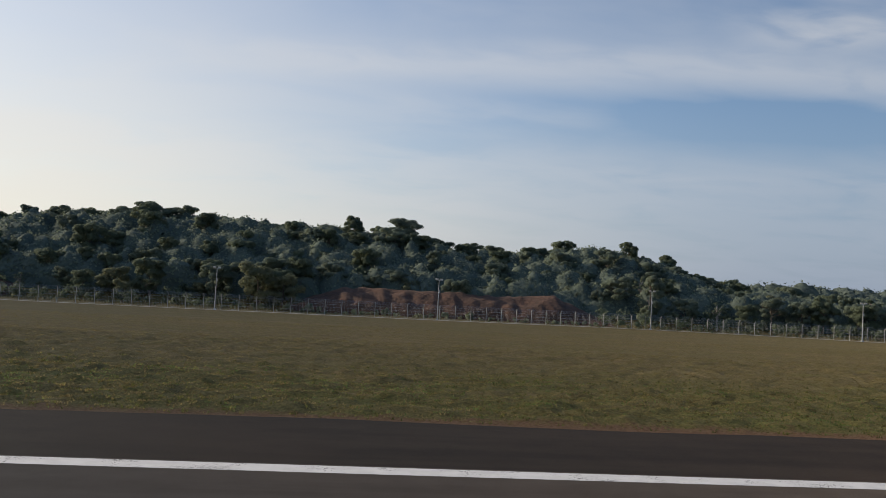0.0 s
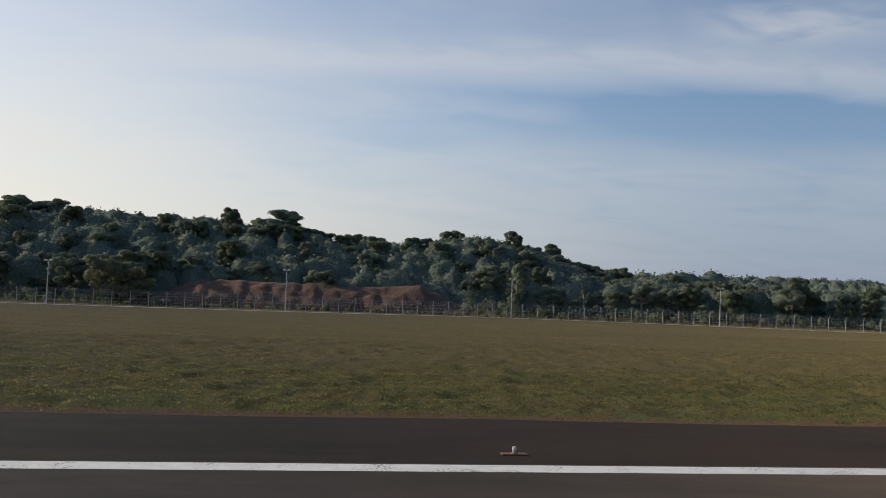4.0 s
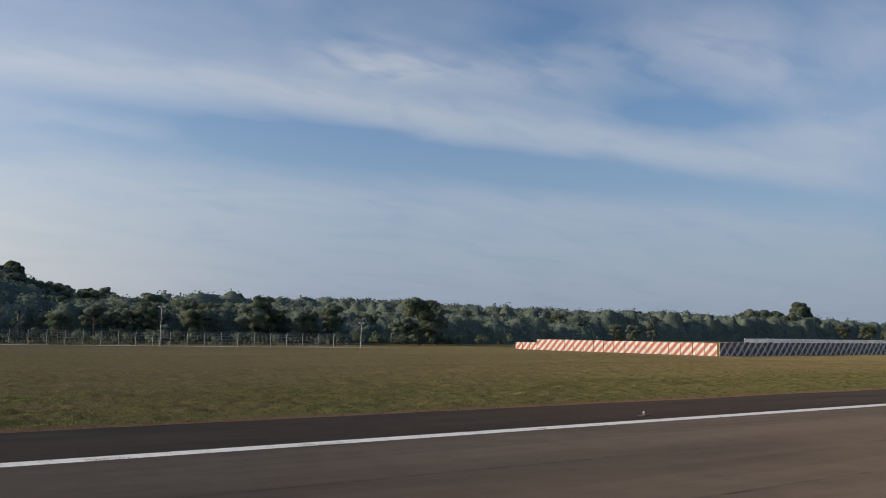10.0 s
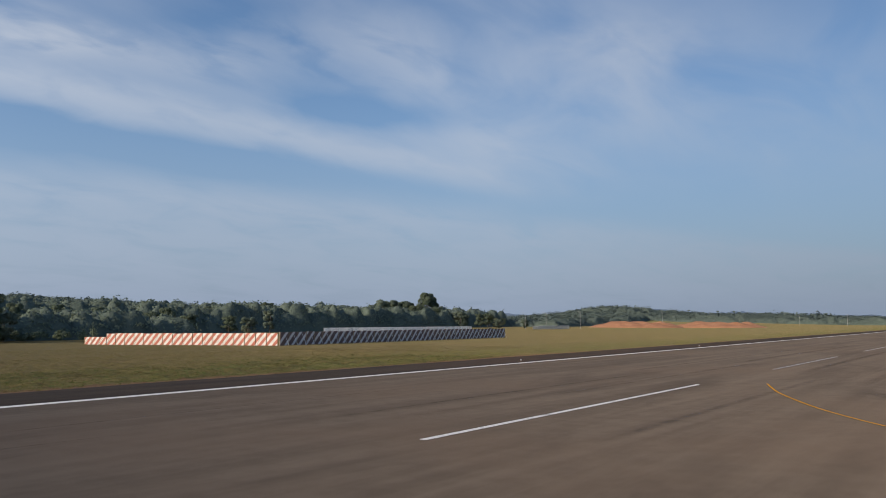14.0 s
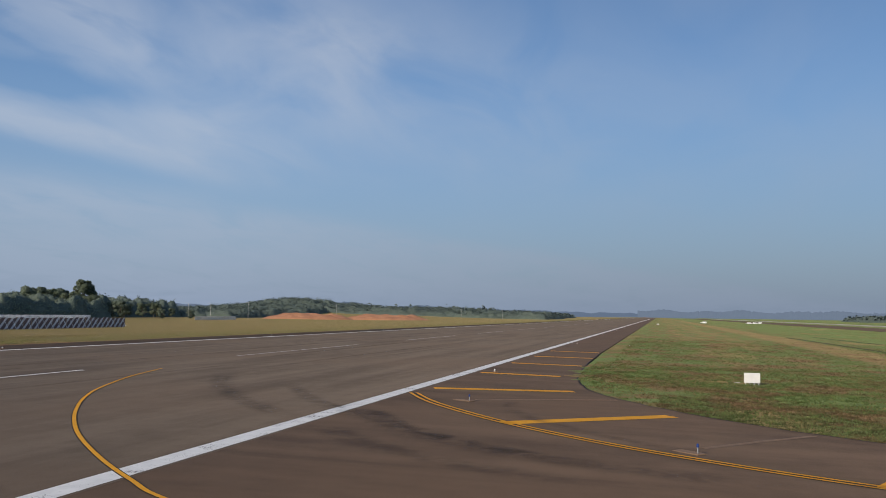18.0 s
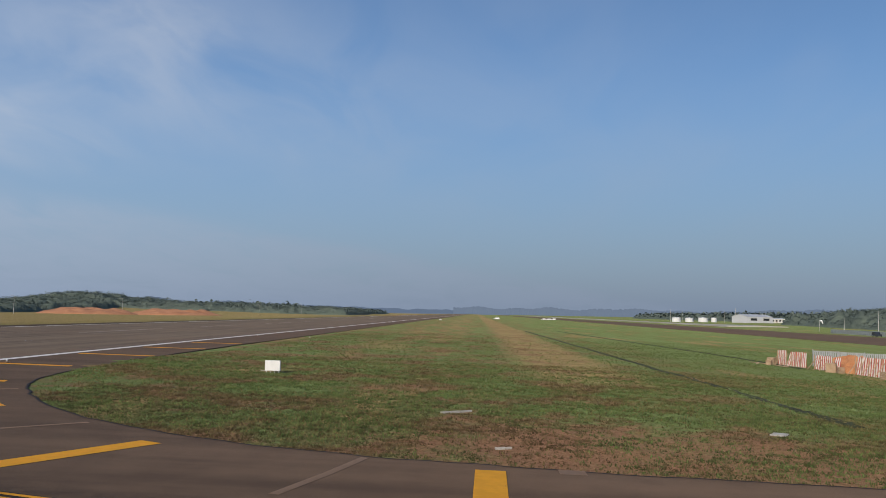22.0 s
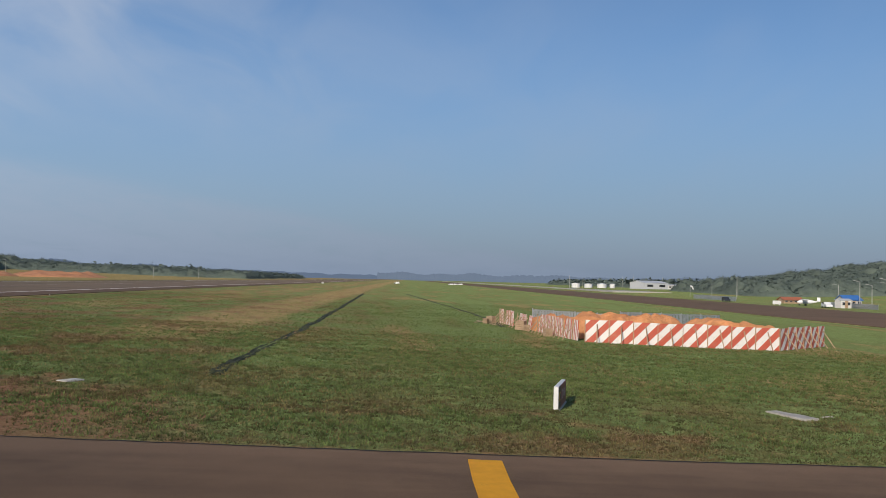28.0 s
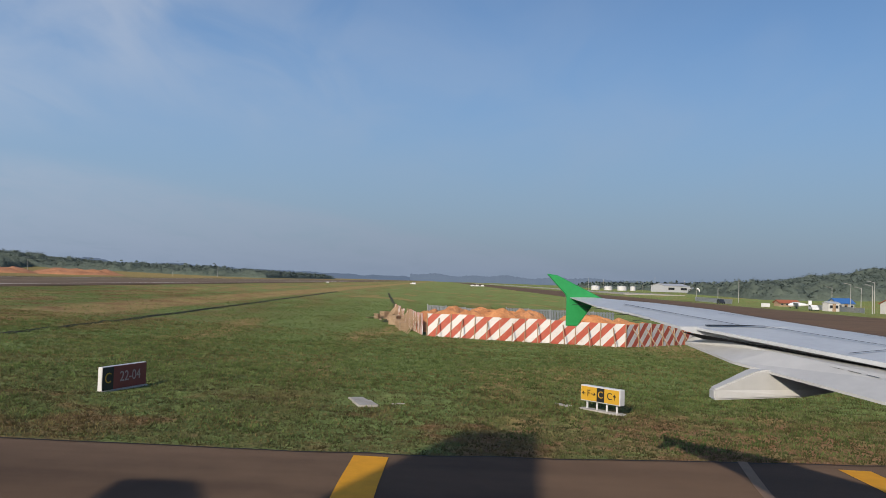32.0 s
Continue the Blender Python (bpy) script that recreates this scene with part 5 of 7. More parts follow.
slab_piece(111.9, -88.6, 0.42, 0.12, 92, "small sunken piece of concrete in the grass")


for args in ((114.1, -62.8, 0.75, 0.55, -30), (134.6, -38.2, 1.6, 0.25, 86), (114.0, -94.1, 0.8, 0.35, 30)):
    pad(*args)


def edge_light(x, y, colour, label, turn=0.0):
    """A taxiway light: a broken slab, a plate, a stem and a coloured dome."""
    ob = thing("edge_light", (x, y, fall(y)), label, "edge light", "airfield edge lights", turn)
    bm = bmesh.new()
    box(bm, (0.42, 0.03, 0.010), (0.80, 0.42, 0.03), 6, 0.01)
    part("base_slab", bm, TRENCH, ob)
    bm = bmesh.new()
    box(bm, (0, 0, 0.012), (0.36, 0.34, 0.035), 0, 0.008)
    part("base_plate", bm, TRENCH, ob)
    bm = bmesh.new()
    rod(bm, (0, 0, 0.03), (0, 0, 0.21), 0.024, 0.024, 8)
    part("stem", bm, GALV, ob)
    bm = bmesh.new()
    rod(bm, (0, 0, 0.20), (0, 0, 0.23), 0.036, 0.044, 10)
    rod(bm, (0, 0, 0.23), (0, 0, 0.29), 0.042, 0.034, 10)
    rod(bm, (0, 0, 0.29), (0, 0, 0.31), 0.034, 0.012, 10)
    part("lens", bm, colour, ob)


def runway_light(x, y, label="white runway edge light on a terracotta base plate"):
    """A runway light: a long painted plate, a squat white body and a clear dome."""
    ob = thing("runway_light", (x, y, fall(y)), label, "edge light", "airfield edge lights", 0)
    for s in (-1, 1):
        bm = bmesh.new()
        box(bm, (s * 0.17, 0, 0.012), (0.31, 0.26, 0.03), 0, 0.008)
        part("base_plate", bm, TERRACOTTA, ob)
    bm = bmesh.new()
    rod(bm, (0, -0.02, 0.02), (0, -0.02, 0.05), 0.09, 0.075, 14)
    part("collar", bm, TRENCH, ob)
    bm = bmesh.new()
    rod(bm, (0, 0, 0.05), (0, 0, 0.12), 0.04, 0.048, 12)
    part("body", bm, POST_GREY, ob)
    bm = bmesh.new()
    rod(bm, (0, 0, 0.12), (0, 0, 0.175), 0.056, 0.05, 12)
    rod(bm, (0, 0, 0.175), (0, 0, 0.195), 0.05, 0.03, 12)
    part("lens", bm, SIGN_WHITE, ob, "clear white dome")


for x in (-24.2, 31.8, 85.9, 143.6, 200, 256, 312, 368, 424, 480, 536):
    runway_light(x, 23.7)
for x in (133, 192.5, 248, 304, 360, 416):
    runway_light(x, -23.6)
edge_light(103.55, -35.1, BLUE_LENS, "blue taxiway edge light beside a broken concrete base", 40)
edge_light(114.3, -25.95, BLUE_LENS, "blue taxiway edge light beside the runway exit", 55)
for k, y in enumerate((-30.4,)):
    runway_light(192.5, y, "low white light fixture at the grass edge")


def letters(text, size, mat, parent, at, turn, name="lettering"):
    """Raised letters lying on an upright face; turn: the way the face looks."""
    cu = bpy.data.curves.new(name, "FONT")
    cu.body, cu.size, cu.extrude, cu.align_x, cu.align_y = text, size, 0.004, "CENTER", "CENTER"
    tmp = bpy.data.objects.new(name, cu)
    scene.collection.objects.link(tmp)
    bpy.context.view_layer.update()
    me = bpy.data.meshes.new_from_object(tmp.evaluated_get(bpy.context.evaluated_depsgraph_get()))
    bpy.data.objects.remove(tmp)
    me.materials.clear()
    me.materials.append(mat)
    ob = new(name, me)
    ob.parent = parent
    ob.matrix_local = Matrix.Translation(at) @ Matrix.Rotation(turn, 4, "Z") @ Matrix.Rotation(radians(90), 4, "X")
    return ob


def arrow(parent, at, turn, way, size, mat):
    """A flat arrow on a sign's face, pointing along way in the face's plane."""
    bm = bmesh.new()
    c, s = math.cos(way), math.sin(way)
    pts = [(-0.5, -0.07), (0.15, -0.07), (0.15, -0.07), (-0.02, -0.30), (0.13, -0.30), (0.5, 0), (0.13, 0.30), (-0.02, 0.30), (0.15, 0.07), (-0.5, 0.07)]
    pts.pop(2)
    vs = [bm.verts.new(((x * c - y * s) * size, 0, (x * s + y * c) * size)) for x, y in pts]
    bm.faces.new(vs)
    r = bmesh.ops.extrude_face_region(bm, geom=bm.faces[:])
    bmesh.ops.translate(bm, vec=(0, -0.006, 0), verts=[v for v in r["geom"] if isinstance(v, bmesh.types.BMVert)])
    ob = part("arrow", bm, mat, parent)
    ob.matrix_local = Matrix.Translation(at) @ Matrix.Rotation(turn, 4, "Z")


def guidance_sign(p0, p1, z0, height, fields, label, depth=0.24, legs=True, rim=0.07):
    """An airfield sign from p0 to p1 as one reads it; fields: share of the width, panel paint, writing, ink."""
    a, b = Vector(p0), Vector(p1)
    d = b - a
    w = d.length
    mid = (a + b) / 2
    turn = math.degrees(math.atan2(d.y, d.x))
    root = thing("taxiway_sign", (mid.x, mid.y, ground_at(*mid)), label, "airfield sign", "airfield signs", turn)
    bm = bmesh.new()
    box(bm, (0, 0, 0.0), (w + 0.1, depth + 0.1, 0.10), 0, 0.02)
    part("concrete_base", bm, CONCRETE, root)
    low = z0
    bm = bmesh.new()
    box(bm, (0, 0, low + height / 2), (w, depth, height), 0, 0.018)
    part("housing", bm, SIGN_WHITE, root, "white sign housing with pale edges")
    if legs:
        for k in range(4):
            bm = bmesh.new()
            x = -w / 2 + w * (k + 0.5) / 4
            rod(bm, (x, 0, 0.05), (x, 0, low + 0.02), 0.035, None, 8)
            part("leg", bm, SIGN_WHITE, root)
    x = -w / 2 + rim / 2
    inner = w - rim
    for share, paint, text, ink, marks in fields:
        fw = inner * share
        bm = bmesh.new()
        box(bm, (x + fw / 2, -depth / 2 - 0.004, low + height / 2), (fw - 0.004, 0.012, height - rim))
        part("panel", bm, paint, root)
        if text:
            letters(text, height * 0.62, ink, root, (x + fw * marks.get("at", 0.5), -depth / 2 - 0.014, low + height / 2), 0.0)
        for pos, way in marks.get("arrows", ()):
            arrow(root, (x + fw * pos, -depth / 2 - 0.012, low + height / 2), 0.0, way, height * 0.36, ink)
        x += fw
    return root


guidance_sign((111.25, -79.32), (113.42, -79.96), 0.04, 0.75, ((0.24, SIGN_BLACK, "C", SIGN_YELLOW, {}), (0.76, SIGN_RED, "22-04", FADED_LETTER, {})), "red and black holding position sign with white letters on grass", depth=0.16, legs=False, rim=0.03)
guidance_sign((113.5, -94.75), (112.15, -95.8), 0.30, 0.52, ((0.42, SIGN_YELLOW, "F", SIGN_BLACK, {"arrows": ((0.2, math.pi), (0.8, 0.0))}), (0.2, SIGN_BLACK, "C", SIGN_YELLOW, {}), (0.38, SIGN_YELLOW, "C", SIGN_BLACK, {"at": 0.36, "arrows": ((0.7, math.pi / 2),)})), "yellow and black taxiway direction sign on white legs")
# the blank back of a marker board on the island
bd = thing("marker_board", (133.5, -39.6, ground_at(133.5, -39.6)), "plain white marker board on short legs in the grass", "airfield sign", "airfield signs", 85)
bm = bmesh.new()
box(bm, (0, 0, 0.43), (0.95, 0.14, 0.62), 0, 0.02)
part("board", bm, SIGN_WHITE, bd)
for sx in (-0.38, -0.12, 0.14, 0.38):
    bm = bmesh.new()
    rod(bm, (sx, 0, -0.05), (sx, 0, 0.14), 0.03, None, 8)
    part("leg", bm, SIGN_WHITE, bd)
for x, y, s in ((511, -34, 0.9), (328.5, -182, 1.9)):
    bd2 = thing("marker_board", (x, y, ground_at(x, y)), "small white marker board far off in the grass", "airfield sign", "airfield signs", 88)
    bm = bmesh.new()
    box(bm, (0, 0, 0.45 * s), (1.3 * s, 0.14, 0.55 * s), 0, 0.02)
    part("board", bm, SIGN_WHITE, bd2)
    for sx in (-0.4 * s, 0.4 * s):
        bm = bmesh.new()
        rod(bm, (sx, 0, -0.05), (sx, 0, 0.3 * s), 0.04, None, 6)
        part("leg", bm, SIGN_WHITE, bd2)


# ---- drainage furrows in the island ----
def furrow(pts, width, seed, label):
    rg = random.Random(seed)
    bm = bmesh.new()
    run = curve_points(pts, 70)
    prev = None
    for x, y in run:
        y += 0.35 * noise.noise((x * 0.12, seed, 0)) + 0.10 * noise.noise((x * 0.6, seed, 3))
        w = width * (0.85 + 0.7 * max(0.0, 0.5 + noise.noise((x * 0.45, seed, 7)))) * rg.uniform(0.6, 1.3)
        g = ground_at(x, y) + float(tussock(x, y)) * 0.6
        row = [bm.verts.new((x, y + o * w + rg.uniform(-0.02, 0.02), g + h)) for o, h in ((-1.2, -0.02), (-0.7, 0.07), (-0.25, 0.02), (0.25, 0.02), (0.7, 0.08), (1.2, -0.02))]
        if prev:
            for k in range(5):
                bm.faces.new((prev[k], row[k], row[k + 1], prev[k + 1]))
        prev = row
    tagged(mesh_object("drain_furrow", bm, FURROW), label, "furrow", kind="structure")


# very dark green-brown over the furrow's whole strip
FURROW = material("damp_dark_earth", (0.014, 0.018, 0.008), (0.050, 0.058, 0.022), 1.2, 0.95, 12, 0.9, bump_dist=0.08)
furrow([(117.3, -67.0), (124, -66.85), (140, -66.8), (175, -66.4), (300, -64.2)], 0.21, 4, "dark overgrown drainage furrow through the grass")
furrow([(170, -84.5), (200, -84), (260, -80), (330, -75)], 0.2, 6, "dark drainage furrow beyond the hoardings")


# ---- the dig behind hoardings on the island ----
hoarding([(152.2, -88.9), (151.4, -92.6), (150.9, -98.4), (150.9, -104.2), (159.4, -112.1)], 1.85, "red and white striped hoarding round a dig, sunlit", "hoardings of the dig", STRIPES_WIDE, 1, width=1.9, lean_rng=1.4, props=-1, seed=8)
hoarding([(178.7, -85.0), (172.5, -85.7)], 1.6, "leaning striped hoarding sheets with splintered stakes", "hoardings of the dig", STRIPES_NARROW, 1, width=1.1, lean_rng=7, props=-1, seed=9)
hoarding([(171.0, -86.0), (166.5, -86.6)], 1.45, "leaning striped hoarding sheets with splintered stakes", "hoardings of the dig", STRIPES_NARROW, 1, width=1.1, lean_rng=7, props=-1, seed=10)
hoarding([(163.6, -86.9), (158.5, -87.6), (153.0, -88.5)], 1.7, "leaning striped hoarding sheets with splintered stakes", "hoardings of the dig", STRIPES_NARROW, 1, width=1.1, lean_rng=4, props=-1, seed=11)


def heap(name, c, size, h, seed, mat, label, n=44):
    """A heap of dug earth: an uneven mound."""
    bm = bmesh.new()
    bmesh.ops.create_grid(bm, x_segments=n, y_segments=n, size=1)
    g = ground_at(*c)
    for v in bm.verts:
        r = math.hypot(v.co.x, v.co.y)
        k = max(0.0, 1 - r ** 1.7)
        nz = noise.fractal((v.co.x * 2.2 + seed, v.co.y * 2.2, seed), 1.0, 2.0, 5)
        v.co = Vector((v.co.x * size[0], v.co.y * size[1], (min(1.0, k * 1.5) ** 0.8 * (0.80 + 0.42 * nz)) * h - (0.4 if k <= 0 else 0.05)))
    ob = mesh_object(name, bm, mat, smooth=False)
    ob.matrix_world = Matrix.Translation((c[0], c[1], g))
    return tagged(ob, label, "earth mound", "earth mounds")


heap("spoil_mound", (160.0, -94.5), (6.8, 6.5), 2.5, 1, ORANGE_EARTH, "heap of dug orange earth behind the hoardings")
heap("spoil_mound", (161.5, -104.0), (6.0, 6.0), 2.0, 2, ORANGE_EARTH, "heap of loose orange earth by the dig")
heap("spoil_mound", (168.5, -89.5), (9.0, 3.0), 1.6, 3, ORANGE_EARTH, "low spread of orange earth beside the dig")
heap("spoil_mound", (640, 203), (18, 34), 4.2, 4, HAZED_EARTH, "long bare orange earth mound in the distance")
heap("spoil_mound", (655, 150), (18, 32), 4.0, 5, HAZED_EARTH, "long bare orange earth mound in the distance")


def sheet_fence(p0, p1, h, label, mat=None):
    a, b = Vector(p0), Vector(p1)
    root = thing("sheet_fence", (a.x, a.y, ground_at(*a)), label, "fence", "grey fences")
    inv = root.matrix_world.inverted()
    n = max(2, round((b - a).length / 2.6))
    for k in range(n):
        p, q = a.lerp(b, k / n), a.lerp(b, (k + 1) / n)
        bm = bmesh.new()
        d = (q - p).length
        ang = math.degrees(math.atan2((q - p).y, (q - p).x))
        for j in range(14):
            box(bm, (d * (j + 0.5) / 14, 0.02 * (j % 2), h / 2), (d / 20, 0.03, h))
        for z in (0.3, h * 0.55, h - 0.1):
            box(bm, (d / 2, 0.04, z), (d, 0.04, 0.06))
        ob = part("panel", bm, mat or GALV, root)
        ob.matrix_local = inv @ Matrix.Translation((p.x, p.y, ground_at(p.x, p.y))) @ Matrix.Rotation(radians(ang), 4, "Z")
        bm = bmesh.new()
        rod(bm, (0, 0, 0), (0, 0, h + 0.12), 0.05, None, 6)
        ob = part("post", bm, mat or GALV, root)
        ob.matrix_local = inv @ Matrix.Translation((p.x, p.y, ground_at(p.x, p.y)))


sheet_fence((215, 112), (273.5, 109.5), 3.0, "white barred fence behind the striped hoardings", WHITE_SHEET)
sheet_fence((171, -96.5), (174, -108), 2.0, "grey barred steel fence panels behind the dig")
sheet_fence((178, -88.5), (171, -96.5), 1.7, "grey barred steel fence panels behind the dig")
# litter of the dig: crates and boards
rg = random.Random(12)
for k, (x, y, s) in enumerate(((177.5, -83.9, 0.8), (176.4, -83.2, 0.55), (166.0, -85.6, 0.9), (157.6, -86.8, 0.7), (164.8, -86.0, 0.6))):
    ob = thing("crate", (x, y, ground_at(x, y)), "weathered wooden crate dumped beside the hoardings", "crate", "crates by the dig", rg.uniform(0, 90))
    for j in range(5):
        bm = bmesh.new()
        box(bm, (0, 0, s * (j + 0.5) / 5), (s, s * 0.9, s / 5 - 0.025), 0, 0.008)
        part("board", bm, TIMBER, ob)
for k, (x, y, a) in enumerate(((179.5, -83.0, 12), (178.2, -82.6, -20), (174, -83.7, 5))):
    ob = thing("plank", (x, y, ground_at(x, y) + 0.04), "loose wooden plank lying in the grass", "plank", "planks by the dig", a)
    bm = bmesh.new()
    box(bm, (0, 0, 0.03), (3.2, 0.22, 0.06), 0, 0.01)
    part("board", bm, TIMBER, ob)


# ---- across the field: hangar, tanks, huts, vehicles ----
def building(name, x, y, w, d, h, roof_h, wall, roof, label, category, turn=0.0, bays=4, door=True, over=0.4):
    """A gabled building; w runs along its ridge. Windows and doors face the field (local -y)."""
    z = ground_at(x, y)
    root = thing(name, (x, y, z), label, category, "far buildings", turn)
    bm = bmesh.new()
    box(bm, (0, 0, h / 2 - 0.4), (w, d, h + 0.8))
    vs = [bm.verts.new(p) for p in ((-w / 2, -d / 2, h), (-w / 2, d / 2, h), (-w / 2, 0, h + roof_h * 0.96))]
    bm.faces.new(vs)
    vs = [bm.verts.new(p) for p in ((w / 2, -d / 2, h), (w / 2, 0, h + roof_h * 0.96), (w / 2, d / 2, h))]
    bm.faces.new(vs)
    part("wall", bm, wall, root)
    for side in (-1, 1):
        bm = bmesh.new()
        a = math.atan2(roof_h, d / 2)
        L = math.hypot(d / 2, roof_h) + over
        box(bm, (0, side * (d / 4 + over * 0.3), h + roof_h / 2 - over * 0.15), (w + 2 * over, L, 0.12), 0, 0, Matrix.Rotation(-side * a, 4, "X"))
        part("roof", bm, roof, root)
    for k in range(bays):
        bx = -w / 2 + w * (k + 0.5) / bays
        bm = bmesh.new()
        ww, hh = w / bays * 0.55, h * 0.4
        box(bm, (bx, -d / 2 - 0.02, h * 0.55), (ww, 0.12, hh))
        win = part("window", bm, POST_GREY, root)
        bm = bmesh.new()
        box(bm, (bx, -d / 2 - 0.09, h * 0.55), (ww * 0.86, 0.03, hh * 0.84))
        part("pane", bm, GLASS, win)
    if door:
        bm = bmesh.new()
        box(bm, (w * 0.02, -d / 2 - 0.04, 1.0), (1.0, 0.1, 2.0))
        part("door", bm, TIMBER, root)
    return root


building("hangar", 858, -296, 26, 22, 5.6, 1.9, GREY_ROOF, GREY_ROOF, "grey steel hangar with a shallow roof and dark doorway", "hangar", -70, 2, False)
building("blue_roofed_hut", 331, -204.5, 5.4, 4.4, 2.1, 1.3, POST_GREY, BLUE_ROOF, "low hut with a bright blue sheet roof", "building", -80, 3)
building("red_roofed_hut", 300, -206, 9, 6, 2.6, 1.2, PLASTER, RED_ROOF, "pale hut under a red tiled roof", "building", -80, 3)
building("red_roofed_hut", 366, -203, 7, 3.4, 1.3, 0.8, TIMBER, RED_ROOF, "long low shed under a red roof", "building", -80, 4, False)
building("kiosk", 313, -193.5, 3.2, 2.6, 2.2, 0.35, PLASTER, GREY_ROOF, "small pale kiosk with a flat roof", "building", -80, 2, True, 0.2)
building("terminal_block", 905, -330, 18, 12, 4.0, 0.8, PLASTER, GREY_ROOF, "pale flat service building far across the field", "building", -75, 5)


def storage_tank(x, y, r, h):
    root = thing("storage_tank", (x, y, ground_at(x, y)), "round white fuel storage tank far across the field", "tank", "fuel tanks")
    bm = bmesh.new()
    rod(bm, (0, 0, -0.4), (0, 0, h), r, r, 20)
    part("shell", bm, TANK_GREY, root)
    bm = bmesh.new()
    rod(bm, (0, 0, h), (0, 0, h + r * 0.14), r * 1.01, r * 0.05, 20)
    part("roof", bm, TANK_GREY, root)
    bm = bmesh.new()
    for k in range(12):
        a = k / 12 * 6.283
        b = (k + 1) / 12 * 6.283
        rod(bm, (math.cos(a) * r, math.sin(a) * r, h + 0.7), (math.cos(b) * r, math.sin(b) * r, h + 0.7), 0.04, None, 4)
        rod(bm, (math.cos(a) * r, math.sin(a) * r, h), (math.cos(a) * r, math.sin(a) * r, h + 0.7), 0.04, None, 4)
    part("guard_rail", bm, GALV, root)
    bm = bmesh.new()
    box(bm, (0, -r - 0.2, h / 2), (0.5, 0.1, h))
    part("ladder", bm, GALV, root)


for x, y, r, h in ((842, -226, 3.8, 3.6), (846, -238, 3.6, 3.4), (850, -251, 4.2, 3.7), (856, -262, 2.4, 3.9)):
    storage_tank(x, y, r, h)


def pole(x, y, h, label, group, arm=False, r=0.12):
    root = thing("pole", (x, y, ground_at(x, y)), label, "pole", group)
    bm = bmesh.new()
    rod(bm, (0, 0, -0.3), (0, 0, h), r, r * 0.55, 7)
    part("shaft", bm, POST_GREY, root)
    if arm:
        bm = bmesh.new()
        rod(bm, (0, 0, h * 0.97), (0, 1.4, h * 1.02), 0.05, 0.04, 5)
        part("arm", bm, POST_GREY, root)
        bm = bmesh.new()
        box(bm, (0, 1.55, h * 1.02), (0.3, 0.7, 0.14), 0, 0.03)
        part("lamp_head", bm, POST_GREY, root)


for x, y, h in ((322, -203, 7.5), (312, -201, 6.5), (303, -200, 8.0), (340, -206, 6.5), (296, -196, 7)):
    pole(x, y, h, "grey street lamp pole by the huts", "poles by the huts", True)
for x, y, h in ((420, -206, 9), (470, -214, 6), (820, -216, 11), (852, -270, 11), (866, -284, 13), (870, -312, 11), (880, -240, 10)):
    pole(x, y, h, "thin pale mast across the field", "masts across the field", False, 0.14)
for x, y, h in ((500, 214, 9), (508, 205, 9), (545, 201, 10), (700, 205, 11), (760, 120, 8), (780, 90, 9)):
    pole(x, y, h, "pale lamp mast beyond the runway", "masts beyond the runway", True)

# a windsock
ws = thing("windsock", (482, -208, ground_at(482, -208)), "white windsock hanging from its mast", "windsock")
bm = bmesh.new()
rod(bm, (0, 0, -0.2), (0, 0, 5.2), 0.09, 0.06, 7)
part("mast", bm, POST_GREY, ws)
bm = bmesh.new()
rod(bm, (0, -0.1, 5.0), (0, -1.0, 4.7), 0.42, 0.36, 10)
rod(bm, (0, -1.0, 4.7), (0, -1.5, 3.4), 0.36, 0.22, 10)
part("sock", bm, WHITE_SHEET, ws)


def vehicle(x, y, turn, paint, L, h, label, category="car", z=None):
    root = thing(category.replace(" ", "_"), (x, y, (ground_at(x, y) if z is None else z)), label, category, "vehicles on the airfield", turn)
    bm = bmesh.new()
    prof = [(-L / 2, 0.35), (L / 2, 0.35), (L / 2, 0.75), (L * 0.47, 0.92), (L * 0.20, 1.0), (L * 0.07, h), (-L * 0.34, h), (-L * 0.47, 1.02), (-L / 2, 0.9)]
    ws_ = [[bm.verts.new((px, s, pz)) for px, pz in prof] for s in (-0.85, 0.85)]
    bm.faces.new(ws_[0])
    bm.faces.new(ws_[1][::-1])
    for k in range(len(prof)):
        j = (k + 1) % len(prof)
        bm.faces.new((ws_[0][j], ws_[0][k], ws_[1][k], ws_[1][j]))
    part("body", bm, paint, root)
    bm = bmesh.new()
    box(bm, (-L * 0.13, 0, h - 0.22), (L * 0.36, 1.74, 0.36), 0, 0.02)
    part("side_glass", bm, GLASS, root)
    for sx in (-L * 0.31, L * 0.31):
        for sy in (-0.78, 0.78):
            bm = bmesh.new()
            rod(bm, (sx, sy - 0.1, 0.32), (sx, sy + 0.1, 0.32), 0.32, None, 14)
            w = part("wheel", bm, BLACK, root)
            bm = bmesh.new()
            rod(bm, (sx, sy - 0.11, 0.32), (sx, sy + 0.11, 0.32), 0.17, None, 10)
            part("rim", bm, GALV, w)


vehicle(372, -183.5, 175, CAR_DARK, 4.6, 1.6, "dark car driving beside the parallel taxiway")
vehicle(312, -188.5, 170, CAR_WHITE, 4.4, 1.5, "white car parked by the huts")
for x, y in ((1000, -128), (1006, -134), (1014, -124)):
    vehicle(x, y, 95, CAR_WHITE, 5.0, 2.0, "white van far off on the airfield", "van")
vehicle(770, -68, 90, CAR_WHITE, 4.6, 1.9, "white van far off on the grass", "van")


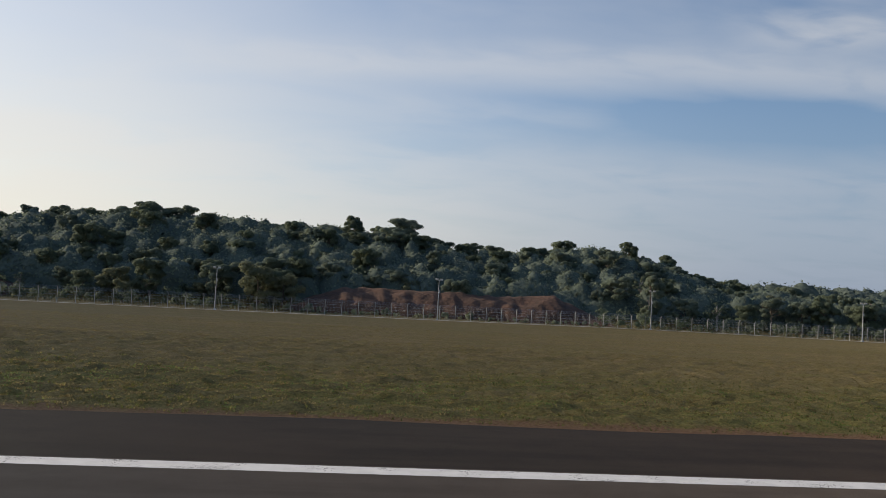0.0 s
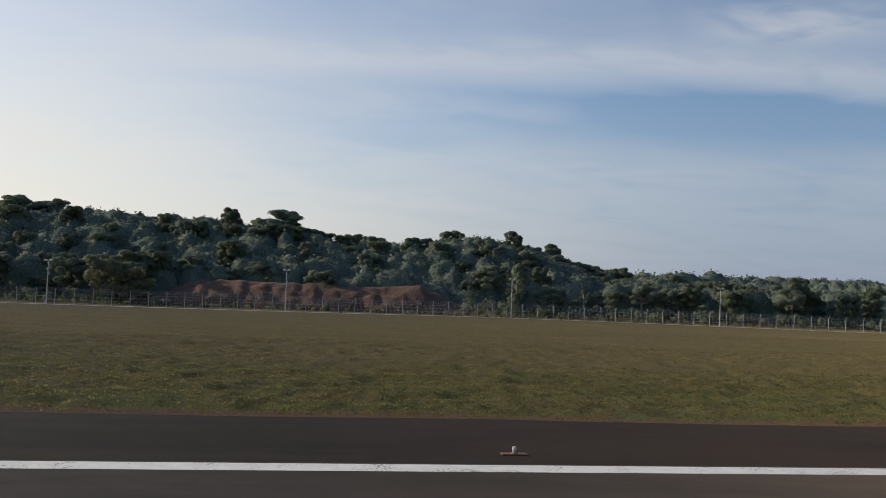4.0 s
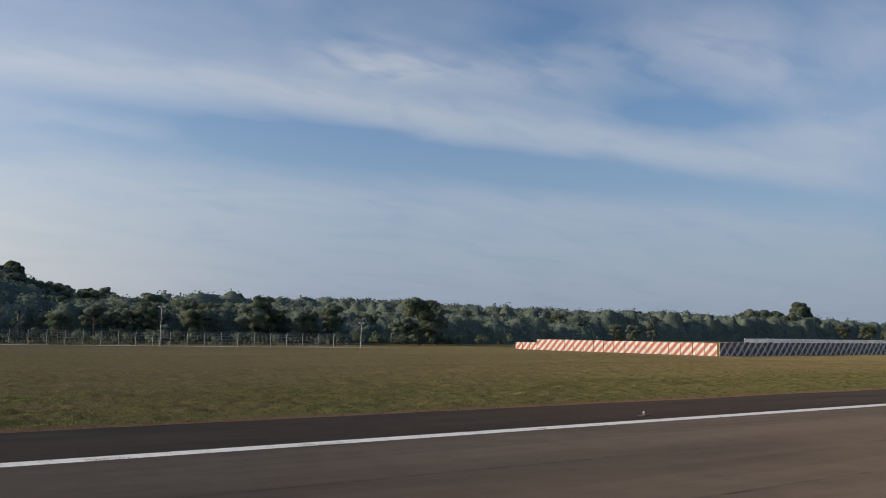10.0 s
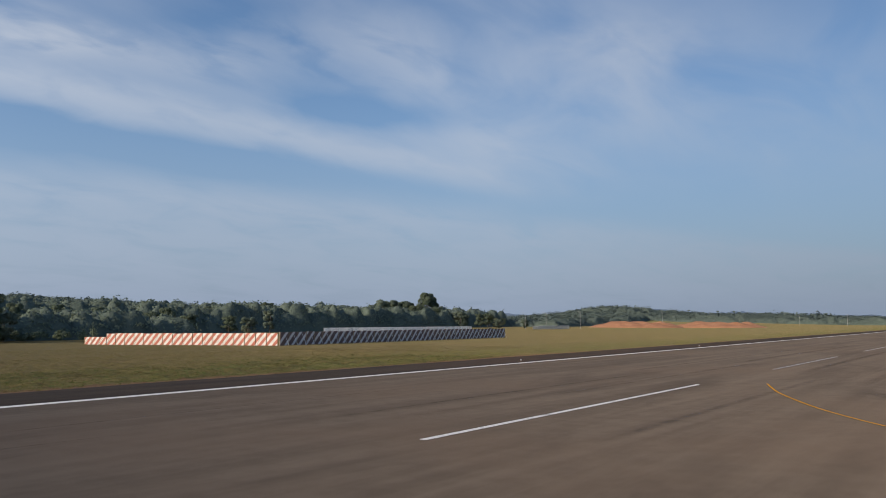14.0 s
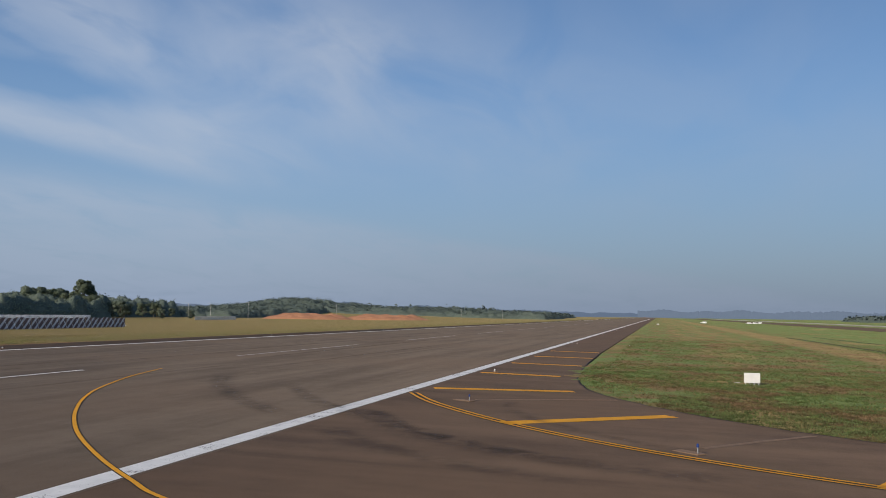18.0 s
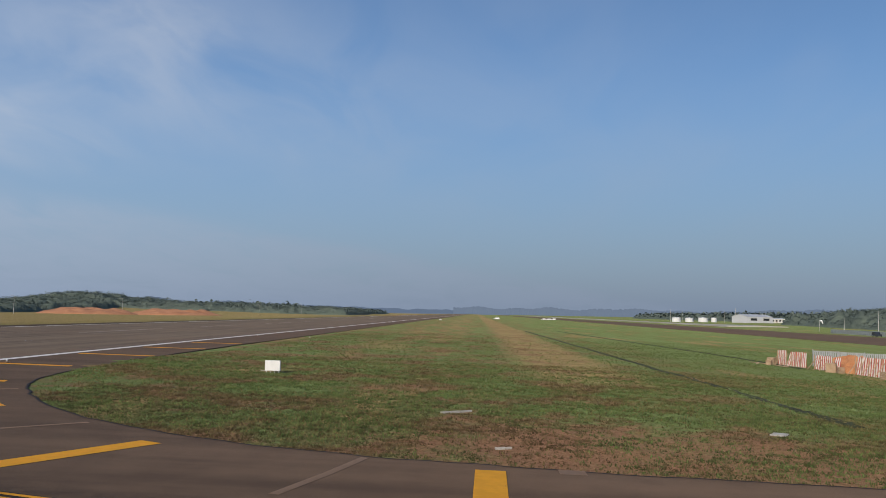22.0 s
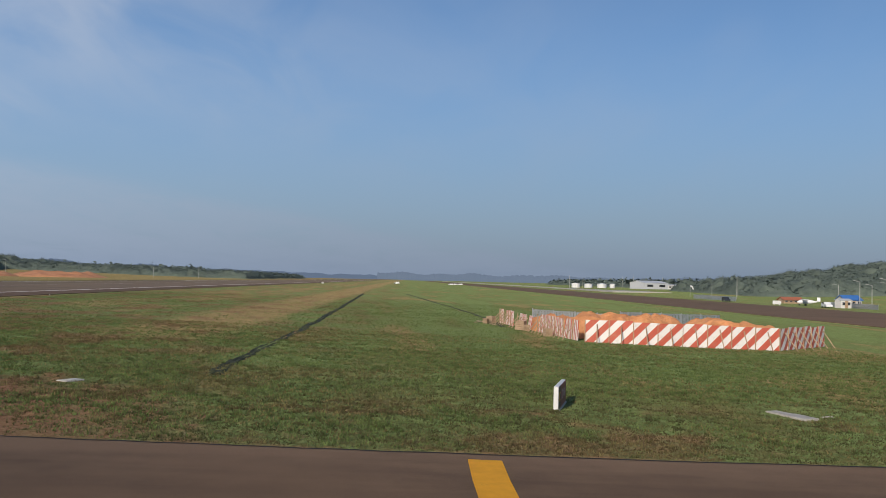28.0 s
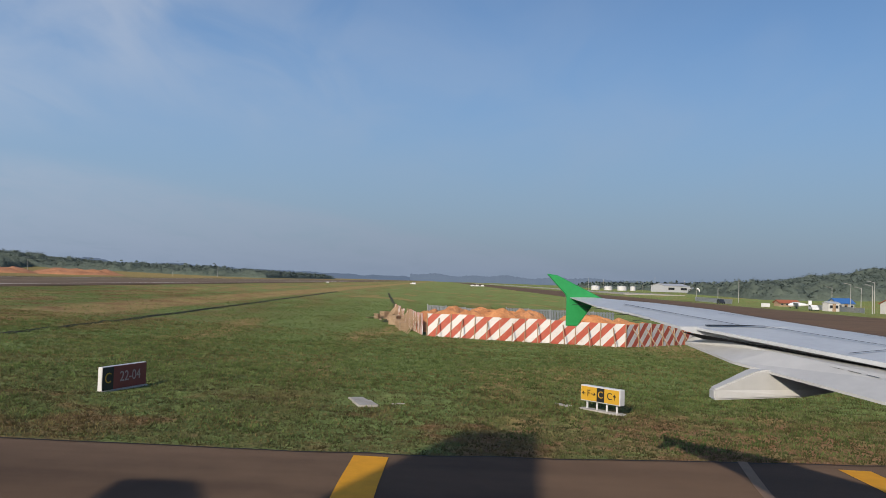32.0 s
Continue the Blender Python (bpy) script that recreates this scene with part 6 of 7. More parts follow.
def light_aircraft(x, y, turn):
    root = thing("light_aircraft", (x, y, ground_at(x, y)), "small white parked light aircraft by the huts", "aircraft", turn=turn)
    bm = bmesh.new()
    secs = [(-3.4, 0.12, 1.25), (-2.2, 0.28, 1.2), (-0.4, 0.62, 1.2), (1.0, 0.66, 1.2), (2.1, 0.5, 1.1), (2.7, 0.18, 1.05)]
    prev = None
    for px, r, pz in secs:
        ring = [bm.verts.new((px, math.cos(a) * r * 0.8, pz + math.sin(a) * r)) for a in [k * 6.283 / 12 for k in range(12)]]
        if prev:
            for k in range(12):
                bm.faces.new((prev[k], ring[k], ring[(k + 1) % 12], prev[(k + 1) % 12]))
        prev = ring
    part("fuselage", bm, CAR_WHITE, root)
    for name, c, s in (("wing", (0.7, 0, 1.75), (1.4, 9.6, 0.16)), ("tailplane", (-3.1, 0, 1.35), (0.9, 3.0, 0.1)), ("fin", (-3.2, 0, 1.9), (0.9, 0.1, 1.2))):
        bm = bmesh.new()
        box(bm, c, s, 0, 0.04)
        part(name, bm, CAR_WHITE, root)
    for px, py in ((0.4, -1.0), (0.4, 1.0), (2.1, 0)):
        bm = bmesh.new()
        rod(bm, (px, py - 0.08, 0.25), (px, py + 0.08, 0.25), 0.25, None, 12)
        wheel = part("wheel", bm, BLACK, root)
        bm = bmesh.new()
        rod(bm, (px, py, 0.25), (px, py * 0.4, 0.9), 0.05, None, 5)
        part("strut", bm, GALV, wheel)


light_aircraft(334, -193.5, 70)
sheet_fence((380, -190), (430, -192), 1.6, "pale barred fence beyond the parallel taxiway")
sheet_fence((300, -196), (332, -198), 1.3, "pale barred fence in front of the huts")
sheet_fence((488, 203), (534, 203), 2.0, "pale barred fence with gates beyond the runway")

# ---- the far ridges, kilometres off, haze put in as a blue glow ----
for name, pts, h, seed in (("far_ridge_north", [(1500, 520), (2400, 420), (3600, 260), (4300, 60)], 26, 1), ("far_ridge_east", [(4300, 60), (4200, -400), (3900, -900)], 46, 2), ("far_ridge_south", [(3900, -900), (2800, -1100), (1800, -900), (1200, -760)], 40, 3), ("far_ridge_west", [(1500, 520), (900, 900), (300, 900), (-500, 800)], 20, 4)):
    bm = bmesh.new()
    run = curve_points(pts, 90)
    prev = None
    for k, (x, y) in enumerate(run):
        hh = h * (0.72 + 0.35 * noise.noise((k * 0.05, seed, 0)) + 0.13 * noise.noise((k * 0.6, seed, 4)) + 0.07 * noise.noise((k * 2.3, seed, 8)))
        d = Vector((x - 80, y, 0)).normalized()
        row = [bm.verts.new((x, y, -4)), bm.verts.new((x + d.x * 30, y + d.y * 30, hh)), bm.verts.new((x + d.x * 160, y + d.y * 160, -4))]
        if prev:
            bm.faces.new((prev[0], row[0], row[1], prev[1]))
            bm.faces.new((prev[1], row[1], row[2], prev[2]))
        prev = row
    tagged(mesh_object(name, bm, HAZE_RIDGE), "distant wooded ridge on the horizon, glowing blue-grey for haze", "ridge", kind="structure")


# ---- grass blades near the pavement ----
def sward(name, label, x0, x1, y0, y1, density, seed, mat, height, keep):
    """Tufts of three blades, scattered; keep: chance of a tuft at each place."""
    rs = np.random.RandomState(seed)
    n = int((x1 - x0) * (y1 - y0) * density)
    x, y = rs.uniform(x0, x1, n), rs.uniform(y0, y1, n)
    ok = rs.uniform(0, 1, n) < keep(x, y)
    x, y = x[ok], y[ok]
    n = len(x)
    z = land(x, y) + tussock(x, y)
    v = np.zeros((n, 3, 3, 3), np.float32)
    for b in range(3):
        a = rs.uniform(0, 2 * np.pi, n)
        w = rs.uniform(0.016, 0.036, n)
        hgt = height * rs.uniform(0.5, 1.4, n)
        ox, oy = rs.uniform(-0.09, 0.09, n), rs.uniform(-0.09, 0.09, n)
        lean = hgt * rs.uniform(0.2, 1.0, n)
        la = rs.uniform(0, 2 * np.pi, n)
        for k, s in ((0, -1), (1, 1)):
            v[:, b, k] = np.stack([x + ox + s * w * np.cos(a), y + oy + s * w * np.sin(a), z - 0.01], -1)
        v[:, b, 2] = np.stack([x + ox + lean * np.cos(la), y + oy + lean * np.sin(la), z + hgt], -1)
    me = bpy.data.meshes.new(name)
    me.vertices.add(n * 9)
    me.vertices.foreach_set("co", v.ravel())
    me.loops.add(n * 9)
    me.loops.foreach_set("vertex_index", np.arange(n * 9, dtype=np.int32))
    me.polygons.add(n * 3)
    me.polygons.foreach_set("loop_start", np.arange(0, n * 9, 3, dtype=np.int32))
    me.update()
    me.validate()
    me.materials.append(mat)
    tagged(new(name, me), label, "grass", kind="stuff")


def patchy(x, y, scale, seed):
    s = np.sin(x * scale + seed) * np.cos(y * scale * 1.3 + seed * 2) + 0.6 * np.sin(x * scale * 2.7 + y * scale * 1.9 + seed) + 0.4 * np.sin(x * scale * 5.1 - y * scale * 6.3 + 3 * seed)
    return 1 / (1 + np.exp(-2.2 * s))


ex = np.array([p[0] for p in EDGE])
ey = np.array([p[1] for p in EDGE])


def on_rim(x, y):
    rim = np.interp(-y, -ey, ex)
    soil = (x < 117) & (y < -50) & (y > -69) & (patchy(x, y, 0.45, 14) > 0.42)
    for a, b in PADS:
        soil = soil | (np.hypot(x - a, y - b) < 0.9)
    return (x > rim + 0.05) * np.clip(1.2 - (x - rim) / 16, 0, 1) * np.where(soil, 0.3, 1.0)


def on_island(x, y):
    """Inside the grass: east of the rim, or south of the shoulder, thin by the rim, off the pads and the furrow."""
    rim = np.interp(-y, -ey, ex)
    ok = np.where(y > -28.9, 0.0, (x > rim + 0.12) * 1.0) * np.clip(0.35 + (x - rim) / 6.0, 0, 1)
    for a, b in PADS:
        ok = ok * (np.hypot(x - a, y - b) > 0.9)
    bare = (patchy(x, y, 0.16, 9) > 0.52) & (x < rim + 11)
    return ok * np.where(bare, 0.22, 1.0) * ((np.abs(y + 66.85) > 0.2) | (x < 117))


sward("grass", "short dry grass along the north runway shoulder", -16, 150, 29.5, 44, 22, 31, DRY_GRASS, 0.048, lambda x, y: (0.35 + 0.65 * patchy(x, y, 0.35, 1)) * np.clip((y - 29.3) / 0.8, 0, 1))
sward("grass", "green tufts of grass along the north runway shoulder", -16, 150, 29.6, 44, 14, 32, GREEN_GRASS, 0.055, lambda x, y: patchy(x, y, 0.5, 2) * np.clip((y - 29.6) / 0.8, 0, 1))
sward("grass", "thick clumps of grass standing along the runway shoulder", -16, 150, 29.4, 48, 9, 37, CLUMP_GRASS, 0.085, lambda x, y: (patchy(x, y, 2.6, 7) > 0.62) * (0.4 + 0.6 * patchy(x, y, 0.21, 8)) * np.clip((y - 29.2) / 0.5, 0, 1))
sward("grass", "short cropped stubble near the taxiway rim", 104, 122, -112, -34, 60, 39, SHORT_GRASS, 0.05, lambda x, y: on_rim(x, y))
sward("grass", "short dry turf across the northern strip", -40, 170, 44, 110, 7, 40, DRY_GRASS, 0.045, lambda x, y: 0.35 + 0.65 * patchy(x * 0.3, y, 0.5, 13))
sward("grass", "thick clumps of green grass on the island", 104, 140, -112, -29, 12, 38, GREEN_GRASS, 0.11, lambda x, y: on_island(x, y) * (patchy(x, y, 2.2, 11) > 0.6) * (0.3 + 0.7 * patchy(x, y, 0.25, 12)))
sward("grass", "sparse dry grass further across the strip", -40, 190, 44, 75, 6, 33, DRY_GRASS, 0.05, lambda x, y: 0.3 + 0.7 * patchy(x, y, 0.3, 3))
sward("grass", "green grass of the taxiway island", 104, 152, -112, -29, 34, 34, GREEN_GRASS, 0.085, lambda x, y: on_island(x, y) * np.clip((154 - x) / 22, 0, 1) * (0.22 + 0.78 * patchy(x, y, 0.28, 4)))
sward("grass", "dry grass of the taxiway island", 104, 152, -112, -29, 16, 35, DRY_GRASS, 0.075, lambda x, y: on_island(x, y) * patchy(x, y, 0.22, 5))
sward("grass", "green grass further across the island", 134, 260, -112, -30, 7, 36, GREEN_GRASS, 0.10, lambda x, y: np.clip((x - 130) / 20, 0, 1) * np.clip((262 - x) / 60, 0, 1) * (0.3 + 0.7 * patchy(x, y, 0.3, 6)) * np.where((y > -63) & (y < -54.5), 0.25, 1.0))


# ---- the airliner where it comes to rest ----
WX, WY, WZ = 84.26, -89.82, 2.657


def wing_top(lat):
    return -0.22 - 0.085 * (15.2 - lat)


def wp(lat, fwd, z):
    """A place on the wing: out from the cabin, forward, and up."""
    return Vector((lat, -fwd, z))


def loft(bm, sections):
    """Skin through closed rings of equal length, capped at both ends."""
    rings = [[bm.verts.new(p) for p in ring] for ring in sections]
    n = len(rings[0])
    for a, b in zip(rings, rings[1:]):
        for k in range(n):
            bm.faces.new((a[k], a[(k + 1) % n], b[(k + 1) % n], b[k]))
    bm.faces.new(rings[0][::-1])
    bm.faces.new(rings[-1])
    bmesh.ops.recalc_face_normals(bm, faces=bm.faces[:])


def airfoil(lat, te, le, top, thick):
    """A wing section: rounded in front, thin behind, slightly arched."""
    ring = []
    for u, h in ((0, 0.0), (0.3, 0.045), (0.62, 0.06), (0.85, 0.02), (0.96, -0.10), (1.0, -0.28)):
        ring.append(wp(lat, te + (le - te) * u, top + h * thick * 2.0))
    for u, h in ((0.95, -0.55), (0.8, -0.85), (0.5, -0.95), (0.2, -0.55), (0.0, -0.12)):
        ring.append(wp(lat, te + (le - te) * u, top + h * thick))
    return ring


wing = thing("airliner", (WX, WY, WZ), "white airliner with grey wings, green wingtips and lowered flaps", "aircraft")
bm = bmesh.new()
loft(bm, [airfoil(lat, te, le, wing_top(lat), th) for lat, te, le, th in ((15.25, 2.30, 2.95, 0.10), (14.7, 2.42, 3.9, 0.14), (13.96, 2.55, 4.72, 0.2), (13.0, 2.98, 5.2, 0.24), (11.75, 3.28, 5.95, 0.30))])
part("outer_wing", bm, WING_GREY, wing, "pale grey outer wing skin")
bm = bmesh.new()
loft(bm, [airfoil(lat, te, le, wing_top(lat), th) for lat, te, le, th in ((11.73, 3.50, 5.96, 0.30), (9.1, 4.90, 7.6, 0.42), (6.0, 6.9, 9.8, 0.55), (2.7, 8.9, 12.2, 0.75))])
part("inner_wing", bm, WING_GREY, wing, "pale grey inner wing skin")
# flaps behind the rear spar, and a near-black sheet painting in the gap's shade
bm = bmesh.new()
for a, b in (((11.7, 3.30), (11.2, 3.66)), ((11.2, 3.66), (9.1, 4.98)), ((9.1, 4.98), (6.0, 6.92)), ((6.0, 6.92), (2.7, 8.92))):
    q = [wp(a[0], a[1] - 0.04, wing_top(a[0]) - 0.055), wp(b[0], b[1] - 0.04, wing_top(b[0]) - 0.055), wp(b[0], b[1] + 0.3, wing_top(b[0]) - 0.16), wp(a[0], a[1] + 0.3, wing_top(a[0]) - 0.16)]
    bm.faces.new([bm.verts.new(p) for p in q])
bmesh.ops.solidify(bm, geom=bm.faces[:], thickness=0.03)
part("flap_well", bm, DARK_GAP, wing, "dark strip put in for the shaded gap ahead of the flap")
bm = bmesh.new()


def flap_ring(lat_t, fwd_t, lat_l, fwd_l):
    zt, zl = wing_top(lat_t) - 0.25, wing_top(lat_l) - 0.075
    a, b = wp(lat_t, fwd_t, zt), wp(lat_l, fwd_l, zl)
    m = a.lerp(b, 0.55) + Vector((0, 0, 0.05))
    n = b + Vector((0, -0.12, -0.10))
    return [a, m, b, n, a.lerp(b, 0.6) + Vector((0, 0, -0.16)), a + Vector((0, 0, -0.03))]


loft(bm, [flap_ring(*v) for v in ((12.02, 3.43, 11.75, 3.62), (10.55, 3.60, 10.5, 4.40), (8.47, 4.39, 8.9, 5.40), (5.6, 5.7, 5.6, 7.45), (2.8, 7.0, 2.8, 9.1))])
part("flap", bm, FLAP_WHITE, wing, "white lowered flap with a worn seam")
bm = bmesh.new()
for pts in ([(11.9, 3.56), (10.55, 4.02), (8.6, 4.85), (5.6, 6.3)],):
    for (l0, f0), (l1, f1) in zip(pts, pts[1:]):
        for k in range(9):
            t0, t1 = k / 9, (k + 0.72) / 9
            a, b = (l0 + (l1 - l0) * t0, f0 + (f1 - f0) * t0), (l0 + (l1 - l0) * t1, f0 + (f1 - f0) * t1)
            za, zb = wing_top(a[0]) - 0.125, wing_top(b[0]) - 0.125
            bm.faces.new([bm.verts.new(p) for p in (wp(a[0], a[1], za), wp(b[0], b[1], zb), wp(b[0], b[1] + 0.02, zb), wp(a[0], a[1] + 0.02, za))])
part("flap_seam", bm, DARK_GAP, wing)
# joints between the slat, the skin panels and the spoilers


def skin(lat, fwd):
    """Height of the upper skin at a place on the wing."""
    inner = lat < 11.74
    te = float(np.interp(lat, [2.7, 6.0, 9.1, 11.73] if inner else [11.75, 13.0, 13.96, 14.7, 15.25], [8.9, 6.9, 4.90, 3.50] if inner else [3.28, 2.98, 2.55, 2.42, 2.30]))
    le = float(np.interp(lat, [2.7, 6.0, 9.1, 11.73, 13.0, 13.96, 14.7, 15.25], [12.2, 9.8, 7.6, 5.96, 5.2, 4.72, 3.9, 2.95]))
    th = float(np.interp(lat, [2.7, 6.0, 9.1, 11.73, 13.0, 13.96, 14.7, 15.25], [0.75, 0.55, 0.42, 0.30, 0.24, 0.2, 0.14, 0.10]))
    return wing_top(lat) + 2 * th * float(np.interp((fwd - te) / (le - te), [0, 0.3, 0.62, 0.85, 0.96, 1], [0, 0.045, 0.06, 0.02, -0.10, -0.28]))


def seam(l0, f0, l1, f1, w=0.035, lift=0.022):
    n = 14
    bm = bmesh.new()
    for k in range(n):
        a = (l0 + (l1 - l0) * k / n, f0 + (f1 - f0) * k / n)
        b = (l0 + (l1 - l0) * (k + 1) / n, f0 + (f1 - f0) * (k + 1) / n)
        side = Vector((f1 - f0, -(l1 - l0))).normalized() * w
        quad = [(a[0], a[1]), (b[0], b[1]), (b[0] - side.x, b[1] - side.y), (a[0] - side.x, a[1] - side.y)]
        bm.faces.new([bm.verts.new(wp(l, f, skin(l, f) + lift)) for l, f in quad])
    part("panel_joint", bm, DARK_GAP, wing)


def trailing(lat):
    return float(np.interp(lat, [2.7, 6.0, 9.1, 11.73], [8.9, 6.9, 4.90, 3.50]))


def leading(lat):
    return float(np.interp(lat, [2.7, 6.0, 9.1, 11.73, 13.0, 13.96, 14.7], [12.2, 9.8, 7.6, 5.96, 5.2, 4.72, 3.9]))


# along the span: behind the slats, and ahead of the spoilers and the aileron
for lats in ((14.3, 13.2, 11.78), (11.7, 9.1, 6.0, 3.0)):
    for l0, l1 in zip(lats, lats[1:]):
        seam(l0, leading(l0) - 0.42, l1, leading(l1) - 0.42 - 0.04 * (11.7 - l1) * (l1 < 11.7), 0.03)
seam(14.1, 3.02, 11.78, 4.10, 0.028)
seam(11.70, 4.42, 9.1, 5.98, 0.03)
seam(9.1, 5.98, 5.0, 8.7, 0.03)
# across: between spoilers, at the aileron's end and between skin panels
seam(11.66, 4.42, 11.72, 3.62, 0.07)
for lat, f in ((10.0, 5.44), (8.2, 6.58), (6.3, 7.84), (4.5, 9.0)):
    seam(lat, f, lat - 0.28, trailing(lat - 0.28) + 0.06, 0.024)
for lat in (12.9, 10.9, 8.9, 6.9, 4.9):
    seam(lat, leading(lat) - 0.46, lat + 0.12, leading(lat) - 1.05, 0.022)
# static wicks on the aileron
for lat, f in ((14.35, 2.45), (13.75, 2.58), (13.1, 2.88), (12.5, 3.05)):
    bm = bmesh.new()
    rod(bm, wp(lat, f, wing_top(lat) - 0.01), wp(lat + 0.05, f - 0.24, wing_top(lat) - 0.035), 0.006, 0.004, 5)
    part("static_wick", bm, DARK_GAP, wing)
# the upright wingtip
bm = bmesh.new()
out = [(1.88, 0.19), (2.06, 0.17), (2.82, -0.19), (2.95, -0.24), (2.70, -0.35), (2.44, -0.72), (2.24, -0.72), (2.24, -0.24), (2.22, -0.17)]
for s in (-1, 1):
    bm.faces.new([bm.verts.new(wp(15.28 + s * 0.035, fw, z)) for fw, z in (out if s > 0 else out[::-1])])
vs = list(bm.verts)
n = len(out)
for k in range(n):
    j = (k + 1) % n
    a0, a1 = vs[n - 1 - k], vs[n - 1 - j]
    b0, b1 = vs[n + k], vs[n + j]
    bm.faces.new((a0, b0, b1, a1))
bmesh.ops.recalc_face_normals(bm, faces=bm.faces[:])
bmesh.ops.bevel(bm, geom=bm.edges[:], offset=0.012, segments=1, affect="EDGES")
part("wingtip_fence", bm, GREEN_PAINT, wing, "glossy green upright wingtip")
# canoe fairings under the flaps
FAIRING = [(3.21, -1.275), (3.21, -1.15), (3.67, -0.925), (3.79, -0.90), (4.3, -0.94), (5.2, -0.94), (5.3, -1.02), (4.71, -1.115), (4.23, -1.205)]
for lat, df, dz in ((10.12, 0, 0), (6.2, 1.57, -0.336)):
    bm = bmesh.new()
    sides = [[bm.verts.new(wp(lat + s * (0.13 if z < -1.0 else 0.15) * (0.75 if fw < 3.3 else 1), fw + df, z + dz)) for fw, z in FAIRING] for s in (-1, 1)]
    bm.faces.new(sides[0])
    bm.faces.new(sides[1][::-1])
    n = len(FAIRING)
    for k in range(n):
        j = (k + 1) % n
        bm.faces.new((sides[0][j], sides[0][k], sides[1][k], sides[1][j]))
    bmesh.ops.recalc_face_normals(bm, faces=bm.faces[:])
    bmesh.ops.bevel(bm, geom=bm.edges[:], offset=0.018, segments=2, affect="EDGES")
    part("flap_fairing", bm, FLAP_WHITE, wing, "white wedge-shaped flap track fairing")
# the main leg and its wheels carry the wing
foot = fall(WY - 9.6) - WZ
bm = bmesh.new()
rod(bm, wp(2.9, 9.6, wing_top(2.9) - 0.5), wp(2.9, 9.6, foot + 0.58), 0.13, 0.10, 10)
leg = part("main_leg", bm, GALV, wing, "steel main landing gear leg")
for s in (-0.46, 0.46):
    bm = bmesh.new()
    rod(bm, wp(2.9 + s - 0.2, 9.6, foot + 0.58), wp(2.9 + s + 0.2, 9.6, foot + 0.58), 0.58, None, 24)
    part("wheel", bm, BLACK, leg)

# the body behind the window row, its upswept tail, fin and tailplanes; the other wing mirrors this one
AXIS, RISE = -2.06, -0.55
BODY = material("fuselage_paint", (0.66, 0.67, 0.67), (0.74, 0.74, 0.73), 0.5, 0.35, 8.0, 0.01)
bm = bmesh.new()
rings = []
for fwd, r, z in ((-12.6, 0.16, 0.95), (-12.2, 0.32, 0.92), (-10.6, 0.66, 0.80), (-8.6, 1.08, 0.58), (-6.6, 1.40, 0.38), (-4.6, 1.64, 0.22), (-2.6, 1.83, 0.09), (-1.0, 1.93, 0.02), (0.2, 1.97, 0.0), (6, 1.97, 0), (12, 1.97, 0), (18, 1.97, 0), (20.5, 1.92, -0.03), (22.5, 1.70, -0.14), (24.0, 1.30, -0.30), (24.8, 0.85, -0.45), (25.2, 0.30, -0.55)):
    rings.append([wp(AXIS + math.cos(a) * r, fwd, RISE + z + math.sin(a) * r) for a in [k * math.tau / 32 for k in range(32)]])
loft(bm, rings)
part("fuselage", bm, BODY, wing, "smooth white fuselage", smooth=True)


def panel(name, corners, thick, mat, label):
    """A tapered flying surface between a root and a tip chord; corners: root back, root front, tip front, tip back."""
    a, b, c, d = [Vector(v) for v in corners]
    nrm = (b - a).cross(c - b).normalized()
    bm = bmesh.new()
    secs = []
    for back, front, t in ((a, b, thick), (d, c, thick * 0.5)):
        secs.append([back, back.lerp(front, 0.35) + nrm * t * 0.8, back.lerp(front, 0.75) + nrm * t, front, back.lerp(front, 0.75) - nrm * t, back.lerp(front, 0.35) - nrm * t * 0.8])
    loft(bm, secs)
    part(name, bm, mat, wing, label)


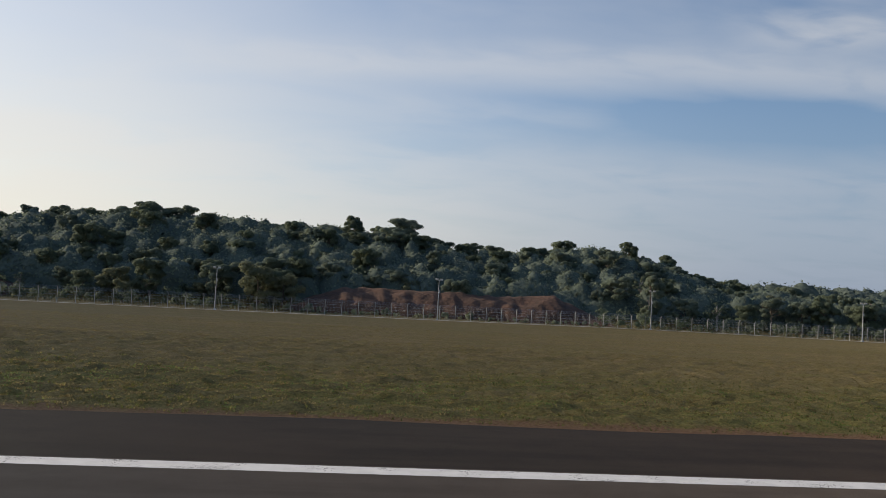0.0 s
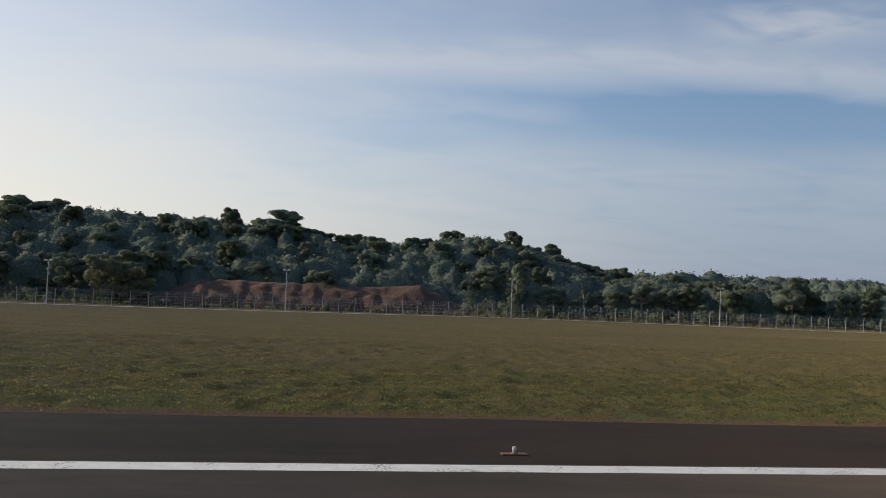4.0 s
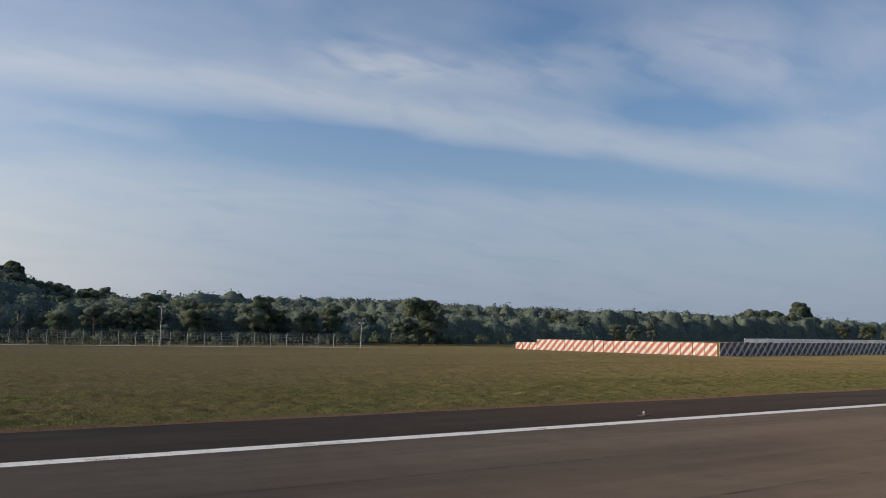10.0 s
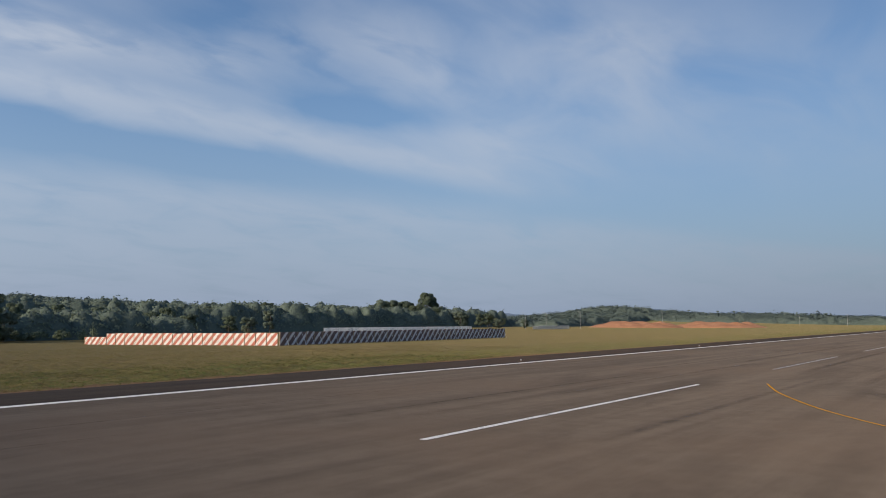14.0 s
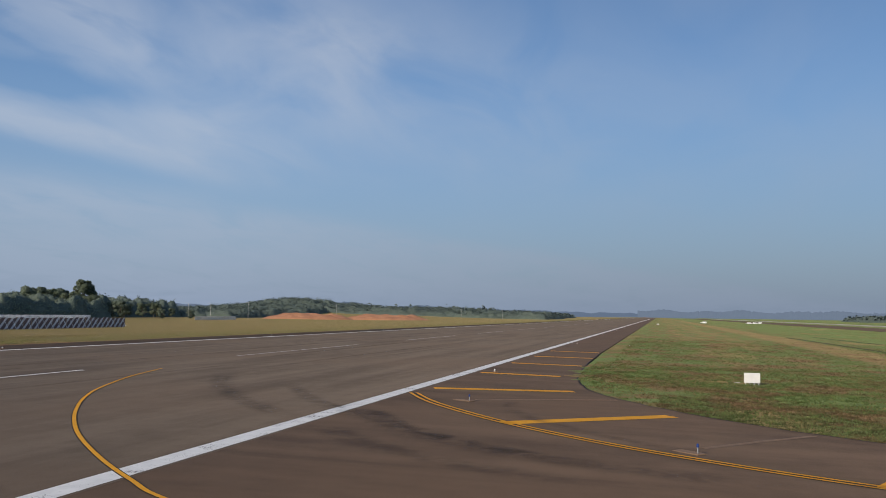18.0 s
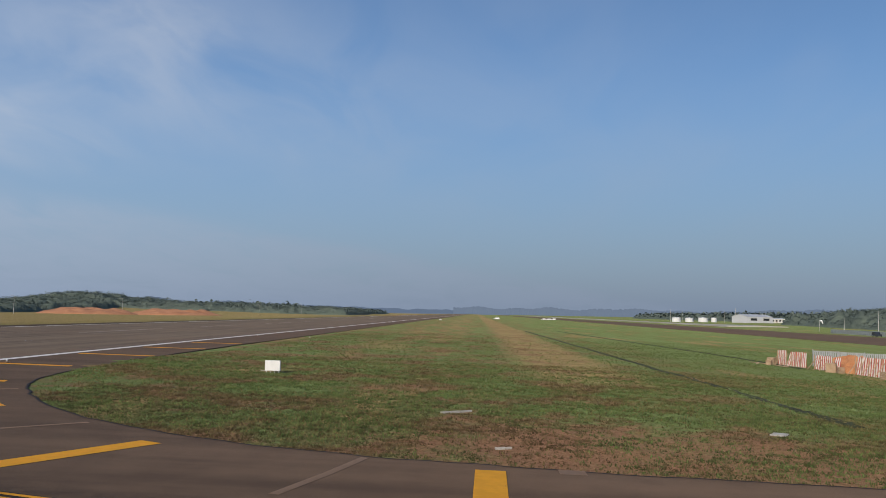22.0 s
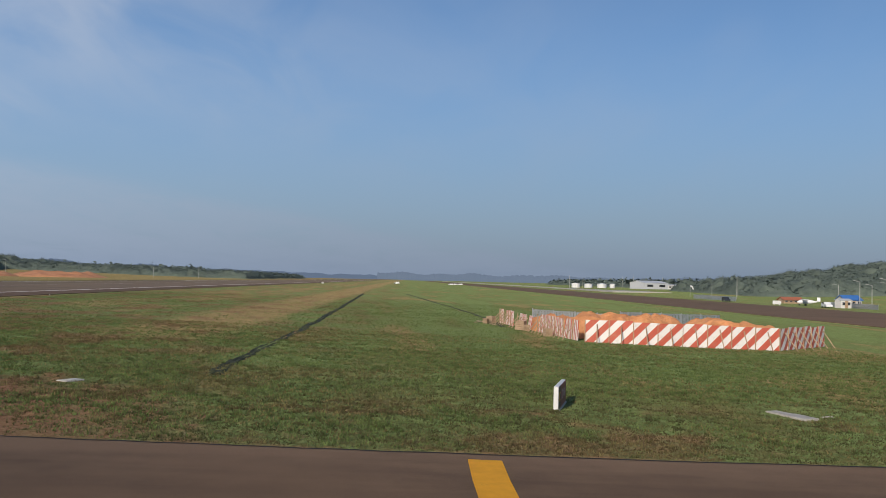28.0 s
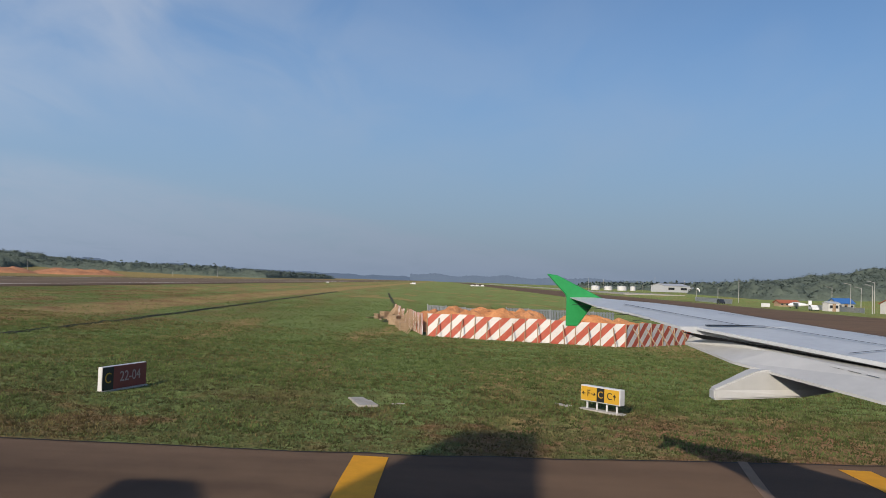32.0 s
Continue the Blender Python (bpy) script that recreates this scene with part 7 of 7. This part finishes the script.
panel("fin", (wp(AXIS, -9.7, 1.35), wp(AXIS, -4.2, 1.35), wp(AXIS, -9.6, 8.2), wp(AXIS, -11.7, 8.2)), 0.16, GREEN_PAINT, "tall swept green fin")
for side in (-1, 1):
    panel("tailplane", (wp(AXIS + side * 0.5, -11.2, 1.4), wp(AXIS + side * 0.5, -7.2, 1.4), wp(AXIS + side * 5.6, -10.6, 2.2), wp(AXIS + side * 5.6, -12.0, 2.2)), 0.14, WING_GREY, "grey swept tailplane")
for ob in [o for o in wing.children if o.name.split(".")[0] in ("outer_wing", "inner_wing", "flap", "wingtip_fence", "flap_fairing", "main_leg")]:
    for src in (ob, *ob.children):
        me = src.data.copy()
        me.transform(Matrix.Translation((2 * AXIS, 0, 0)) @ Matrix.Diagonal((-1, 1, 1, 1)))
        me.flip_normals()
        twin = new(src.name.split(".")[0], me)
        twin.parent = wing if src is ob else last
        if src is ob:
            last = twin
        if src.get("label"):
            twin["label"] = src["label"]
for side in (-1, 1):
    cx, f0, z0 = AXIS + side * 5.75, 10.4, -2.05
    bm = bmesh.new()
    loft(bm, [[wp(cx + math.cos(a) * r, f0 + f, z0 + math.sin(a) * r) for a in [k * math.tau / 24 for k in range(24)]] for f, r in ((-0.6, 0.30), (0.2, 0.62), (0.9, 0.90), (2.4, 1.06), (3.7, 0.98), (4.2, 0.84), (4.0, 0.74), (3.4, 0.72))])
    eng = part("engine_nacelle", bm, BODY, wing, "white engine nacelle", smooth=True)
    bm = bmesh.new()
    box(bm, tuple(wp(cx, f0 + 1.6, z0 + 1.15)), (0.28, 3.0, 0.7), 0, 0.05)
    part("pylon", bm, WING_GREY, eng)
bm = bmesh.new()
rod(bm, wp(AXIS, 21.0, RISE - 1.7), wp(AXIS, 21.0, fall(WY - 21.0) - WZ + 0.38), 0.09, 0.08, 10)
nose = part("nose_leg", bm, GALV, wing, "steel nose landing gear leg")
for s in (-0.22, 0.22):
    bm = bmesh.new()
    rod(bm, wp(AXIS + s - 0.1, 21.0, fall(WY - 21.0) - WZ + 0.38), wp(AXIS + s + 0.1, 21.0, fall(WY - 21.0) - WZ + 0.38), 0.38, None, 20)
    part("wheel", bm, BLACK, nose)
